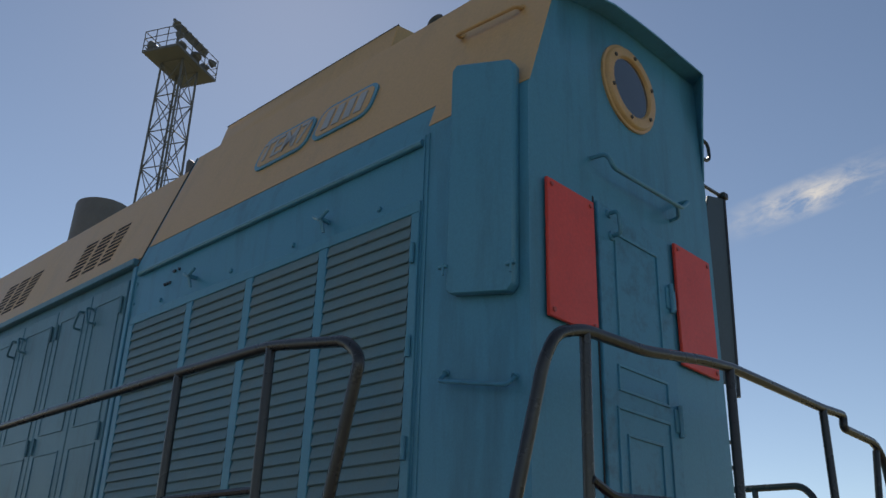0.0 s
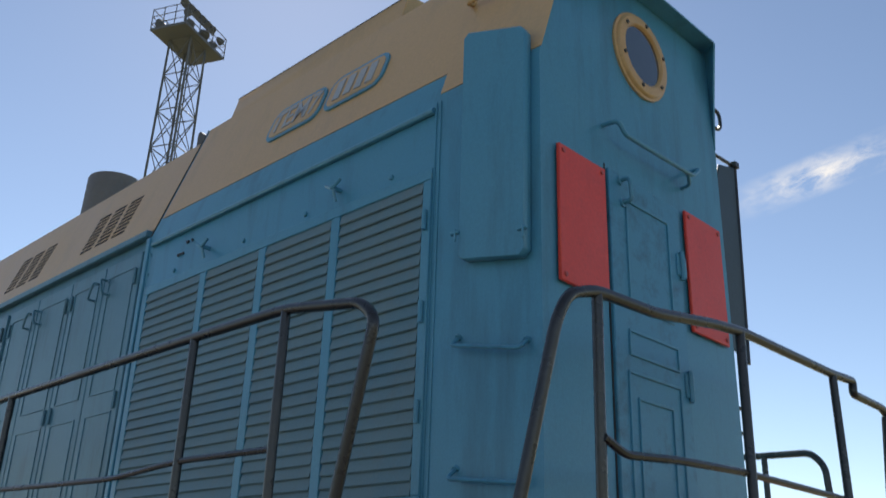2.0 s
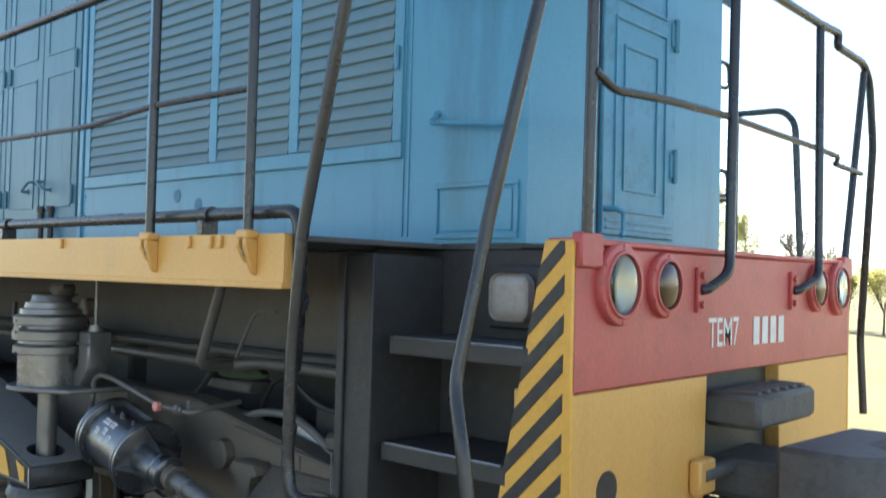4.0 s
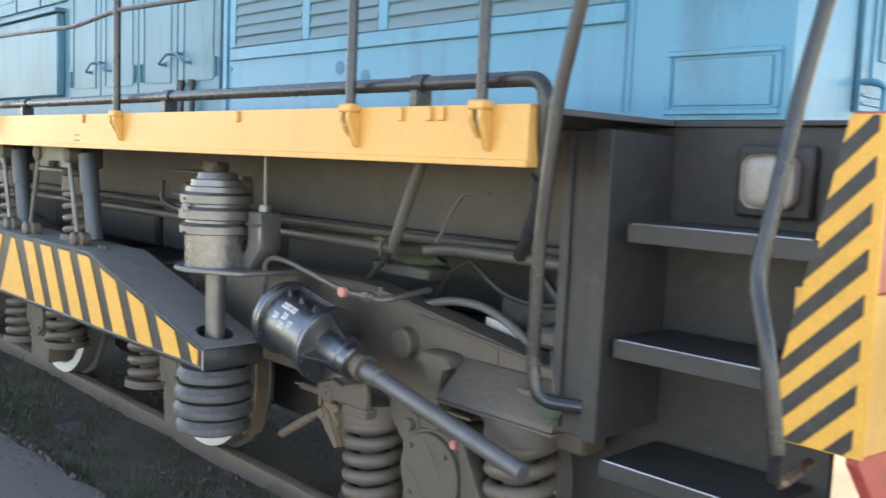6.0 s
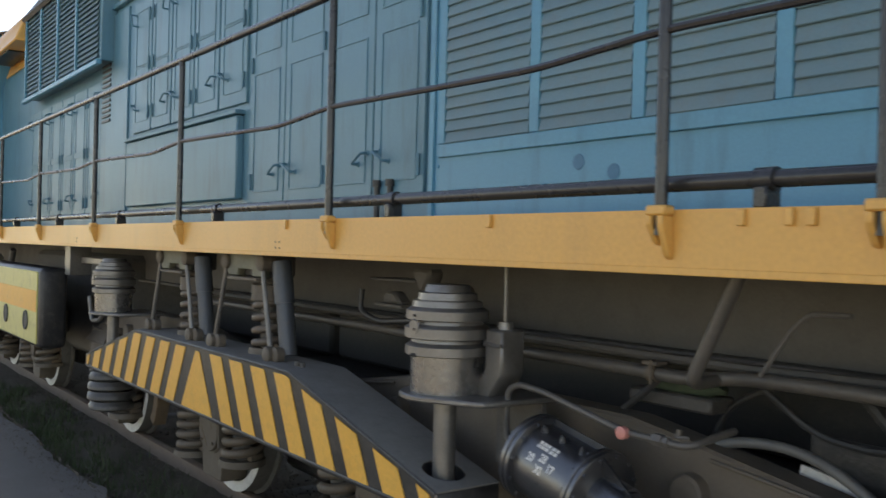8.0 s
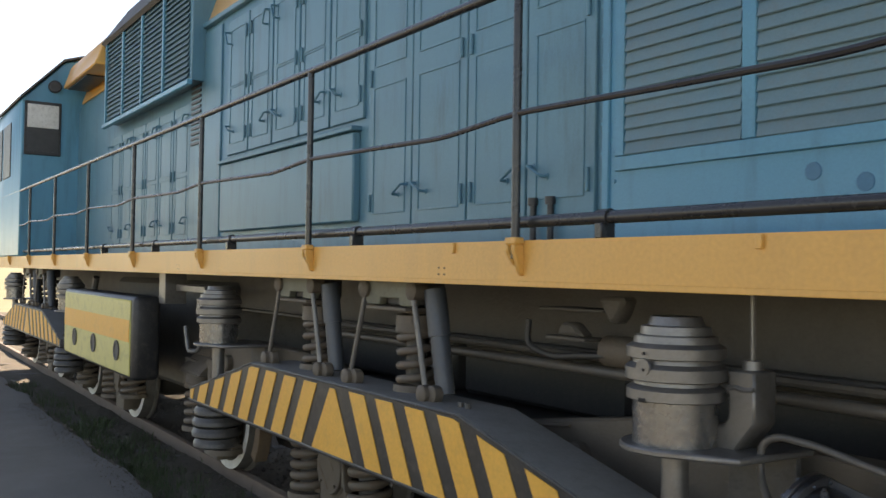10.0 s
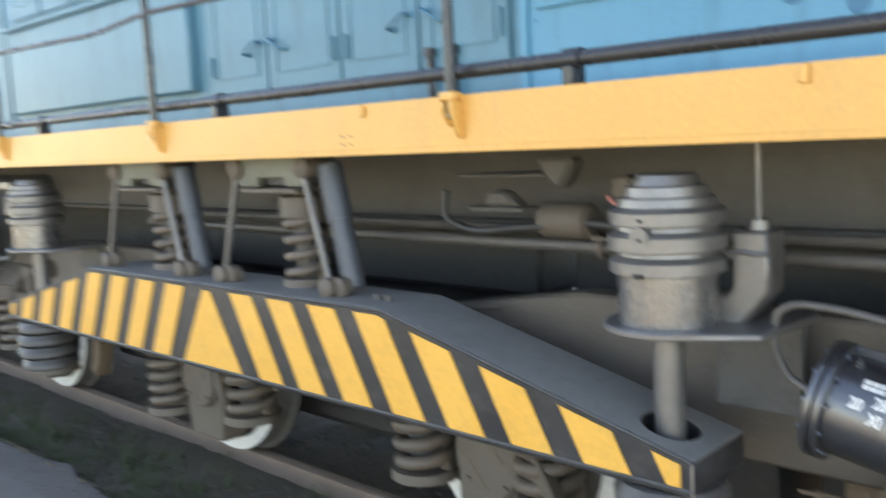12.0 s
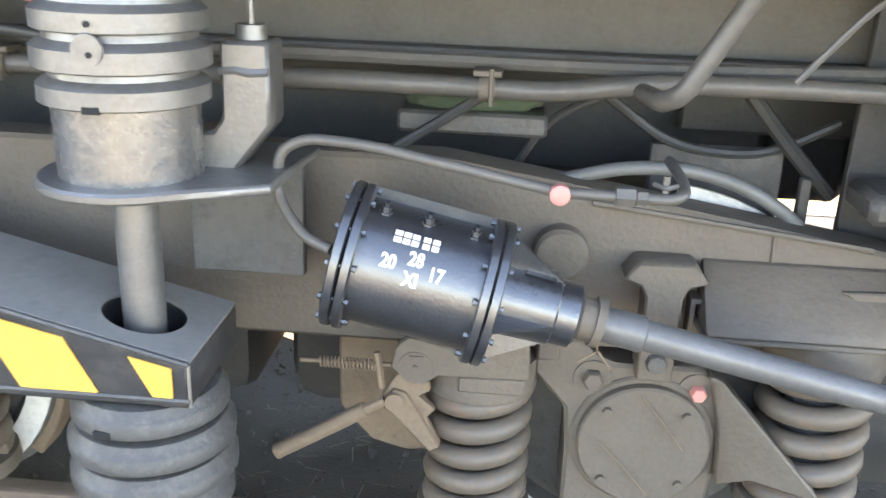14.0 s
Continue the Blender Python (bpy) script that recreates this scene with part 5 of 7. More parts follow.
def column(x):
    """Upright suspension column: stacked rings over a drum, its shaft through the beam, and a rubber-and-steel pack below."""
    y = 0.18
    bm = B()
    lathe(bm, (x, y, 1.262), (0, 0, 1), [(0, 0), (0, 0.146), (0.152, 0.148), (0.152, 0)], 40)
    drum = part("suspension_column", bm, scuffed, loco, "grey steel suspension column with stacked rings")
    for z, r, hgt in ((1.413, 0.17, 0.045), (1.482, 0.175, 0.05), (1.556, 0.17, 0.046)):
        bm = B()
        lathe(bm, (x, y, z), (0, 0, 1), [(0, 0), (0, r - 0.008), (0.004, r), (hgt - 0.007, r), (hgt, r - 0.009), (hgt + 0.008, r * 0.86), (hgt + 0.03, r * 0.84), (hgt + 0.03, 0)], 44)
        part("ring", bm, grey_steel, drum)
    for z in (1.522, 1.577):
        bm = B()
        lathe(bm, (x + 0.012, y - 0.173, z), (0, -1, 0), [(0, 0), (0, 0.006), (0.003, 0.006), (0.003, 0)], 10)
        part("hole", bm, void_black, drum)
    bm = B()
    box(bm, x - 0.015, x + 0.02, y - 0.171, y - 0.15, 1.411, 1.426, 0.002)
    part("slot", bm, void_black, drum)
    bm = B()
    lathe(bm, (x + 0.008, y - 0.17, 1.53), (0, -1, 0), [(0, 0), (0, 0.032), (0.004, 0.03), (0.004, 0)], 20)
    part("boss", bm, grey_steel, drum)
    bm = B()
    lathe(bm, (x, y, 1.60), (0, 0, 1), [(0, 0), (0, 0.142), (0.034, 0.137), (0.038, 0.124), (0.066, 0.12), (0.07, 0.098), (0.1, 0.088), (0.1, 0)], 32)
    part("neck", bm, grey_steel, drum)
    bm = B()
    rim = [(x + 0.192 * math.cos(radians(a)), y + 0.192 * math.sin(radians(a))) for a in range(140, 311, 10)]
    prism(bm, rim + [(x + 0.31, y - 0.05), (x + 0.33, y + 0.32), (x - 0.2, y + 0.32)], "z", 1.238, 1.262, 0.006)
    part("base_plate", bm, grey_steel, drum)
    bm = B()
    box(bm, x + 0.02, x + 0.3, 0.44, 0.47, 0.94, 1.24, 0.004)
    part("gusset", bm, dark_steel, drum)
    bm = B()
    cyl(bm, (x, y, 0.82), (x, y, 1.24), 0.047, seg=24)
    part("shaft", bm, grey_steel, drum)
    for z, r in ((0.7, 0.176), (0.618, 0.188), (0.536, 0.19), (0.454, 0.178)):
        bm = B()
        lathe(bm, (x, y, z), (0, 0, 1), [(0, 0), (0, r - 0.03), (0.007, r - 0.016), (0.01, r - 0.004), (0.014, r), (0.044, r), (0.05, r - 0.005), (0.064, r - 0.012), (0.074, r - 0.017), (0.078, r - 0.03), (0.08, 0)], 44)
        part("pad_ring", bm, rubbed_black, drum)
    bm = B()
    box(bm, x - 0.06, x - 0.02, y - 0.178, y - 0.15, 0.712, 0.73, 0.003)
    part("slot", bm, void_black, drum)


def link_hanger(x):
    """An A-shaped hanger: an eared plate with a slot, a thin strut, a damper and a coil spring behind it."""
    y = 0.13
    bm = B()
    prism(bm, [(x - 0.29, 1.74), (x - 0.25, 1.8), (x + 0.21, 1.8), (x + 0.26, 1.74), (x + 0.22, 1.66), (x + 0.1, 1.66), (x + 0.09, 1.7), (x - 0.1, 1.7), (x - 0.11, 1.66), (x - 0.25, 1.66)], "y", y, y + 0.05, 0.006)
    top = part("hanger_plate", bm, olive_grey, loco, "olive-grey eared plate of the spring hanger")
    bm = B()
    box(bm, x - 0.22, x + 0.19, y - 0.02, y + 0.16, 1.635, 1.655, 0.004)
    part("ledge", bm, dusty, top)
    bm = B()
    box(bm, x - 0.2, x + 0.17, y + 0.055, y + 0.24, 1.66, 1.80, 0.01)
    part("hanger_block", bm, dark_steel, top)
    for dx in (-0.26, 0.235):
        bm = B()
        lathe(bm, (x + dx, y - 0.025, 1.745), (0, 1, 0), [(0, 0), (0, 0.04), (0.008, 0.05), (0.08, 0.05), (0.08, 0)], 20)
        part("ear_boss", bm, dusty, top)
    for x0, x1 in ((x - 0.26, x - 0.43), (x + 0.235, x + 0.37)):
        bm = B()
        tube(bm, [(x0, y, 1.72), (x1, y, 1.23)], 0.015, seg=8)
        part("strut", bm, grey_steel, top, "thin bright strut")
        bm = B()
        for k in range(2):
            lathe(bm, (x1 + 0.045 * k, y - 0.04 + 0.03 * k, 1.245), (0, 1, 0), [(0, 0), (0, 0.036), (0.006, 0.044), (0.05, 0.044), (0.05, 0)], 16)
        pieces("foot_boss", bm, dusty, top)
    bm = B()
    cyl(bm, (x + 0.31, y + 0.08, 1.75), (x + 0.36, y + 0.08, 1.52), 0.056, seg=18)
    cyl(bm, (x + 0.36, y + 0.08, 1.52), (x + 0.42, y + 0.08, 1.24), 0.048, seg=18)
    part("damper", bm, damper_sky_tint, top, "dark grey damper with the sky's blue reflection in its colour")
    bm = B()
    cyl(bm, (x + 0.03, 0.28, 1.56), (x + 0.03, 0.28, 1.66), 0.06, seg=16)
    part("neck", bm, dusty, top)
    spring_unit(x + 0.03, 0.28, 1.235, 1.57, 0.085, 0.022, 5.0)


def brake_cylinder(place, way):
    """A fresh black brake cylinder with two bolted flanges, ribs, a cone and its push rod."""
    way, side, up = frame_of(way)
    o = Vector(place)
    R = 0.142
    bm = B()
    lathe(bm, o, way, [(-0.01, 0), (0, R), (0.30, R), (0.30, 0)], 44)
    body = part("brake_cylinder", bm, gloss_black, loco, "freshly painted black brake cylinder with stencilled date")
    for d in (-0.038, -0.012, 0.285, 0.3085):
        bm = B()
        lathe(bm, o + way * d, way, [(0, 0), (0, R + 0.022), (0.003, R + 0.026), (0.019, R + 0.026), (0.022, R + 0.022), (0.022, 0)], 44)
        part("flange", bm, gloss_black, body)
    for base, s in ((-0.055, -1), (0.335, 1)):
        for i in range(12):
            a = 2 * math.pi * i / 12 + 0.2
            c = o + (side * math.cos(a) + up * math.sin(a)) * (R + 0.013) + way * (-0.046 if s < 0 else 0.274)
            bm = B()
            lathe(bm, c, way, [(0, 0), (0, 0.0075), (0.007, 0.0075), (0.007, 0.0045), (0.06, 0.0045), (0.06, 0.0075), (0.066, 0.0075), (0.066, 0)], 6)
            part("bolt", bm, grey_steel if i % 4 == 0 else gloss_black, body)
    # tie bar on top between the flanges
    t = (up * 0.9 + side * 0.44).normalized() if side.y > 0 else (up * 0.9 - side * 0.44).normalized()
    bm = B()
    front = (up * 0.95 + side * (0.3 if side.y < 0 else -0.3)).normalized()
    for k in (0.045, 0.14, 0.245):
        lathe(bm, o + way * k + front * (R - 0.002), front, [(0, 0), (0, 0.015), (0.006, 0.015), (0.006, 0.011), (0.02, 0.011), (0.02, 0.006), (0.03, 0.006), (0.03, 0)], 6)
    pieces("nut", bm, gloss_black, body)
    back = (up * 0.98 + side * (-0.2 if side.y < 0 else 0.2)).normalized()
    bm = B()
    lo = [o + way * k + back * h for k, h in ((0.0, R - 0.01), (0.284, R - 0.01), (0.284, R + 0.024), (0.0, R + 0.024))]
    thick = back.cross(way).normalized() * 0.01
    va, vb = [bm.verts.new(p) for p in lo], [bm.verts.new(p + thick) for p in lo]
    f = [bm.faces.new(va), bm.faces.new(vb)] + [bm.faces.new((va[i], va[(i + 1) % 4], vb[(i + 1) % 4], vb[i])) for i in range(4)]
    bmesh.ops.recalc_face_normals(bm, faces=f)
    part("top_bar", bm, black_paint, body)
    # nose cone
    bm = B()
    lathe(bm, o + way * 0.33, way, [(0, 0), (0, 0.086), (0.13, 0.08), (0.135, 0.074), (0.18, 0.074), (0.19, 0.06), (0.19, 0)], 32)
    part("nose", bm, gloss_black, body)
    bm = B()
    rows = []
    for d in (0.37, 0.375, 0.445, 0.45):
        rows.append([bm.verts.new(o + way * d + (t * math.cos(b) + t.cross(way) * math.sin(b)) * (0.088 if d in (0.375, 0.445) else 0.074)) for b in (radians(-50 + 10 * j) for j in range(11))])
    for ra, rb in zip(rows, rows[1:]):
        for j in range(10):
            bm.faces.new((ra[j], ra[j + 1], rb[j + 1], rb[j]))
    part("saddle", bm, gloss_black, body)
    bm = B()
    lathe(bm, o + way * 0.52, way, [(0, 0), (0, 0.05), (0.035, 0.05), (0.035, 0.058), (0.055, 0.058), (0.055, 0)], 20)
    part("collar", bm, dusty, body)
    for a in (78, 352, 278, 180):
        d = side * math.cos(radians(a)) + up * math.sin(radians(a))
        cross = d.cross(way) * 0.004
        bm = B()
        tri = [o + way * 0.33 + d * 0.07, o + way * 0.33 + d * (R + 0.018), o + way * 0.475 + d * 0.07]
        lo, hi = [bm.verts.new(p - cross) for p in tri], [bm.verts.new(p + cross) for p in tri]
        f = [bm.faces.new(lo), bm.faces.new(hi)] + [bm.faces.new((lo[i], lo[(i + 1) % 3], hi[(i + 1) % 3], hi[i])) for i in range(3)]
        bmesh.ops.recalc_face_normals(bm, faces=f)
        part("rib", bm, gloss_black, body)
    bm = B()
    lathe(bm, o + way * 0.56, way, [(0, 0), (0, 0.04), (0.11, 0.043), (0.115, 0.036), (0.88, 0.033), (0.9, 0.033), (0.9, 0)], 20)
    part("push_rod", bm, rod_steel, body, "grey steel push rod")
    bm = B()
    tube(bm, [o + way * 0.58 - up * 0.045, o + way * 0.59 - up * 0.075 - side * 0.01, o + way * 0.55 - up * 0.11], 0.003, seg=5)
    tube(bm, [o + way * 0.59 - up * 0.07, o + way * 0.63 - up * 0.105], 0.003, seg=5)
    part("split_pin", bm, rust, body)
    return body, o, way, side, up, R


def wrap_text(text, size, o, way, side, up, R, along, around, parent, squeeze=0.8, bars=False):
    """Stencilled marks bent round the cylinder. around: degrees up from the side that faces the path."""
    out = -side if side.y > 0 else side
    out = out if out.y < 0 else -out
    curve = bpy.data.curves.new("stencil", "FONT")
    curve.body, curve.size, curve.offset = text, size, 0.0016
    curve.align_x, curve.align_y = "CENTER", "CENTER"
    curve.resolution_u = 3
    tmp = bpy.data.objects.new("stencil", curve)
    scene.collection.objects.link(tmp)
    mesh = bpy.data.meshes.new_from_object(tmp.evaluated_get(bpy.context.evaluated_depsgraph_get()))
    bpy.data.objects.remove(tmp)
    bpy.data.curves.remove(curve)
    bm = B()
    bm.from_mesh(mesh)
    for v in bm.verts:
        a = radians(around) + v.co.y / R
        v.co = o + way * (along + v.co.x * squeeze) + (out * math.cos(a) + up * math.sin(a)) * (R + 0.0015)
    return part("stencil", bm, lettering, parent, "white stencilled date")

for shift in BOGIES:
    for x in AXLES:
        wheelset(x + shift)
        axle_box(x + shift)
        k = AXLES.index(x)
        # the spring towards the middle of the truck sits lower than the outer one
        for d, z0, z1 in (((-0.44, 0.24, 0.67), (0.44, 0.34, 0.80)), ((0.27, 0.24, 0.67), (-0.44, 0.34, 0.80)))[k % 2]:
            spring_unit(x + shift + d, 0.58, z0, z1)
    side_frame(shift - 2.08)
    side_frame(shift - 6.62)
    striped_beam(shift - 4.42)
    column(shift - 2.08)
    column(shift - 6.69)
    link_hanger(shift - 3.98)
    link_hanger(shift - 5.15)

cyl_way = Vector((0.329, 0.0, -0.072)).normalized()
for shift in BOGIES:
    body, o, w, s, u, R = brake_cylinder((-1.625 + shift, 0.29, 1.06), cyl_way)
    if shift == 0:
        wrap_text("28", 0.042, o, w, s, u, R, 0.137, 32, body)
        wrap_text("20", 0.042, o, w, s, u, R, 0.08, 25, body)
        wrap_text("17", 0.042, o, w, s, u, R, 0.185, 23, body)
        wrap_text("XI", 0.042, o, w, s, u, R, 0.135, 14, body)
        out = Vector((0, -1, 0))
        for k, wd in ((0.078, 0.017), (0.098, 0.016), (0.117, 0.016), (0.141, 0.016), (0.161, 0.016)):
            for a0, a1 in ((radians(43), radians(48.4)), (radians(49.6), radians(55))):
                bm = B()
                q = [bm.verts.new(o + w * (k + dk) + (out * math.cos(a) + u * math.sin(a)) * (R + 0.0015)) for dk, a in ((0, a0), (wd, a0), (wd, (a0 + a1) / 2), (wd, a1), (0, a1), (0, (a0 + a1) / 2))]
                bm.faces.new(q)
                part("stencil", bm, lettering, body, "plain white bar in place of a name")

# thin brake pipe over the cylinder, with a red cap
bm = B()
PY = 0.27
tube(bm, [(-1.665, 0.2, 1.105), (-1.73, 0.22, 1.125), (-1.80, PY, 1.20), (-1.79, PY, 1.30), (-1.73, PY, 1.33), (-1.6, PY, 1.322), (-1.183, PY, 1.243), (-1.03, PY, 1.241), (-0.945, PY, 1.24), (-0.915, PY + 0.02, 1.248), (-0.91, 0.36, 1.26), (-0.92, 0.5, 1.27)], 0.0125, 0.05, 12)
thin = part("brake_pipe", bm, pipe_grey, loco, "thin dusty brake pipe with a red cap")
bm = B()
lathe(bm, (-1.183, PY - 0.005, 1.243), (0, -1, 0), [(0, 0), (0, 0.022), (0.022, 0.022), (0.026, 0.016), (0.026, 0)], 20)
part("cap", bm, cap_pink, thin, "red painted plug")
bm = B()
lathe(bm, (-1.065, PY, 1.243), (1, 0, 0), [(0, 0), (0, 0.019), (0.004, 0.022), (0.038, 0.022), (0.042, 0.019), (0.042, 0)], 6)
lathe(bm, (-1.02, PY, 1.242), (1, 0, 0), [(0, 0), (0, 0.017), (0.022, 0.017), (0.022, 0)], 6)
part("union_nut", bm, pipe_grey, thin)
bm = B()
tube(bm, [(-0.985, PY + 0.015, 1.27), (-0.96, PY - 0.012, 1.268), (-0.935, PY + 0.015, 1.268)], 0.006, 0.01, 6)
cyl(bm, (-0.962, PY, 1.255), (-0.962, PY, 1.292), 0.008, seg=8)
part("pipe_clip", bm, pipe_grey, thin)
# J-shaped bracket beside the column
bm = B()
prism(bm, [(-1.905, 1.53), (-1.80, 1.53), (-1.80, 1.355), (-1.885, 1.248), (-1.94, 1.245), (-1.99, 1.258), (-1.99, 1.335), (-1.925, 1.34), (-1.905, 1.37)], "y", 0.24, 0.36, 0.008)
stop = part("side_stop", bm, grey_steel, loco, "grey cast side stop welded to the column")
bm = B()
tube(bm, [(-1.904, 0.238, 1.468), (-1.87, 0.236, 1.472), (-1.84, 0.236, 1.466), (-1.801, 0.238, 1.47)], 0.009, seg=6)
tube(bm, [(-1.988, 0.238, 1.262), (-1.992, 0.234, 1.3), (-1.988, 0.238, 1.332)], 0.01, seg=6)
pieces("weld_bead", bm, grey_steel, stop)
bm = B()
lathe(bm, (-1.852, 0.30, 1.53), (0, 0, 1), [(0, 0), (0, 0.035), (0.03, 0.032), (0.03, 0)], 14)
cyl(bm, (-1.852, 0.30, 1.55), (-1.852, 0.30, 1.8), 0.009, seg=8)
part("stop_pin", bm, grey_steel, stop)
# long pipes under the girder
bm = B()
tube(bm, [(-6.0, 0.62, 1.40), (-1.42, 0.62, 1.40), (-1.2, 0.62, 1.395), (-0.95, 0.62, 1.43), (-0.6, 0.62, 1.435), (-0.17, 0.62, 1.43)], 0.026, 0.08, 10)
long_pipe = part("main_pipe", bm, pipe_grey, loco, "dusty main air pipe under the girder")
bm = B()
tube(bm, [(-6.0, 0.7, 1.45), (-1.0, 0.7, 1.45), (-0.17, 0.7, 1.47)], 0.02, 0.05, 8)
part("pipe_run", bm, pipe_grey, long_pipe)
for x in (-1.36, -2.6, -4.4):
    bm = B()
    lathe(bm, (x - 0.02, 0.62, 1.40), (1, 0, 0), [(0, 0.026), (0, 0.036), (0.04, 0.036), (0.04, 0.026)], 12)
    box(bm, x - 0.035, x + 0.035, 0.585, 0.66, 1.43, 1.445, 0.003)
    cyl(bm, (x + 0.01, 0.585, 1.36), (x + 0.01, 0.585, 1.45), 0.006, seg=6)
    part("clamp", bm, dusty, long_pipe)
bm = B()
tube(bm, [(-0.74, 0.28, 1.92), (-0.76, 0.28, 1.79), (-0.945, 0.31, 1.455), (-0.975, 0.36, 1.43), (-1.0, 0.5, 1.425)], 0.023, 0.05, 14)
part("drain_pipe", bm, pipe_grey, loco, "dusty grey pipe running down to the truck")
bm = B()
tube(bm, [(-0.42, 0.3, 1.69), (-0.54, 0.3, 1.69), (-0.60, 0.31, 1.64), (-0.715, 0.33, 1.49)], 0.008, 0.06, 8)
part("thin_line", bm, pipe_grey, loco)
bm = B()
tube(bm, [(-1.2, 0.70, 1.145), (-1.0, 0.7, 1.2), (-0.83, 0.7, 1.205), (-0.68, 0.7, 1.165), (-0.54, 0.71, 1.08), (-0.45, 0.74, 0.96)], 0.019, 0.14, 12)
part("air_hose", bm, hose_grey, loco, "grey rubber hose over the truck frame")
for pts, r in (([(-1.3, 0.88, 1.1), (-1.2, 0.86, 1.28), (-1.05, 0.86, 1.36), (-0.9, 0.9, 1.4)], 0.012), ([(-1.05, 0.86, 1.36), (-0.85, 0.88, 1.22), (-0.6, 0.9, 1.2), (-0.4, 0.92, 1.3)], 0.014), ([(-1.62, 0.72, 1.2), (-1.5, 0.7, 1.28), (-1.36, 0.66, 1.38)], 0.014), ([(-0.7, 0.85, 1.42), (-0.55, 0.87, 1.25), (-0.4, 0.9, 1.1)], 0.022)):
    bm = B()
    tube(bm, pts, r, 0.1, 8)
    part("cable", bm, rubber, loco, "dark cable slung under the frame")
bm = B()
box(bm, -1.6, -1.2, 0.75, 0.9, 1.25, 1.31, 0.01)
box(bm, -0.42, -0.2, 0.55, 0.75, 1.12, 1.2, 0.02)
# the two thin plates are added only to narrow the daylight gap
box(bm, -0.5, -0.47, 0.84, 0.87, 1.0, 1.16, 0.004)
box(bm, -0.9, -0.53, 0.92, 0.94, 1.0, 1.22, 0.004)
pieces("junction_gap_plate", bm, rubbed_black, loco)
# rusty brake rigging under the cylinder
bm = B()
prism(bm, [(-1.559, 0.717), (-1.548, 0.772), (-1.516, 0.806), (-1.393, 0.778), (-1.216, 0.83), (-1.208, 0.707), (-1.382, 0.703), (-1.439, 0.702), (-1.471, 0.676), (-1.521, 0.685)], "y", 0.42, 0.45, 0.004)
rig = part("brake_lever", bm, dusty, loco, "dusty brown brake lever and linkage")
bm = B()
box(bm, -1.515, -1.474, 0.417, 0.43, 0.751, 0.759, 0.002)
part("slot", bm, void_black, rig)
bm = B()
lathe(bm, (-1.496, 0.421, 0.722), (0, -1, 0), [(0, 0), (0, 0.045), (0.004, 0.044), (0.004, 0)], 20)
cyl(bm, (-1.496, 0.41, 0.725), (-1.496, 0.42, 0.725), 0.006, seg=8)
part("disc", bm, dusty, rig)
bm = B()
box(bm, -1.388, -1.218, 0.425, 0.62, 0.657, 0.702, 0.006)
part("spring_cap", bm, dusty, rig)
bm = B()
prism(bm, [(-1.586, 0.618), (-1.547, 0.686), (-1.463, 0.667), (-1.458, 0.64), (-1.491, 0.623), (-1.444, 0.586), (-1.468, 0.56), (-1.427, 0.48), (-1.473, 0.469), (-1.544, 0.557), (-1.578, 0.577)], "y", 0.452, 0.48, 0.004)
part("swing_link", bm, rust, rig)
bm = B()
prism(bm, [(-1.578, 0.60), (-1.555, 0.645), (-1.52, 0.635), (-1.43, 0.485), (-1.455, 0.47)], "y", 0.436, 0.452, 0.003)
part("pawl", bm, rust, rig)
bm = B()
lathe(bm, (-1.548, 0.44, 0.613), (0, -1, 0), [(0, 0), (0, 0.027), (0.016, 0.025), (0.016, 0)], 18)
part("pivot", bm, rust, rig)
bm = B()
tube(bm, [(-1.575, 0.44, 0.61), (-1.61, 0.437, 0.592), (-1.635, 0.435, 0.578)], 0.014, seg=8)
tube(bm, [(-1.625, 0.435, 0.583), (-1.862, 0.43, 0.437)], 0.021, seg=12)
part("lever_handle", bm, rust, rig)
bm = B()
coil(bm, (0, 0, 0), 0.013, 0.003, 16, 0.15, 5, 12)
bmesh.ops.transform(bm, matrix=Matrix.Translation((-1.75, 0.46, 0.70)) @ pose(0, 0, 0, 0, 90, 0), verts=bm.verts)
cyl(bm, (-1.80, 0.46, 0.70), (-1.55, 0.46, 0.704), 0.006, seg=6)
part("return_spring", bm, rust, rig)
bm = B()
tube(bm, [(-1.60, 0.455, 0.74), (-1.592, 0.455, 0.69), (-1.585, 0.45, 0.64)], 0.009, seg=6)
part("link_rod", bm, rust, rig)
bm = B()
prism(bm, [(-1.74, 0.78), (-1.45, 0.80), (-1.444, 0.334), (-1.542, 0.325), (-1.646, 0.353), (-1.737, 0.458)], "y", 0.66, 0.70, 0.008)
part("shoe_holder", bm, rust, rig, "rusty brown brake shoe holder")
for shift in BOGIES:
    for x, s in ((-0.87, -1), (-3.25, 1), (-5.4, -1), (-7.85, 1)):
        bm = B()
        a0, a1 = (155, 215) if s < 0 else (-35, 25)
        outer = [(x + shift + 0.66 * math.cos(radians(a)), 0.525 + 0.66 * math.sin(radians(a))) for a in range(a0, a1 + 1, 10)]
        inner = [(x + shift + 0.56 * math.cos(radians(a)), 0.525 + 0.56 * math.sin(radians(a))) for a in range(a1, a0 - 1, -10)]
        prism(bm, outer + inner, "y", 0.74, 0.86, 0.006)
        part("brake_block", bm, rust, loco, "rusty brake block beside the wheel")
bm = B()
arc = [(r, a) for r, steps in ((0.555, range(60, 86, 5)), (0.624, range(85, 59, -5))) for a in steps]
prism(bm, [(-0.895 + r * math.cos(radians(a)), 0.525 + r * math.sin(radians(a))) for r, a in arc], "y", 0.76, 0.775, 0.002)
part("wheel_guard", bm, rim_white, loco, "white painted guard over the wheel")
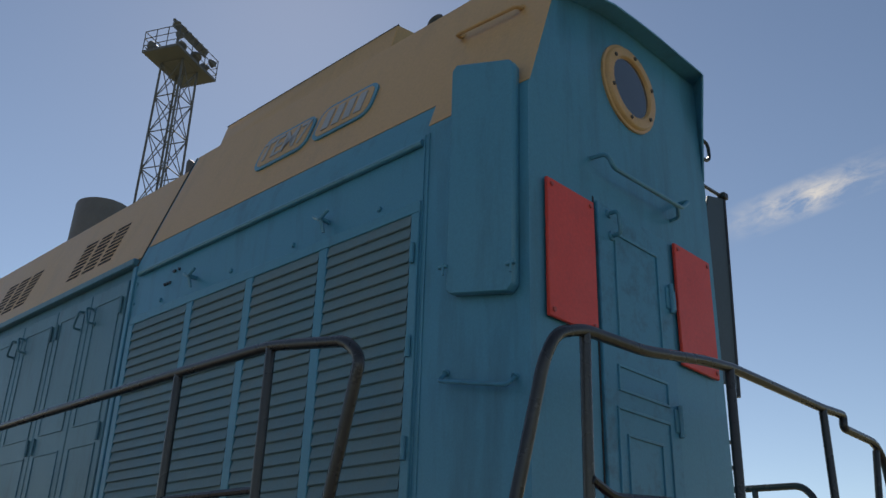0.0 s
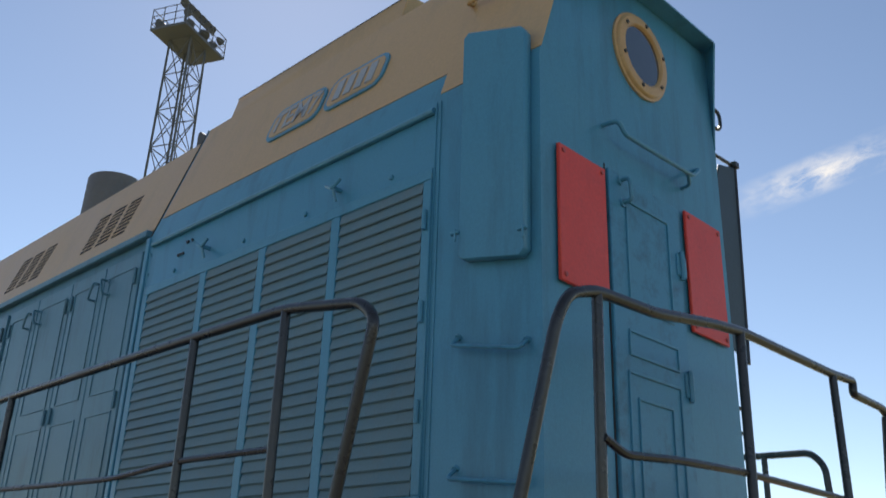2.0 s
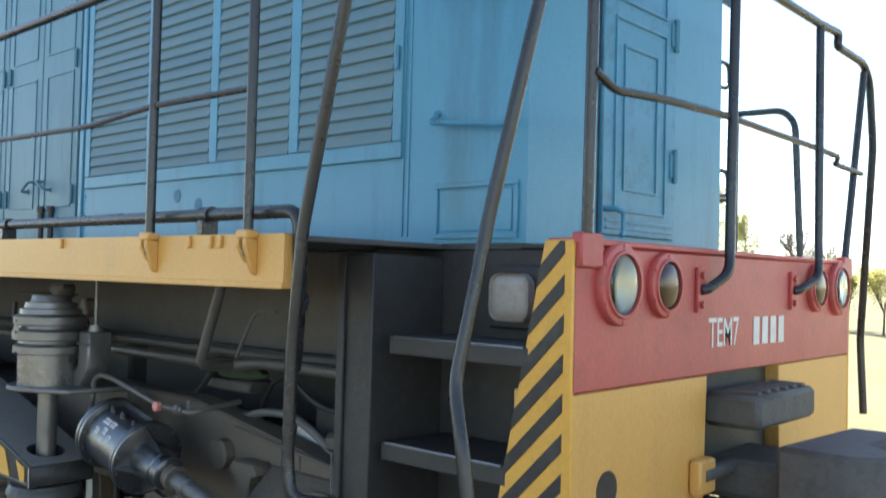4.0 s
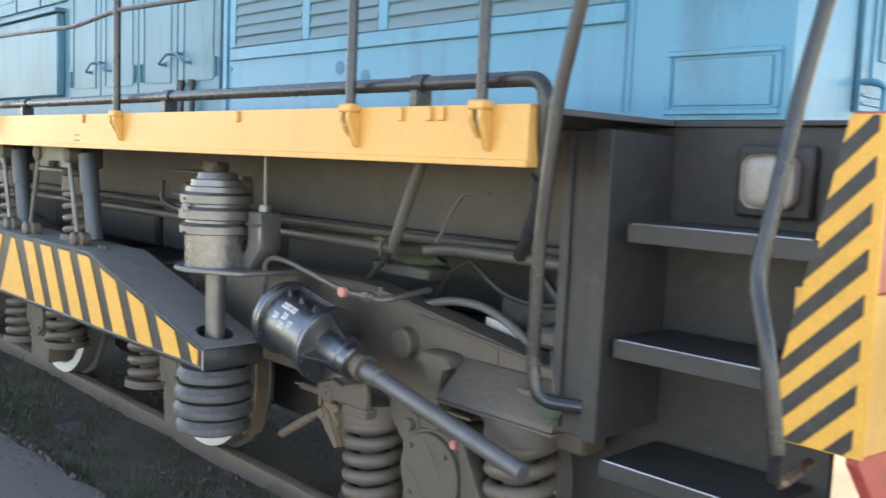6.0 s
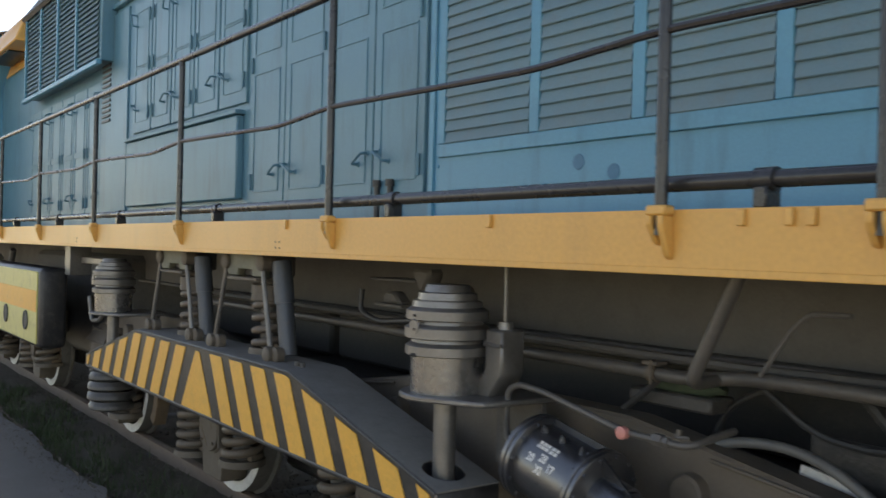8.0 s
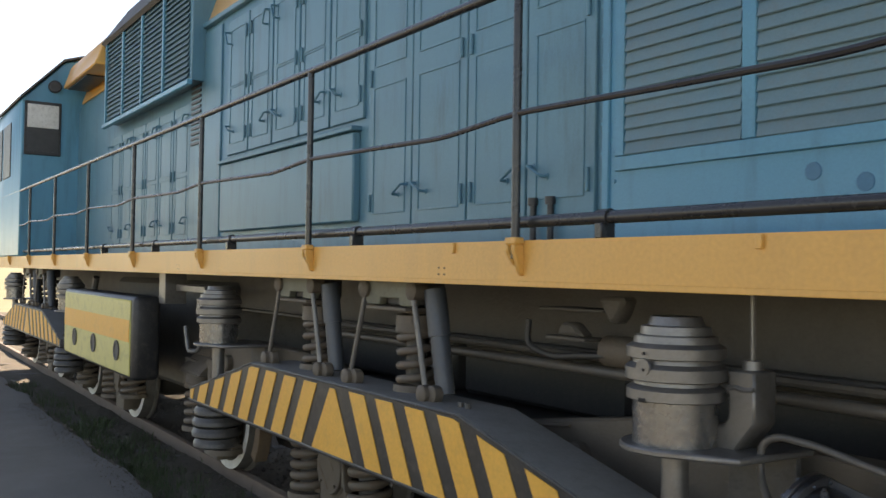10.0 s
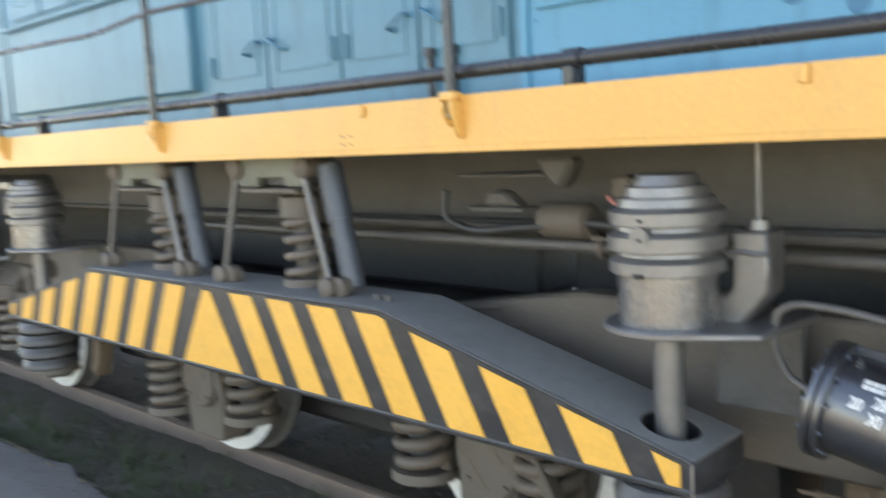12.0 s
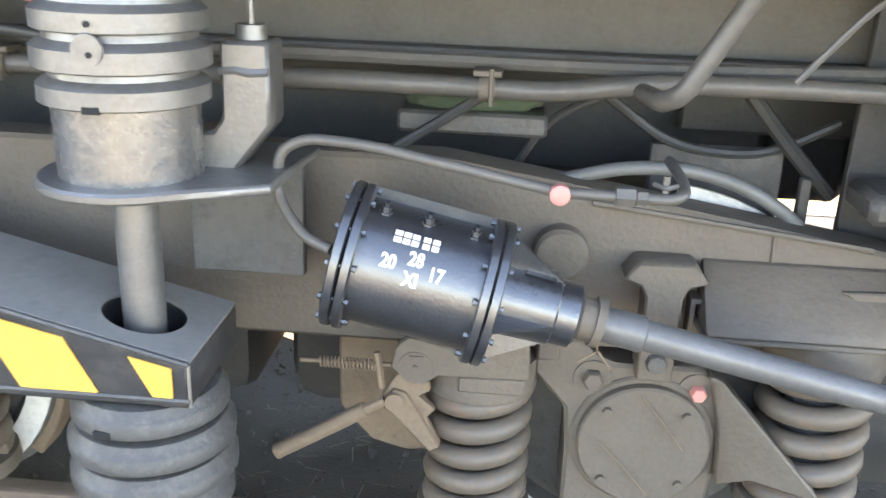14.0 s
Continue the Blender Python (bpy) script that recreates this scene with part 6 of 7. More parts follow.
# middle fittings between beam and walkway
bm = B()
box(bm, -3.21, -2.78, 0.5, 0.66, 1.672, 1.686, 0.005)
box(bm, -3.14, -2.87, 0.48, 0.6, 1.538, 1.556, 0.005)
prism(bm, [(-3.09, 1.558), (-3.05, 1.62), (-2.98, 1.62), (-2.9, 1.558)], "y", 0.5, 0.58, 0.014)
prism(bm, [(-2.8, 1.745), (-2.63, 1.745), (-2.65, 1.69), (-2.685, 1.635), (-2.715, 1.625), (-2.77, 1.69)], "y", 0.48, 0.58, 0.018)
pieces("bracket_shelf", bm, girder_grey, loco)
bm = B()
lathe(bm, (-2.86, 0.6, 1.5), (1, 0, 0), [(0, 0), (0, 0.05), (0.02, 0.07), (0.22, 0.07), (0.24, 0.05), (0.24, 0)], 20)
part("air_drum", bm, dusty, loco, "small dusty brown air drum")
bm = B()
tube(bm, [(-3.28, 0.5, 1.62), (-3.3, 0.5, 1.5), (-3.15, 0.52, 1.45), (-2.95, 0.54, 1.47), (-2.6, 0.56, 1.5), (-2.36, 0.6, 1.46)], 0.016, 0.08, 10)
part("air_hose", bm, rubber, loco, "black rubber hose over the truck frame")
bm = B()
lathe(bm, (-2.44, 0.58, 1.62), (-0.2, -1, 0), [(0, 0), (0, 0.055), (0.05, 0.055), (0.06, 0.045), (0.06, 0)], 22)
gauge = part("end_cap", bm, dusty, loco, "dusty round end cap with a red rim")
bm = B()
tube(bm, [(-2.45 + 0.05 * math.sin(radians(a)), 0.52 + 0.012 * math.sin(radians(a)), 1.62 - 0.05 * math.cos(radians(a))) for a in range(-70, 71, 14)], 0.007, seg=6)
part("red_rim", bm, cap_pink, gauge, "red painted lower rim")
# battery box with its yellow board
bm = B()
box(bm, -11.7, -8.5, 0.0, 0.26, 0.76, 1.56, 0.05, 3)
tank = part("equipment_box", bm, black_paint, loco, "dark box with yellow band and three round caps")
bm = B()
box(bm, -11.62, -8.58, -0.012, 0.003, 0.8, 1.52, 0.01)
field = part("front_board", bm, paint("olive_cream", (0.5, 0.46, 0.15), (0.58, 0.53, 0.24), rough=0.45, coarse=2, bump=0.1, dirt=(0.16, 0.15, 0.09), dirt_amount=0.6), tank, "pale olive front board")
bm = B()
box(bm, -11.6, -8.6, -0.017, -0.012, 1.12, 1.33)
part("yellow_band", bm, sign_yellow, field)
for x in (-11.0, -10.05, -9.05):
    bm = B()
    lathe(bm, (x, -0.012, 1.01), (0, -1, 0), [(0, 0.05), (0, 0.1), (0.014, 0.1), (0.014, 0.075), (0.006, 0.07), (0.006, 0)], 20)
    part("round_cap", bm, dark_steel, field)
# clutter between the bogies
bm = B()
box(bm, -8.3, -7.4, 0.3, 0.5, 1.62, 1.68, 0.006)
box(bm, -8.4, -8.2, 0.2, 0.4, 1.5, 1.79, 0.006)
pieces("bracket_shelf", bm, grey_steel, loco)
bm = B()
tube(bm, [(-7.5, 0.4, 1.35), (-7.7, 0.35, 1.1), (-7.95, 0.35, 1.08), (-8.05, 0.35, 1.3)], 0.02, 0.05, 8)
tube(bm, [(-11.4, 0.3, 1.7), (-11.6, 0.3, 1.4), (-11.9, 0.32, 1.3)], 0.04, 0.1, 8)
pieces("brake_pipe", bm, grey_steel, loco)
bm = B()
box(bm, -12.2, -8.2, 0.75, 2.45, 0.55, 1.7, 0.06)
part("fuel_tank", bm, dark_steel, loco, "dark fuel tank between the bogies")
# unseen black boxes added under the frame to block sunlit ground behind
for shift in BOGIES:
    for x0, x1 in ((-2.0, -1.05), (-3.0, -2.1), (-6.5, -5.5), (-7.7, -6.6)):
        bm = B()
        box(bm, x0 + shift, x1 + shift, 1.05, 2.15, 0.2, 0.98, 0.12, 2)
        part("traction_motor", bm, stair_black, loco, "dark traction motor box added between the wheels to block daylight")
    for x0, x1 in ((-3.3, -0.45), (-7.4, -5.2), (-5.1, -3.5)):
        bm = B()
        box(bm, x0 + shift, x1 + shift, 1.4, 1.8, 0.99, 1.45, 0.03)
        part("light_block", bm, stair_black, loco)
    bm = B()
    box(bm, -0.45 + shift, -0.17 + shift, 1.4, 1.8, 0.94, 1.45, 0.03)
    box(bm, -0.78 + shift, -0.17 + shift, 1.2, 1.25, 1.2, 1.46, 0.01)
    part("light_block", bm, stair_black, loco)
    # low filler box, added to stop daylight between the trucks
    bm = B()
    box(bm, -5.35 + shift, -3.15 + shift, 1.1, 2.1, 0.14, 0.98, 0.05)
    part("low_light_block", bm, stair_black, loco)
bm = B()
box(bm, -0.15, -0.1, 0.83, 2.38, 0.98, 1.92, 0.004)
part("headstock", bm, stair_black, loco, "black steel headstock behind the stairs")
# green cloth plug on a thin chain beside the stairs
bm = B()
lathe(bm, (-0.15, 0.35, 0.94), (0.15, 0.1, 1), [(0, 0), (0.005, 0.03), (0.03, 0.042), (0.06, 0.036), (0.085, 0.02), (0.09, 0)], 12)
plug = part("hose_plug", bm, green_cloth, loco, "green cloth plug hanging on a chain")
bm = B()
tube(bm, [(-0.14, 0.36, 1.02), (-0.17, 0.38, 1.1), (-0.2, 0.41, 1.16)], 0.004, seg=5)
part("chain", bm, dark_steel, plug)
# rag and flat box tucked behind the column
bm = B()
bmesh.ops.create_icosphere(bm, subdivisions=3, radius=1.0)
for v in bm.verts:
    v.co = Vector((-1.4 + v.co.x * 0.19, 0.86 + v.co.y * 0.08, 1.33 + v.co.z * 0.05)) + Vector((0, 0, 0.03 * noise.noise(v.co * 3)))
part("cover_sheet", bm, green_cloth, loco, "crumpled green cloth tucked under the girder")

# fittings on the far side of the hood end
# the shield's shade is in its dark colour, not cast on it
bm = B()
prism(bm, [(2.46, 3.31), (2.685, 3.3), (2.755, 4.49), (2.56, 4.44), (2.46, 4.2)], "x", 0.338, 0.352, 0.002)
shield = part("side_shield", bm, shaded_shield_blue, loco, "upright blue wind shield on the far corner, its shade put into the colour")
bm = B()
tube(bm, [(0.345, 2.688, 3.26), (0.345, 2.762, 4.53)], 0.016, seg=8)
part("shield_edge", bm, rail_black, shield, "dark round edge bar")
for z0, y1 in ((4.5, 2.76), (3.9, 2.72), (3.36, 2.69)):
    bm = B()
    tube(bm, [(0.33, 2.40, z0), (0.34, y1, z0 + 0.01)], 0.011, seg=8)
    part("shield_bracket", bm, rail_black, shield)
bm = B()
box(bm, 0.32, 0.37, 2.735, 2.785, 4.49, 4.53, 0.004)
part("shield_clamp", bm, rail_black, shield)
for z in (4.78, 2.98, 2.42):
    handle("grab_handle", (0.36, 2.41, z), (0.36, 2.41, z - 0.13), (0.02, 0.15, 0), 0.011, rail_black, hood, 0.05)

# ---- floodlight tower ----
def lamp_tower(base, height, face):
    """A lattice mast with a railed platform of floodlights."""
    base, turn = Vector(base), Matrix.Rotation(face, 3, "Z")
    tower = thing("lamp_tower", base, "tall lattice floodlight tower with a railed platform", "lamp tower")
    up, wide = height, 0.8

    def at(x, y, z):
        return base + turn @ Vector((x, y, z))

    def half(z):
        return wide * (1.0 - 0.25 * z / up)

    corners = ((-1, -1), (1, -1), (1, 1), (-1, 1))
    for cx, cy in corners:
        bm = B()
        cyl(bm, at(cx * half(0), cy * half(0), 0), at(cx * half(up), cy * half(up), up), 0.055, seg=6)
        part("leg", bm, tower_steel, tower)
    levels = 14
    for i in range(levels):
        z0, z1 = up * i / levels, up * (i + 1) / levels
        for (ax, ay), (bx, by) in zip(corners, corners[1:] + corners[:1]):
            bm = B()
            cyl(bm, at(ax * half(z1), ay * half(z1), z1), at(bx * half(z1), by * half(z1), z1), 0.03, seg=5)
            part("strut", bm, tower_steel, tower)
            bm = B()
            cyl(bm, at(ax * half(z0), ay * half(z0), z0), at(bx * half(z1), by * half(z1), z1), 0.026, seg=5)
            part("brace", bm, tower_steel, tower)
            bm = B()
            cyl(bm, at(bx * half(z0), by * half(z0), z0), at(ax * half(z1), ay * half(z1), z1), 0.026, seg=5)
            part("brace", bm, tower_steel, tower)
    bm = B()
    for k in range(9):
        z = up * (k + 0.5) / 9
        cyl(bm, at(0.1, 0.2, z - up / 18), at(0.1, 0.2, z + up / 18), 0.032, seg=5)
    part("cable_riser", bm, tower_steel, tower)
    w, d = 1.0, 1.58
    bm = B()
    pts = [at(x, y, up) for x, y in ((-w, -d), (w, -d), (w, d), (-w, d))]
    lo, hi = [bm.verts.new(p) for p in pts], [bm.verts.new(p + Vector((0, 0, 0.14))) for p in pts]
    f = [bm.faces.new(lo), bm.faces.new(hi)] + [bm.faces.new((lo[i], lo[(i + 1) % 4], hi[(i + 1) % 4], hi[i])) for i in range(4)]
    bmesh.ops.recalc_face_normals(bm, faces=f)
    deck = part("platform", bm, tower_steel, tower, "steel grating platform")
    for z in (0.4, 0.8, 1.2):
        ring_pts = [at(x, y, up + z) for x, y in ((-w, -d), (w, -d), (w, d), (-w, d), (-w, -d))]
        bm = B()
        tube(bm, ring_pts, 0.024, seg=5)
        part("guard_rail", bm, tower_steel, deck)
    for x in (-w, -w / 3, w / 3, w):
        for y in (-d, d):
            bm = B()
            cyl(bm, at(x, y, up), at(x, y, up + 1.2), 0.024, seg=5)
            part("stanchion", bm, tower_steel, deck)
    for y in (-d / 3, d / 3):
        for x in (-w, w):
            bm = B()
            cyl(bm, at(x, y, up), at(x, y, up + 1.2), 0.024, seg=5)
            part("stanchion", bm, tower_steel, deck)
    for x, y, z, s in ((-0.75, 1.15, 0.85, 0.18), (-0.75, 1.2, 0.35, 0.2), (-0.75, 0.3, 0.5, 0.2), (-0.75, -0.3, 0.42, 0.26), (-0.7, -1.3, 0.5, 0.22), (0.75, -1.2, 0.9, 0.18), (0.7, -0.9, 0.45, 0.24), (0.7, 0.9, 0.45, 0.24), (0.8, 0.0, 0.5, 0.28), (0.8, 1.35, 1.0, 0.18), (0.2, 1.5, 0.5, 0.24)):
        bm = B()
        lathe(bm, at(x, y, up + z), turn @ Vector((0.3 * x, y, -0.4)), [(-0.2, 0), (-0.2, s * 0.5), (0, s), (0.15, s * 1.05), (0.15, 0)], 12)
        part("floodlight", bm, tower_steel, deck, "dark floodlight")
    bm = B()
    for k in range(6):
        lathe(bm, at(0.3, -1.1 + k * 0.46, up + 1.72), turn @ Vector((0.5, 0, -0.6)), [(-0.16, 0), (-0.16, 0.1), (0, 0.21), (0.12, 0.22), (0.12, 0)], 8)
    cyl(bm, at(0.28, -1.3, up + 1.85), at(0.28, 1.4, up + 1.85), 0.08, seg=8)
    cyl(bm, at(0.28, -1.3, up + 1.5), at(0.28, 1.4, up + 1.5), 0.05, seg=8)
    part("lamp_bar", bm, tower_steel, deck, "row of floodlights on a bar")
    for y in (-0.85, 0.95):
        bm = B()
        cyl(bm, at(0.3, y, up), at(0.3, y, up + 1.75), 0.05, seg=6)
        part("bar_post", bm, tower_steel, deck)
    return tower


lamp_tower((-32.36, 15.15, -0.3), 27.2, radians(24))


# ---- trees ----
def tree(place, height, spread, leafy, seed, label, slender=False):
    """A tapered trunk with limbs; leafy: leaves for each twig; slender: one leading stem with short feathery side branches."""
    rnd = random.Random(seed)
    root = thing("tree", place, label, "tree", "trees behind the track")
    base = Vector(place)
    trunk = B()
    tips = []

    def limb(a, b, r0, r1, seg):
        lathe(trunk, a, b - a, [(0, 0), (0, r0), ((b - a).length, r1), ((b - a).length, 0)], seg)

    def grow(a, way, length, r, depth):
        b = a + way * length
        limb(a, b, r, r * 0.66, 6 if depth < 2 else 4)
        if depth >= 1:
            tips.append(b)
            tips.append(a.lerp(b, 0.5))
        if depth == (4 if leafy else 6):
            return
        for _ in range(3 if depth else 4):
            turn = Vector((rnd.uniform(-1, 1), rnd.uniform(-1, 1), rnd.uniform(-0.1, 0.9))) * spread
            grow(a.lerp(b, rnd.uniform(0.55, 1.0)), (way + turn).normalized(), length * rnd.uniform(0.6, 0.8), r * (0.56 if leafy else 0.64), depth + 1)

    if slender:
        stem = [base]
        for i in range(1, 9):
            stem.append(base + Vector((rnd.gauss(0, 0.012) * height, rnd.gauss(0, 0.012) * height, height * i / 8)))
        for i in range(8):
            limb(stem[i], stem[i + 1], height * 0.011 * (1 - i / 8.6), height * 0.011 * (1 - (i + 1) / 8.6), 6)
        for i in range(64):
            f = 0.16 + 0.83 * (i + rnd.random()) / 64
            k = min(int(f * 8), 7)
            a = stem[k].lerp(stem[k + 1], f * 8 - k)
            turn = rnd.uniform(0, 2 * math.pi)
            out = height * spread * (0.4 + 0.6 * rnd.random()) * (1.08 - f) ** 0.75
            b = a + Vector((math.cos(turn) * out, math.sin(turn) * out, out * rnd.uniform(0.5, 1.3)))
            limb(a, b, height * 0.0022, height * 0.0008, 4)
            for _ in range(6):
                c = a.lerp(b, rnd.uniform(0.35, 1.0))
                d = c + Vector((rnd.uniform(-1, 1), rnd.uniform(-1, 1), rnd.uniform(-0.6, 0.8))) * out * 0.4
                limb(c, d, height * 0.001, height * 0.0006, 3)
                tips.append(d)
                tips.append(c.lerp(d, 0.5))
    else:
        grow(base, Vector((0.03, 0.0, 1)), height * (0.3 if leafy else 0.205), height * (0.011 if leafy else 0.0105), 0)
    part("trunk", trunk, bark_mat, root)
    if leafy:
        verts, faces = [], []
        drift = 0.15 if slender else 0.2
        for p in tips:
            for _ in range(leafy):
                c = p + Vector((rnd.gauss(0, drift), rnd.gauss(0, drift), rnd.gauss(-0.05, drift * 1.2))) * height / 6
                u = Vector((rnd.uniform(-1, 1), rnd.uniform(-1, 1), rnd.uniform(-1, 1))).normalized() * 0.042
                v = u.orthogonal().normalized() * 0.03
                k = len(verts)
                verts += [c - u, c + v, c + u, c - v]
                faces.append((k, k + 1, k + 2, k + 3))
        mesh = bpy.data.meshes.new("crown")
        mesh.from_pydata([tuple(p - base) for p in verts], [], faces)
        mesh.materials.append(leaf_mat)
        crown = new("crown", mesh)
        crown.parent = root
        tagged(crown, "thin spring foliage", kind="stuff")


tree((-18.6, 43.2, -0.3), 7.2, 0.36, 9, 3, "slender tree in light green spring leaf", True)
tree((-17.1, 43.8, -0.3), 5.7, 0.3, 8, 5, "slender tree in light green spring leaf", True)
tree((-14.4, 44.5, -0.3), 10.0, 0.75, 0, 8, "bare spreading tree with thin twigs")
tree((-12.6, 42.0, -0.3), 4.1, 0.85, 12, 11, "low yellow-green bushy tree")
tree((-11.0, 41.0, -0.3), 4.1, 0.85, 12, 14, "low yellow-green bushy tree")
tree((-9.2, 40.0, -0.3), 4.8, 0.85, 12, 17, "low yellow-green bushy tree")
tree((-19.8, 45.0, -0.3), 5.0, 0.8, 12, 21, "low yellow-green bushy tree")
tree((-24.0, 47.0, -0.3), 5.5, 0.7, 10, 25, "low yellow-green bushy tree")
tree((-4.5, 40.0, -0.3), 5.2, 0.8, 12, 29, "low yellow-green bushy tree")

# ---- thin cloud far off ----
m = bpy.data.materials.new("thin_cloud")
m.use_nodes = True
n, k = m.node_tree.nodes, m.node_tree.links.new
n.remove(n["Principled BSDF"])
coord = n.new("ShaderNodeTexCoord")
stretch = n.new("ShaderNodeMapping")
stretch.inputs["Scale"].default_value = (4.2, 3.2, 1.0)
k(coord.outputs["Generated"], stretch.inputs["Vector"])
wisp = n.new("ShaderNodeTexNoise")
wisp.inputs["Scale"].default_value, wisp.inputs["Detail"].default_value, wisp.inputs["Roughness"].default_value = 1.4, 9, 0.62
wisp.inputs["Distortion"].default_value = 0.35
k(stretch.outputs[0], wisp.inputs["Vector"])
sep = n.new("ShaderNodeSeparateXYZ")
k(coord.outputs["Generated"], sep.inputs[0])


def bell(socket, centre, width):
    d = n.new("ShaderNodeMath")
    d.operation = "SUBTRACT"
    d.inputs[1].default_value = centre
    k(socket, d.inputs[0])
    a = n.new("ShaderNodeMath")
    a.operation = "ABSOLUTE"
    k(d.outputs[0], a.inputs[0])
    r = n.new("ShaderNodeMapRange")
    r.inputs["From Min"].default_value, r.inputs["From Max"].default_value = 0.0, width
    r.inputs["To Min"].default_value, r.inputs["To Max"].default_value = 1.0, 0.0
    k(a.outputs[0], r.inputs["Value"])
    return r.outputs[0]


soft_edge = n.new("ShaderNodeMath")
soft_edge.operation = "MULTIPLY"
k(bell(sep.outputs["X"], 0.55, 0.48), soft_edge.inputs[0])
k(bell(sep.outputs["Y"], 0.48, 0.36), soft_edge.inputs[1])
thin_out = n.new("ShaderNodeMapRange")
thin_out.inputs["From Min"].default_value, thin_out.inputs["From Max"].default_value = 0.36, 0.62
k(wisp.outputs["Fac"], thin_out.inputs["Value"])
cover_of = n.new("ShaderNodeMath")
cover_of.operation = "MULTIPLY"
k(thin_out.outputs[0], cover_of.inputs[0])
k(soft_edge.outputs[0], cover_of.inputs[1])
glow = n.new("ShaderNodeEmission")
glow.inputs["Color"].default_value, glow.inputs["Strength"].default_value = (1, 0.98, 0.96, 1), 0.66
clear = n.new("ShaderNodeBsdfTransparent")
blend = n.new("ShaderNodeMixShader")
k(cover_of.outputs[0], blend.inputs[0])
k(clear.outputs[0], blend.inputs[1])
k(glow.outputs[0], blend.inputs[2])
k(blend.outputs[0], n["Material Output"].inputs["Surface"])
bm = B()
centre = Vector((-0.312, 0.849, 0.4265)).normalized() * 1400
right = Vector((0.135, 0.0335, 0.0325)).normalized()
above = right.cross(-centre).normalized()
v = [bm.verts.new(p) for p in ((-142, -44, 0), (142, -44, 0), (142, 44, 0), (-142, 44, 0))]
bm.faces.new(v)
cloud_mesh = make(bm, "backdrop", m)
cloud = new("backdrop", cloud_mesh)
away = centre.normalized()
cloud.matrix_world = Matrix.Translation(centre) @ Matrix((right, -above if above.z < 0 else above, away)).transposed().to_4x4()
cloud.visible_shadow = False
tagged(cloud, "thin white wisp of cloud in a blue sky", "cloud", "", "structure")

# ---- sleepers, stones, weeds ----
bm = B()
prism(bm, [(-0.13, -0.24), (0.13, -0.24), (0.1, -0.11), (-0.1, -0.11)], "y", 0.3, 2.9, 0.01)
mesh = make(bm, "sleeper", sleeper_mat)
for i in range(44):
    ob = new("sleeper", mesh)
    ob.location = (-20 + i * 0.6 + random.uniform(-0.03, 0.03), 0, random.uniform(-0.045, -0.02))
    tagged(ob, "worn concrete sleeper half sunk in the bed", "sleeper", "sleepers", "structure")

rnd = random.Random(5)
verts, faces = [], []
octa = ((1, 0, 0), (-1, 0, 0), (0, 1, 0), (0, -1, 0), (0, 0, 1), (0, 0, -1))
tri = ((0, 2, 4), (2, 1, 4), (1, 3, 4), (3, 0, 4), (2, 0, 5), (1, 2, 5), (3, 1, 5), (0, 3, 5))
for _ in range(16000):
    x, y = rnd.uniform(-13, 2.5), rnd.choice((rnd.uniform(-0.12, 0.75), rnd.uniform(-0.35, 0.1), rnd.uniform(0.9, 2.3)))
    s = rnd.choice((rnd.uniform(0.004, 0.014), rnd.uniform(0.004, 0.012), rnd.uniform(0.008, 0.028))) * (0.4 if y < -0.12 else 1)
    rot = Euler((rnd.uniform(0, 6), rnd.uniform(0, 6), rnd.uniform(0, 6))).to_matrix()
    k0 = len(verts)
    base = Vector((x, y, -0.125 if y > -0.1 else -0.018))
    verts += [tuple(base + rot @ Vector((a * s * rnd.uniform(0.6, 1.3), b * s * rnd.uniform(0.6, 1.2), c * s * rnd.uniform(0.5, 1.0)))) for a, b, c in octa]
    faces += [tuple(k0 + i for i in f) for f in tri]
mesh = bpy.data.meshes.new("ballast")
mesh.from_pydata(verts, [], faces)
mesh.materials.append(stone_mat)
tagged(new("ballast", mesh), "loose grey-brown ballast stones on the track bed", "ballast", "", "stuff")

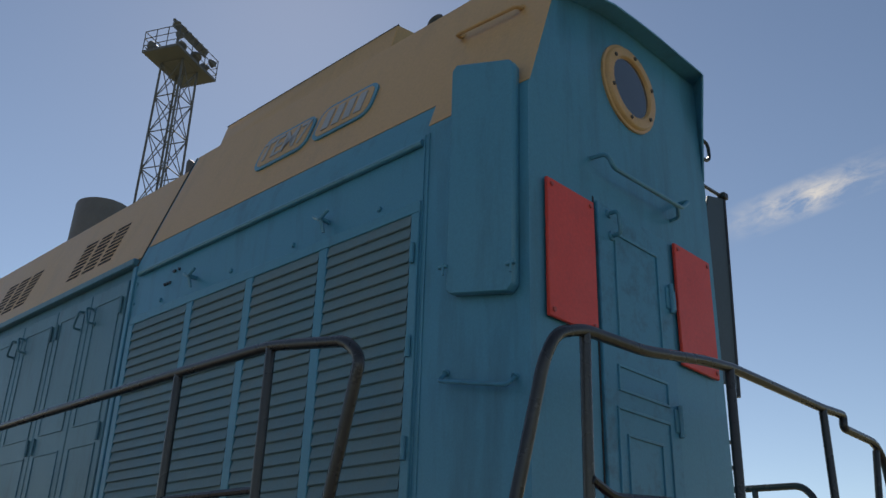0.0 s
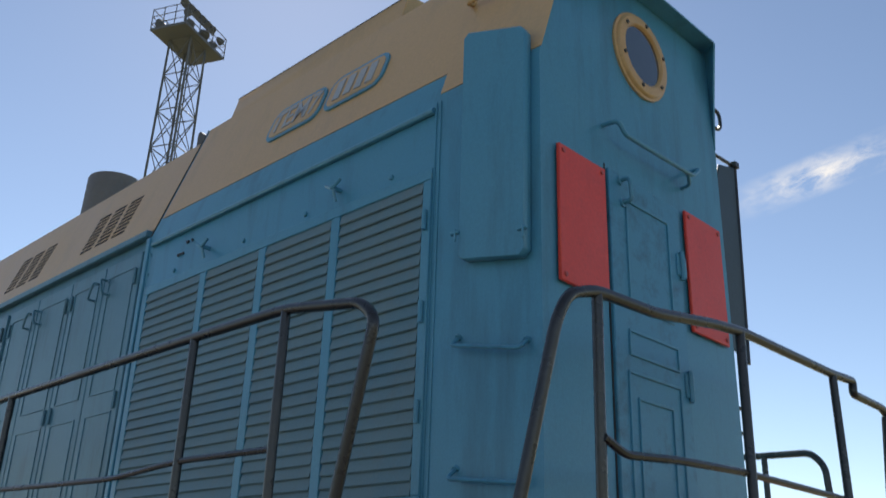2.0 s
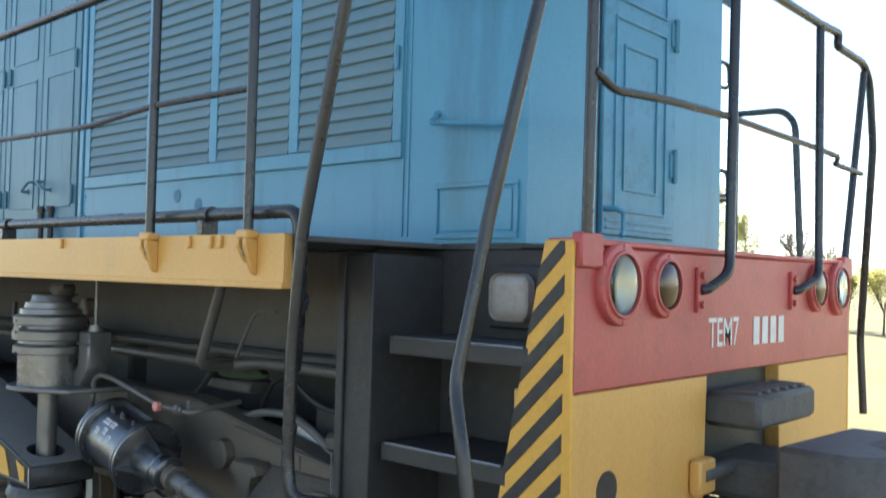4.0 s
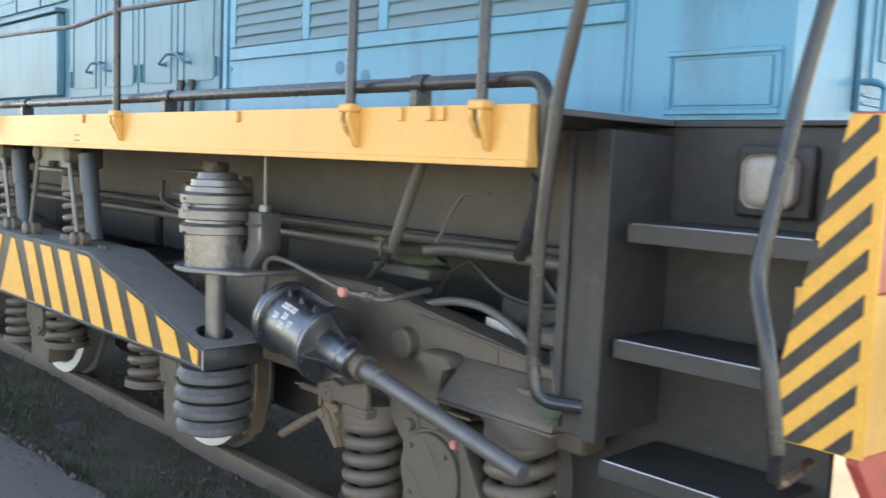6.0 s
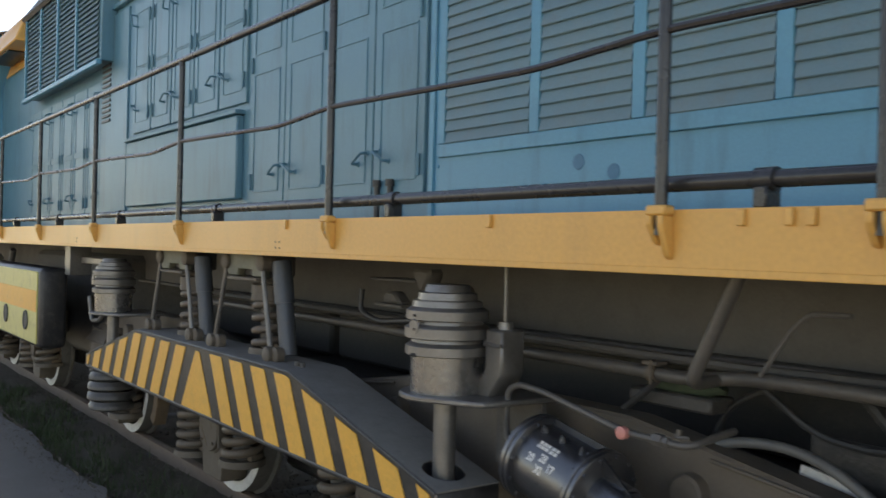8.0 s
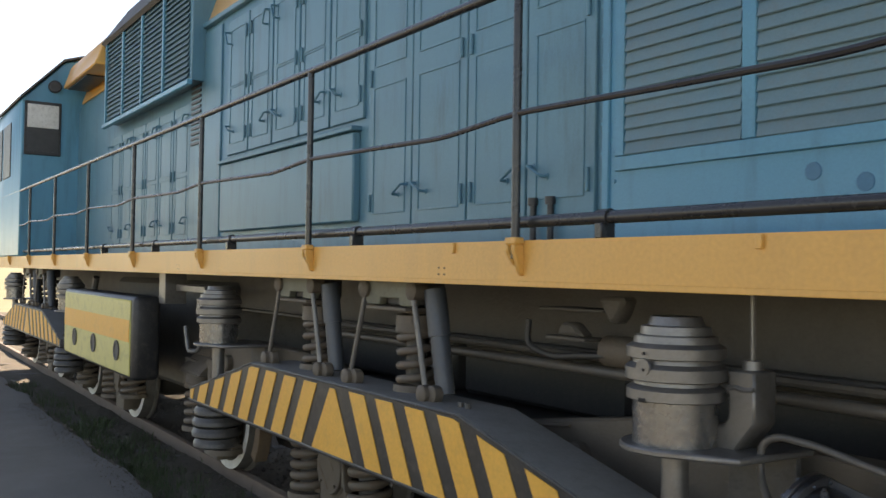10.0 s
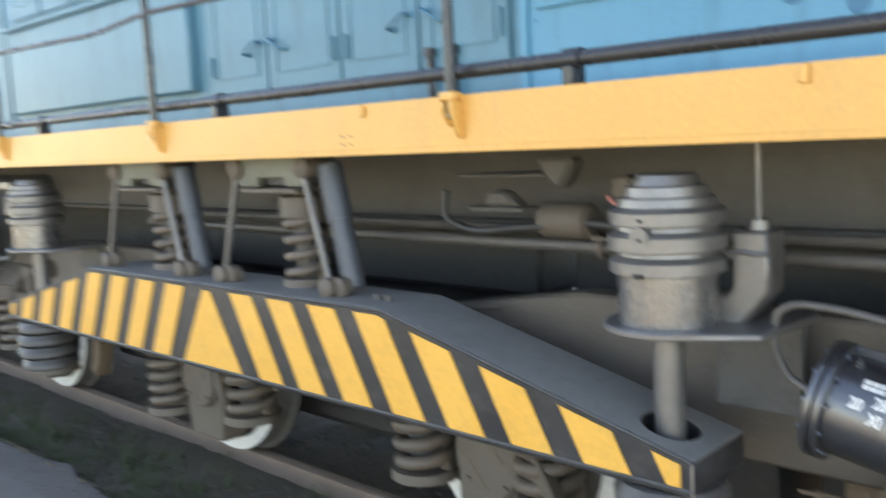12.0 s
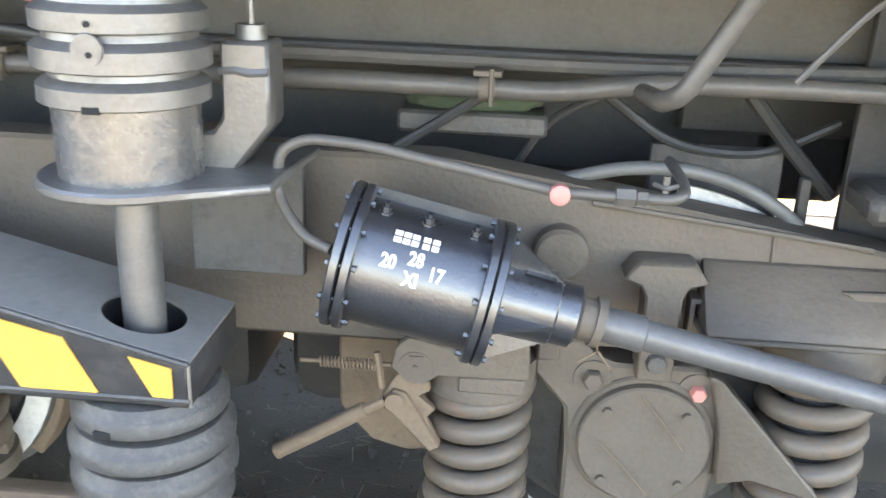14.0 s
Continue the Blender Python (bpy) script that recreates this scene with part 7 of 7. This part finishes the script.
verts, faces = [], []
for _ in range(1500):
    p, a, l = Vector((rnd.uniform(-8, 1.5), rnd.uniform(-0.1, 1.6), -0.1)), rnd.uniform(0, 6.28), rnd.uniform(0.02, 0.09)
    d, side = Vector((math.cos(a), math.sin(a), rnd.uniform(-0.15, 0.15))) * l, Vector((-math.sin(a), math.cos(a), 0)) * rnd.uniform(0.0008, 0.0022)
    k0 = len(verts)
    verts += [tuple(q) for q in (p - side, p + side, p + d + side * 0.6, p + d - side * 0.6)]
    faces.append((k0, k0 + 1, k0 + 2, k0 + 3))
mesh = bpy.data.meshes.new("straw")
mesh.from_pydata(verts, [], faces)
mesh.materials.append(straw_mat)
tagged(new("straw", mesh), "dry straw and twigs strewn over the track bed", "straw", "", "stuff")

verts, faces = [], []
tufts = [(rnd.uniform(-12, 1.5), rnd.choice((rnd.uniform(-0.1, 0.2), rnd.gauss(0.35, 0.2)))) for _ in range(330)]
tufts += [(rnd.uniform(-16, -4.5), rnd.uniform(-0.12, 0.35)) for _ in range(170)]
for tx, ty in tufts:
    for _ in range(rnd.randint(6, 26)):
        p = Vector((tx + rnd.gauss(0, 0.07), ty + rnd.gauss(0, 0.05), -0.14))
        hgt, wd = rnd.uniform(0.03, 0.14), rnd.uniform(0.002, 0.005)
        a = rnd.uniform(0, 6.28)
        d, side = Vector((math.cos(a), math.sin(a), 0)), Vector((-math.sin(a), math.cos(a), 0)) * wd
        mid = p + d * hgt * 0.15 + Vector((0, 0, hgt * 0.6))
        tip = p + d * hgt * rnd.uniform(0.3, 0.9) + Vector((0, 0, hgt))
        k0 = len(verts)
        verts += [tuple(q) for q in (p - side, p + side, mid + side * 0.7, mid - side * 0.7, tip)]
        faces += [(k0, k0 + 1, k0 + 2, k0 + 3), (k0 + 3, k0 + 2, k0 + 4)]
mesh = bpy.data.meshes.new("grass")
mesh.from_pydata(verts, [], faces)
mesh.materials.append(grass_mat)
tagged(new("grass", mesh), "sparse green grass and weeds along the rail", "grass", "", "stuff")
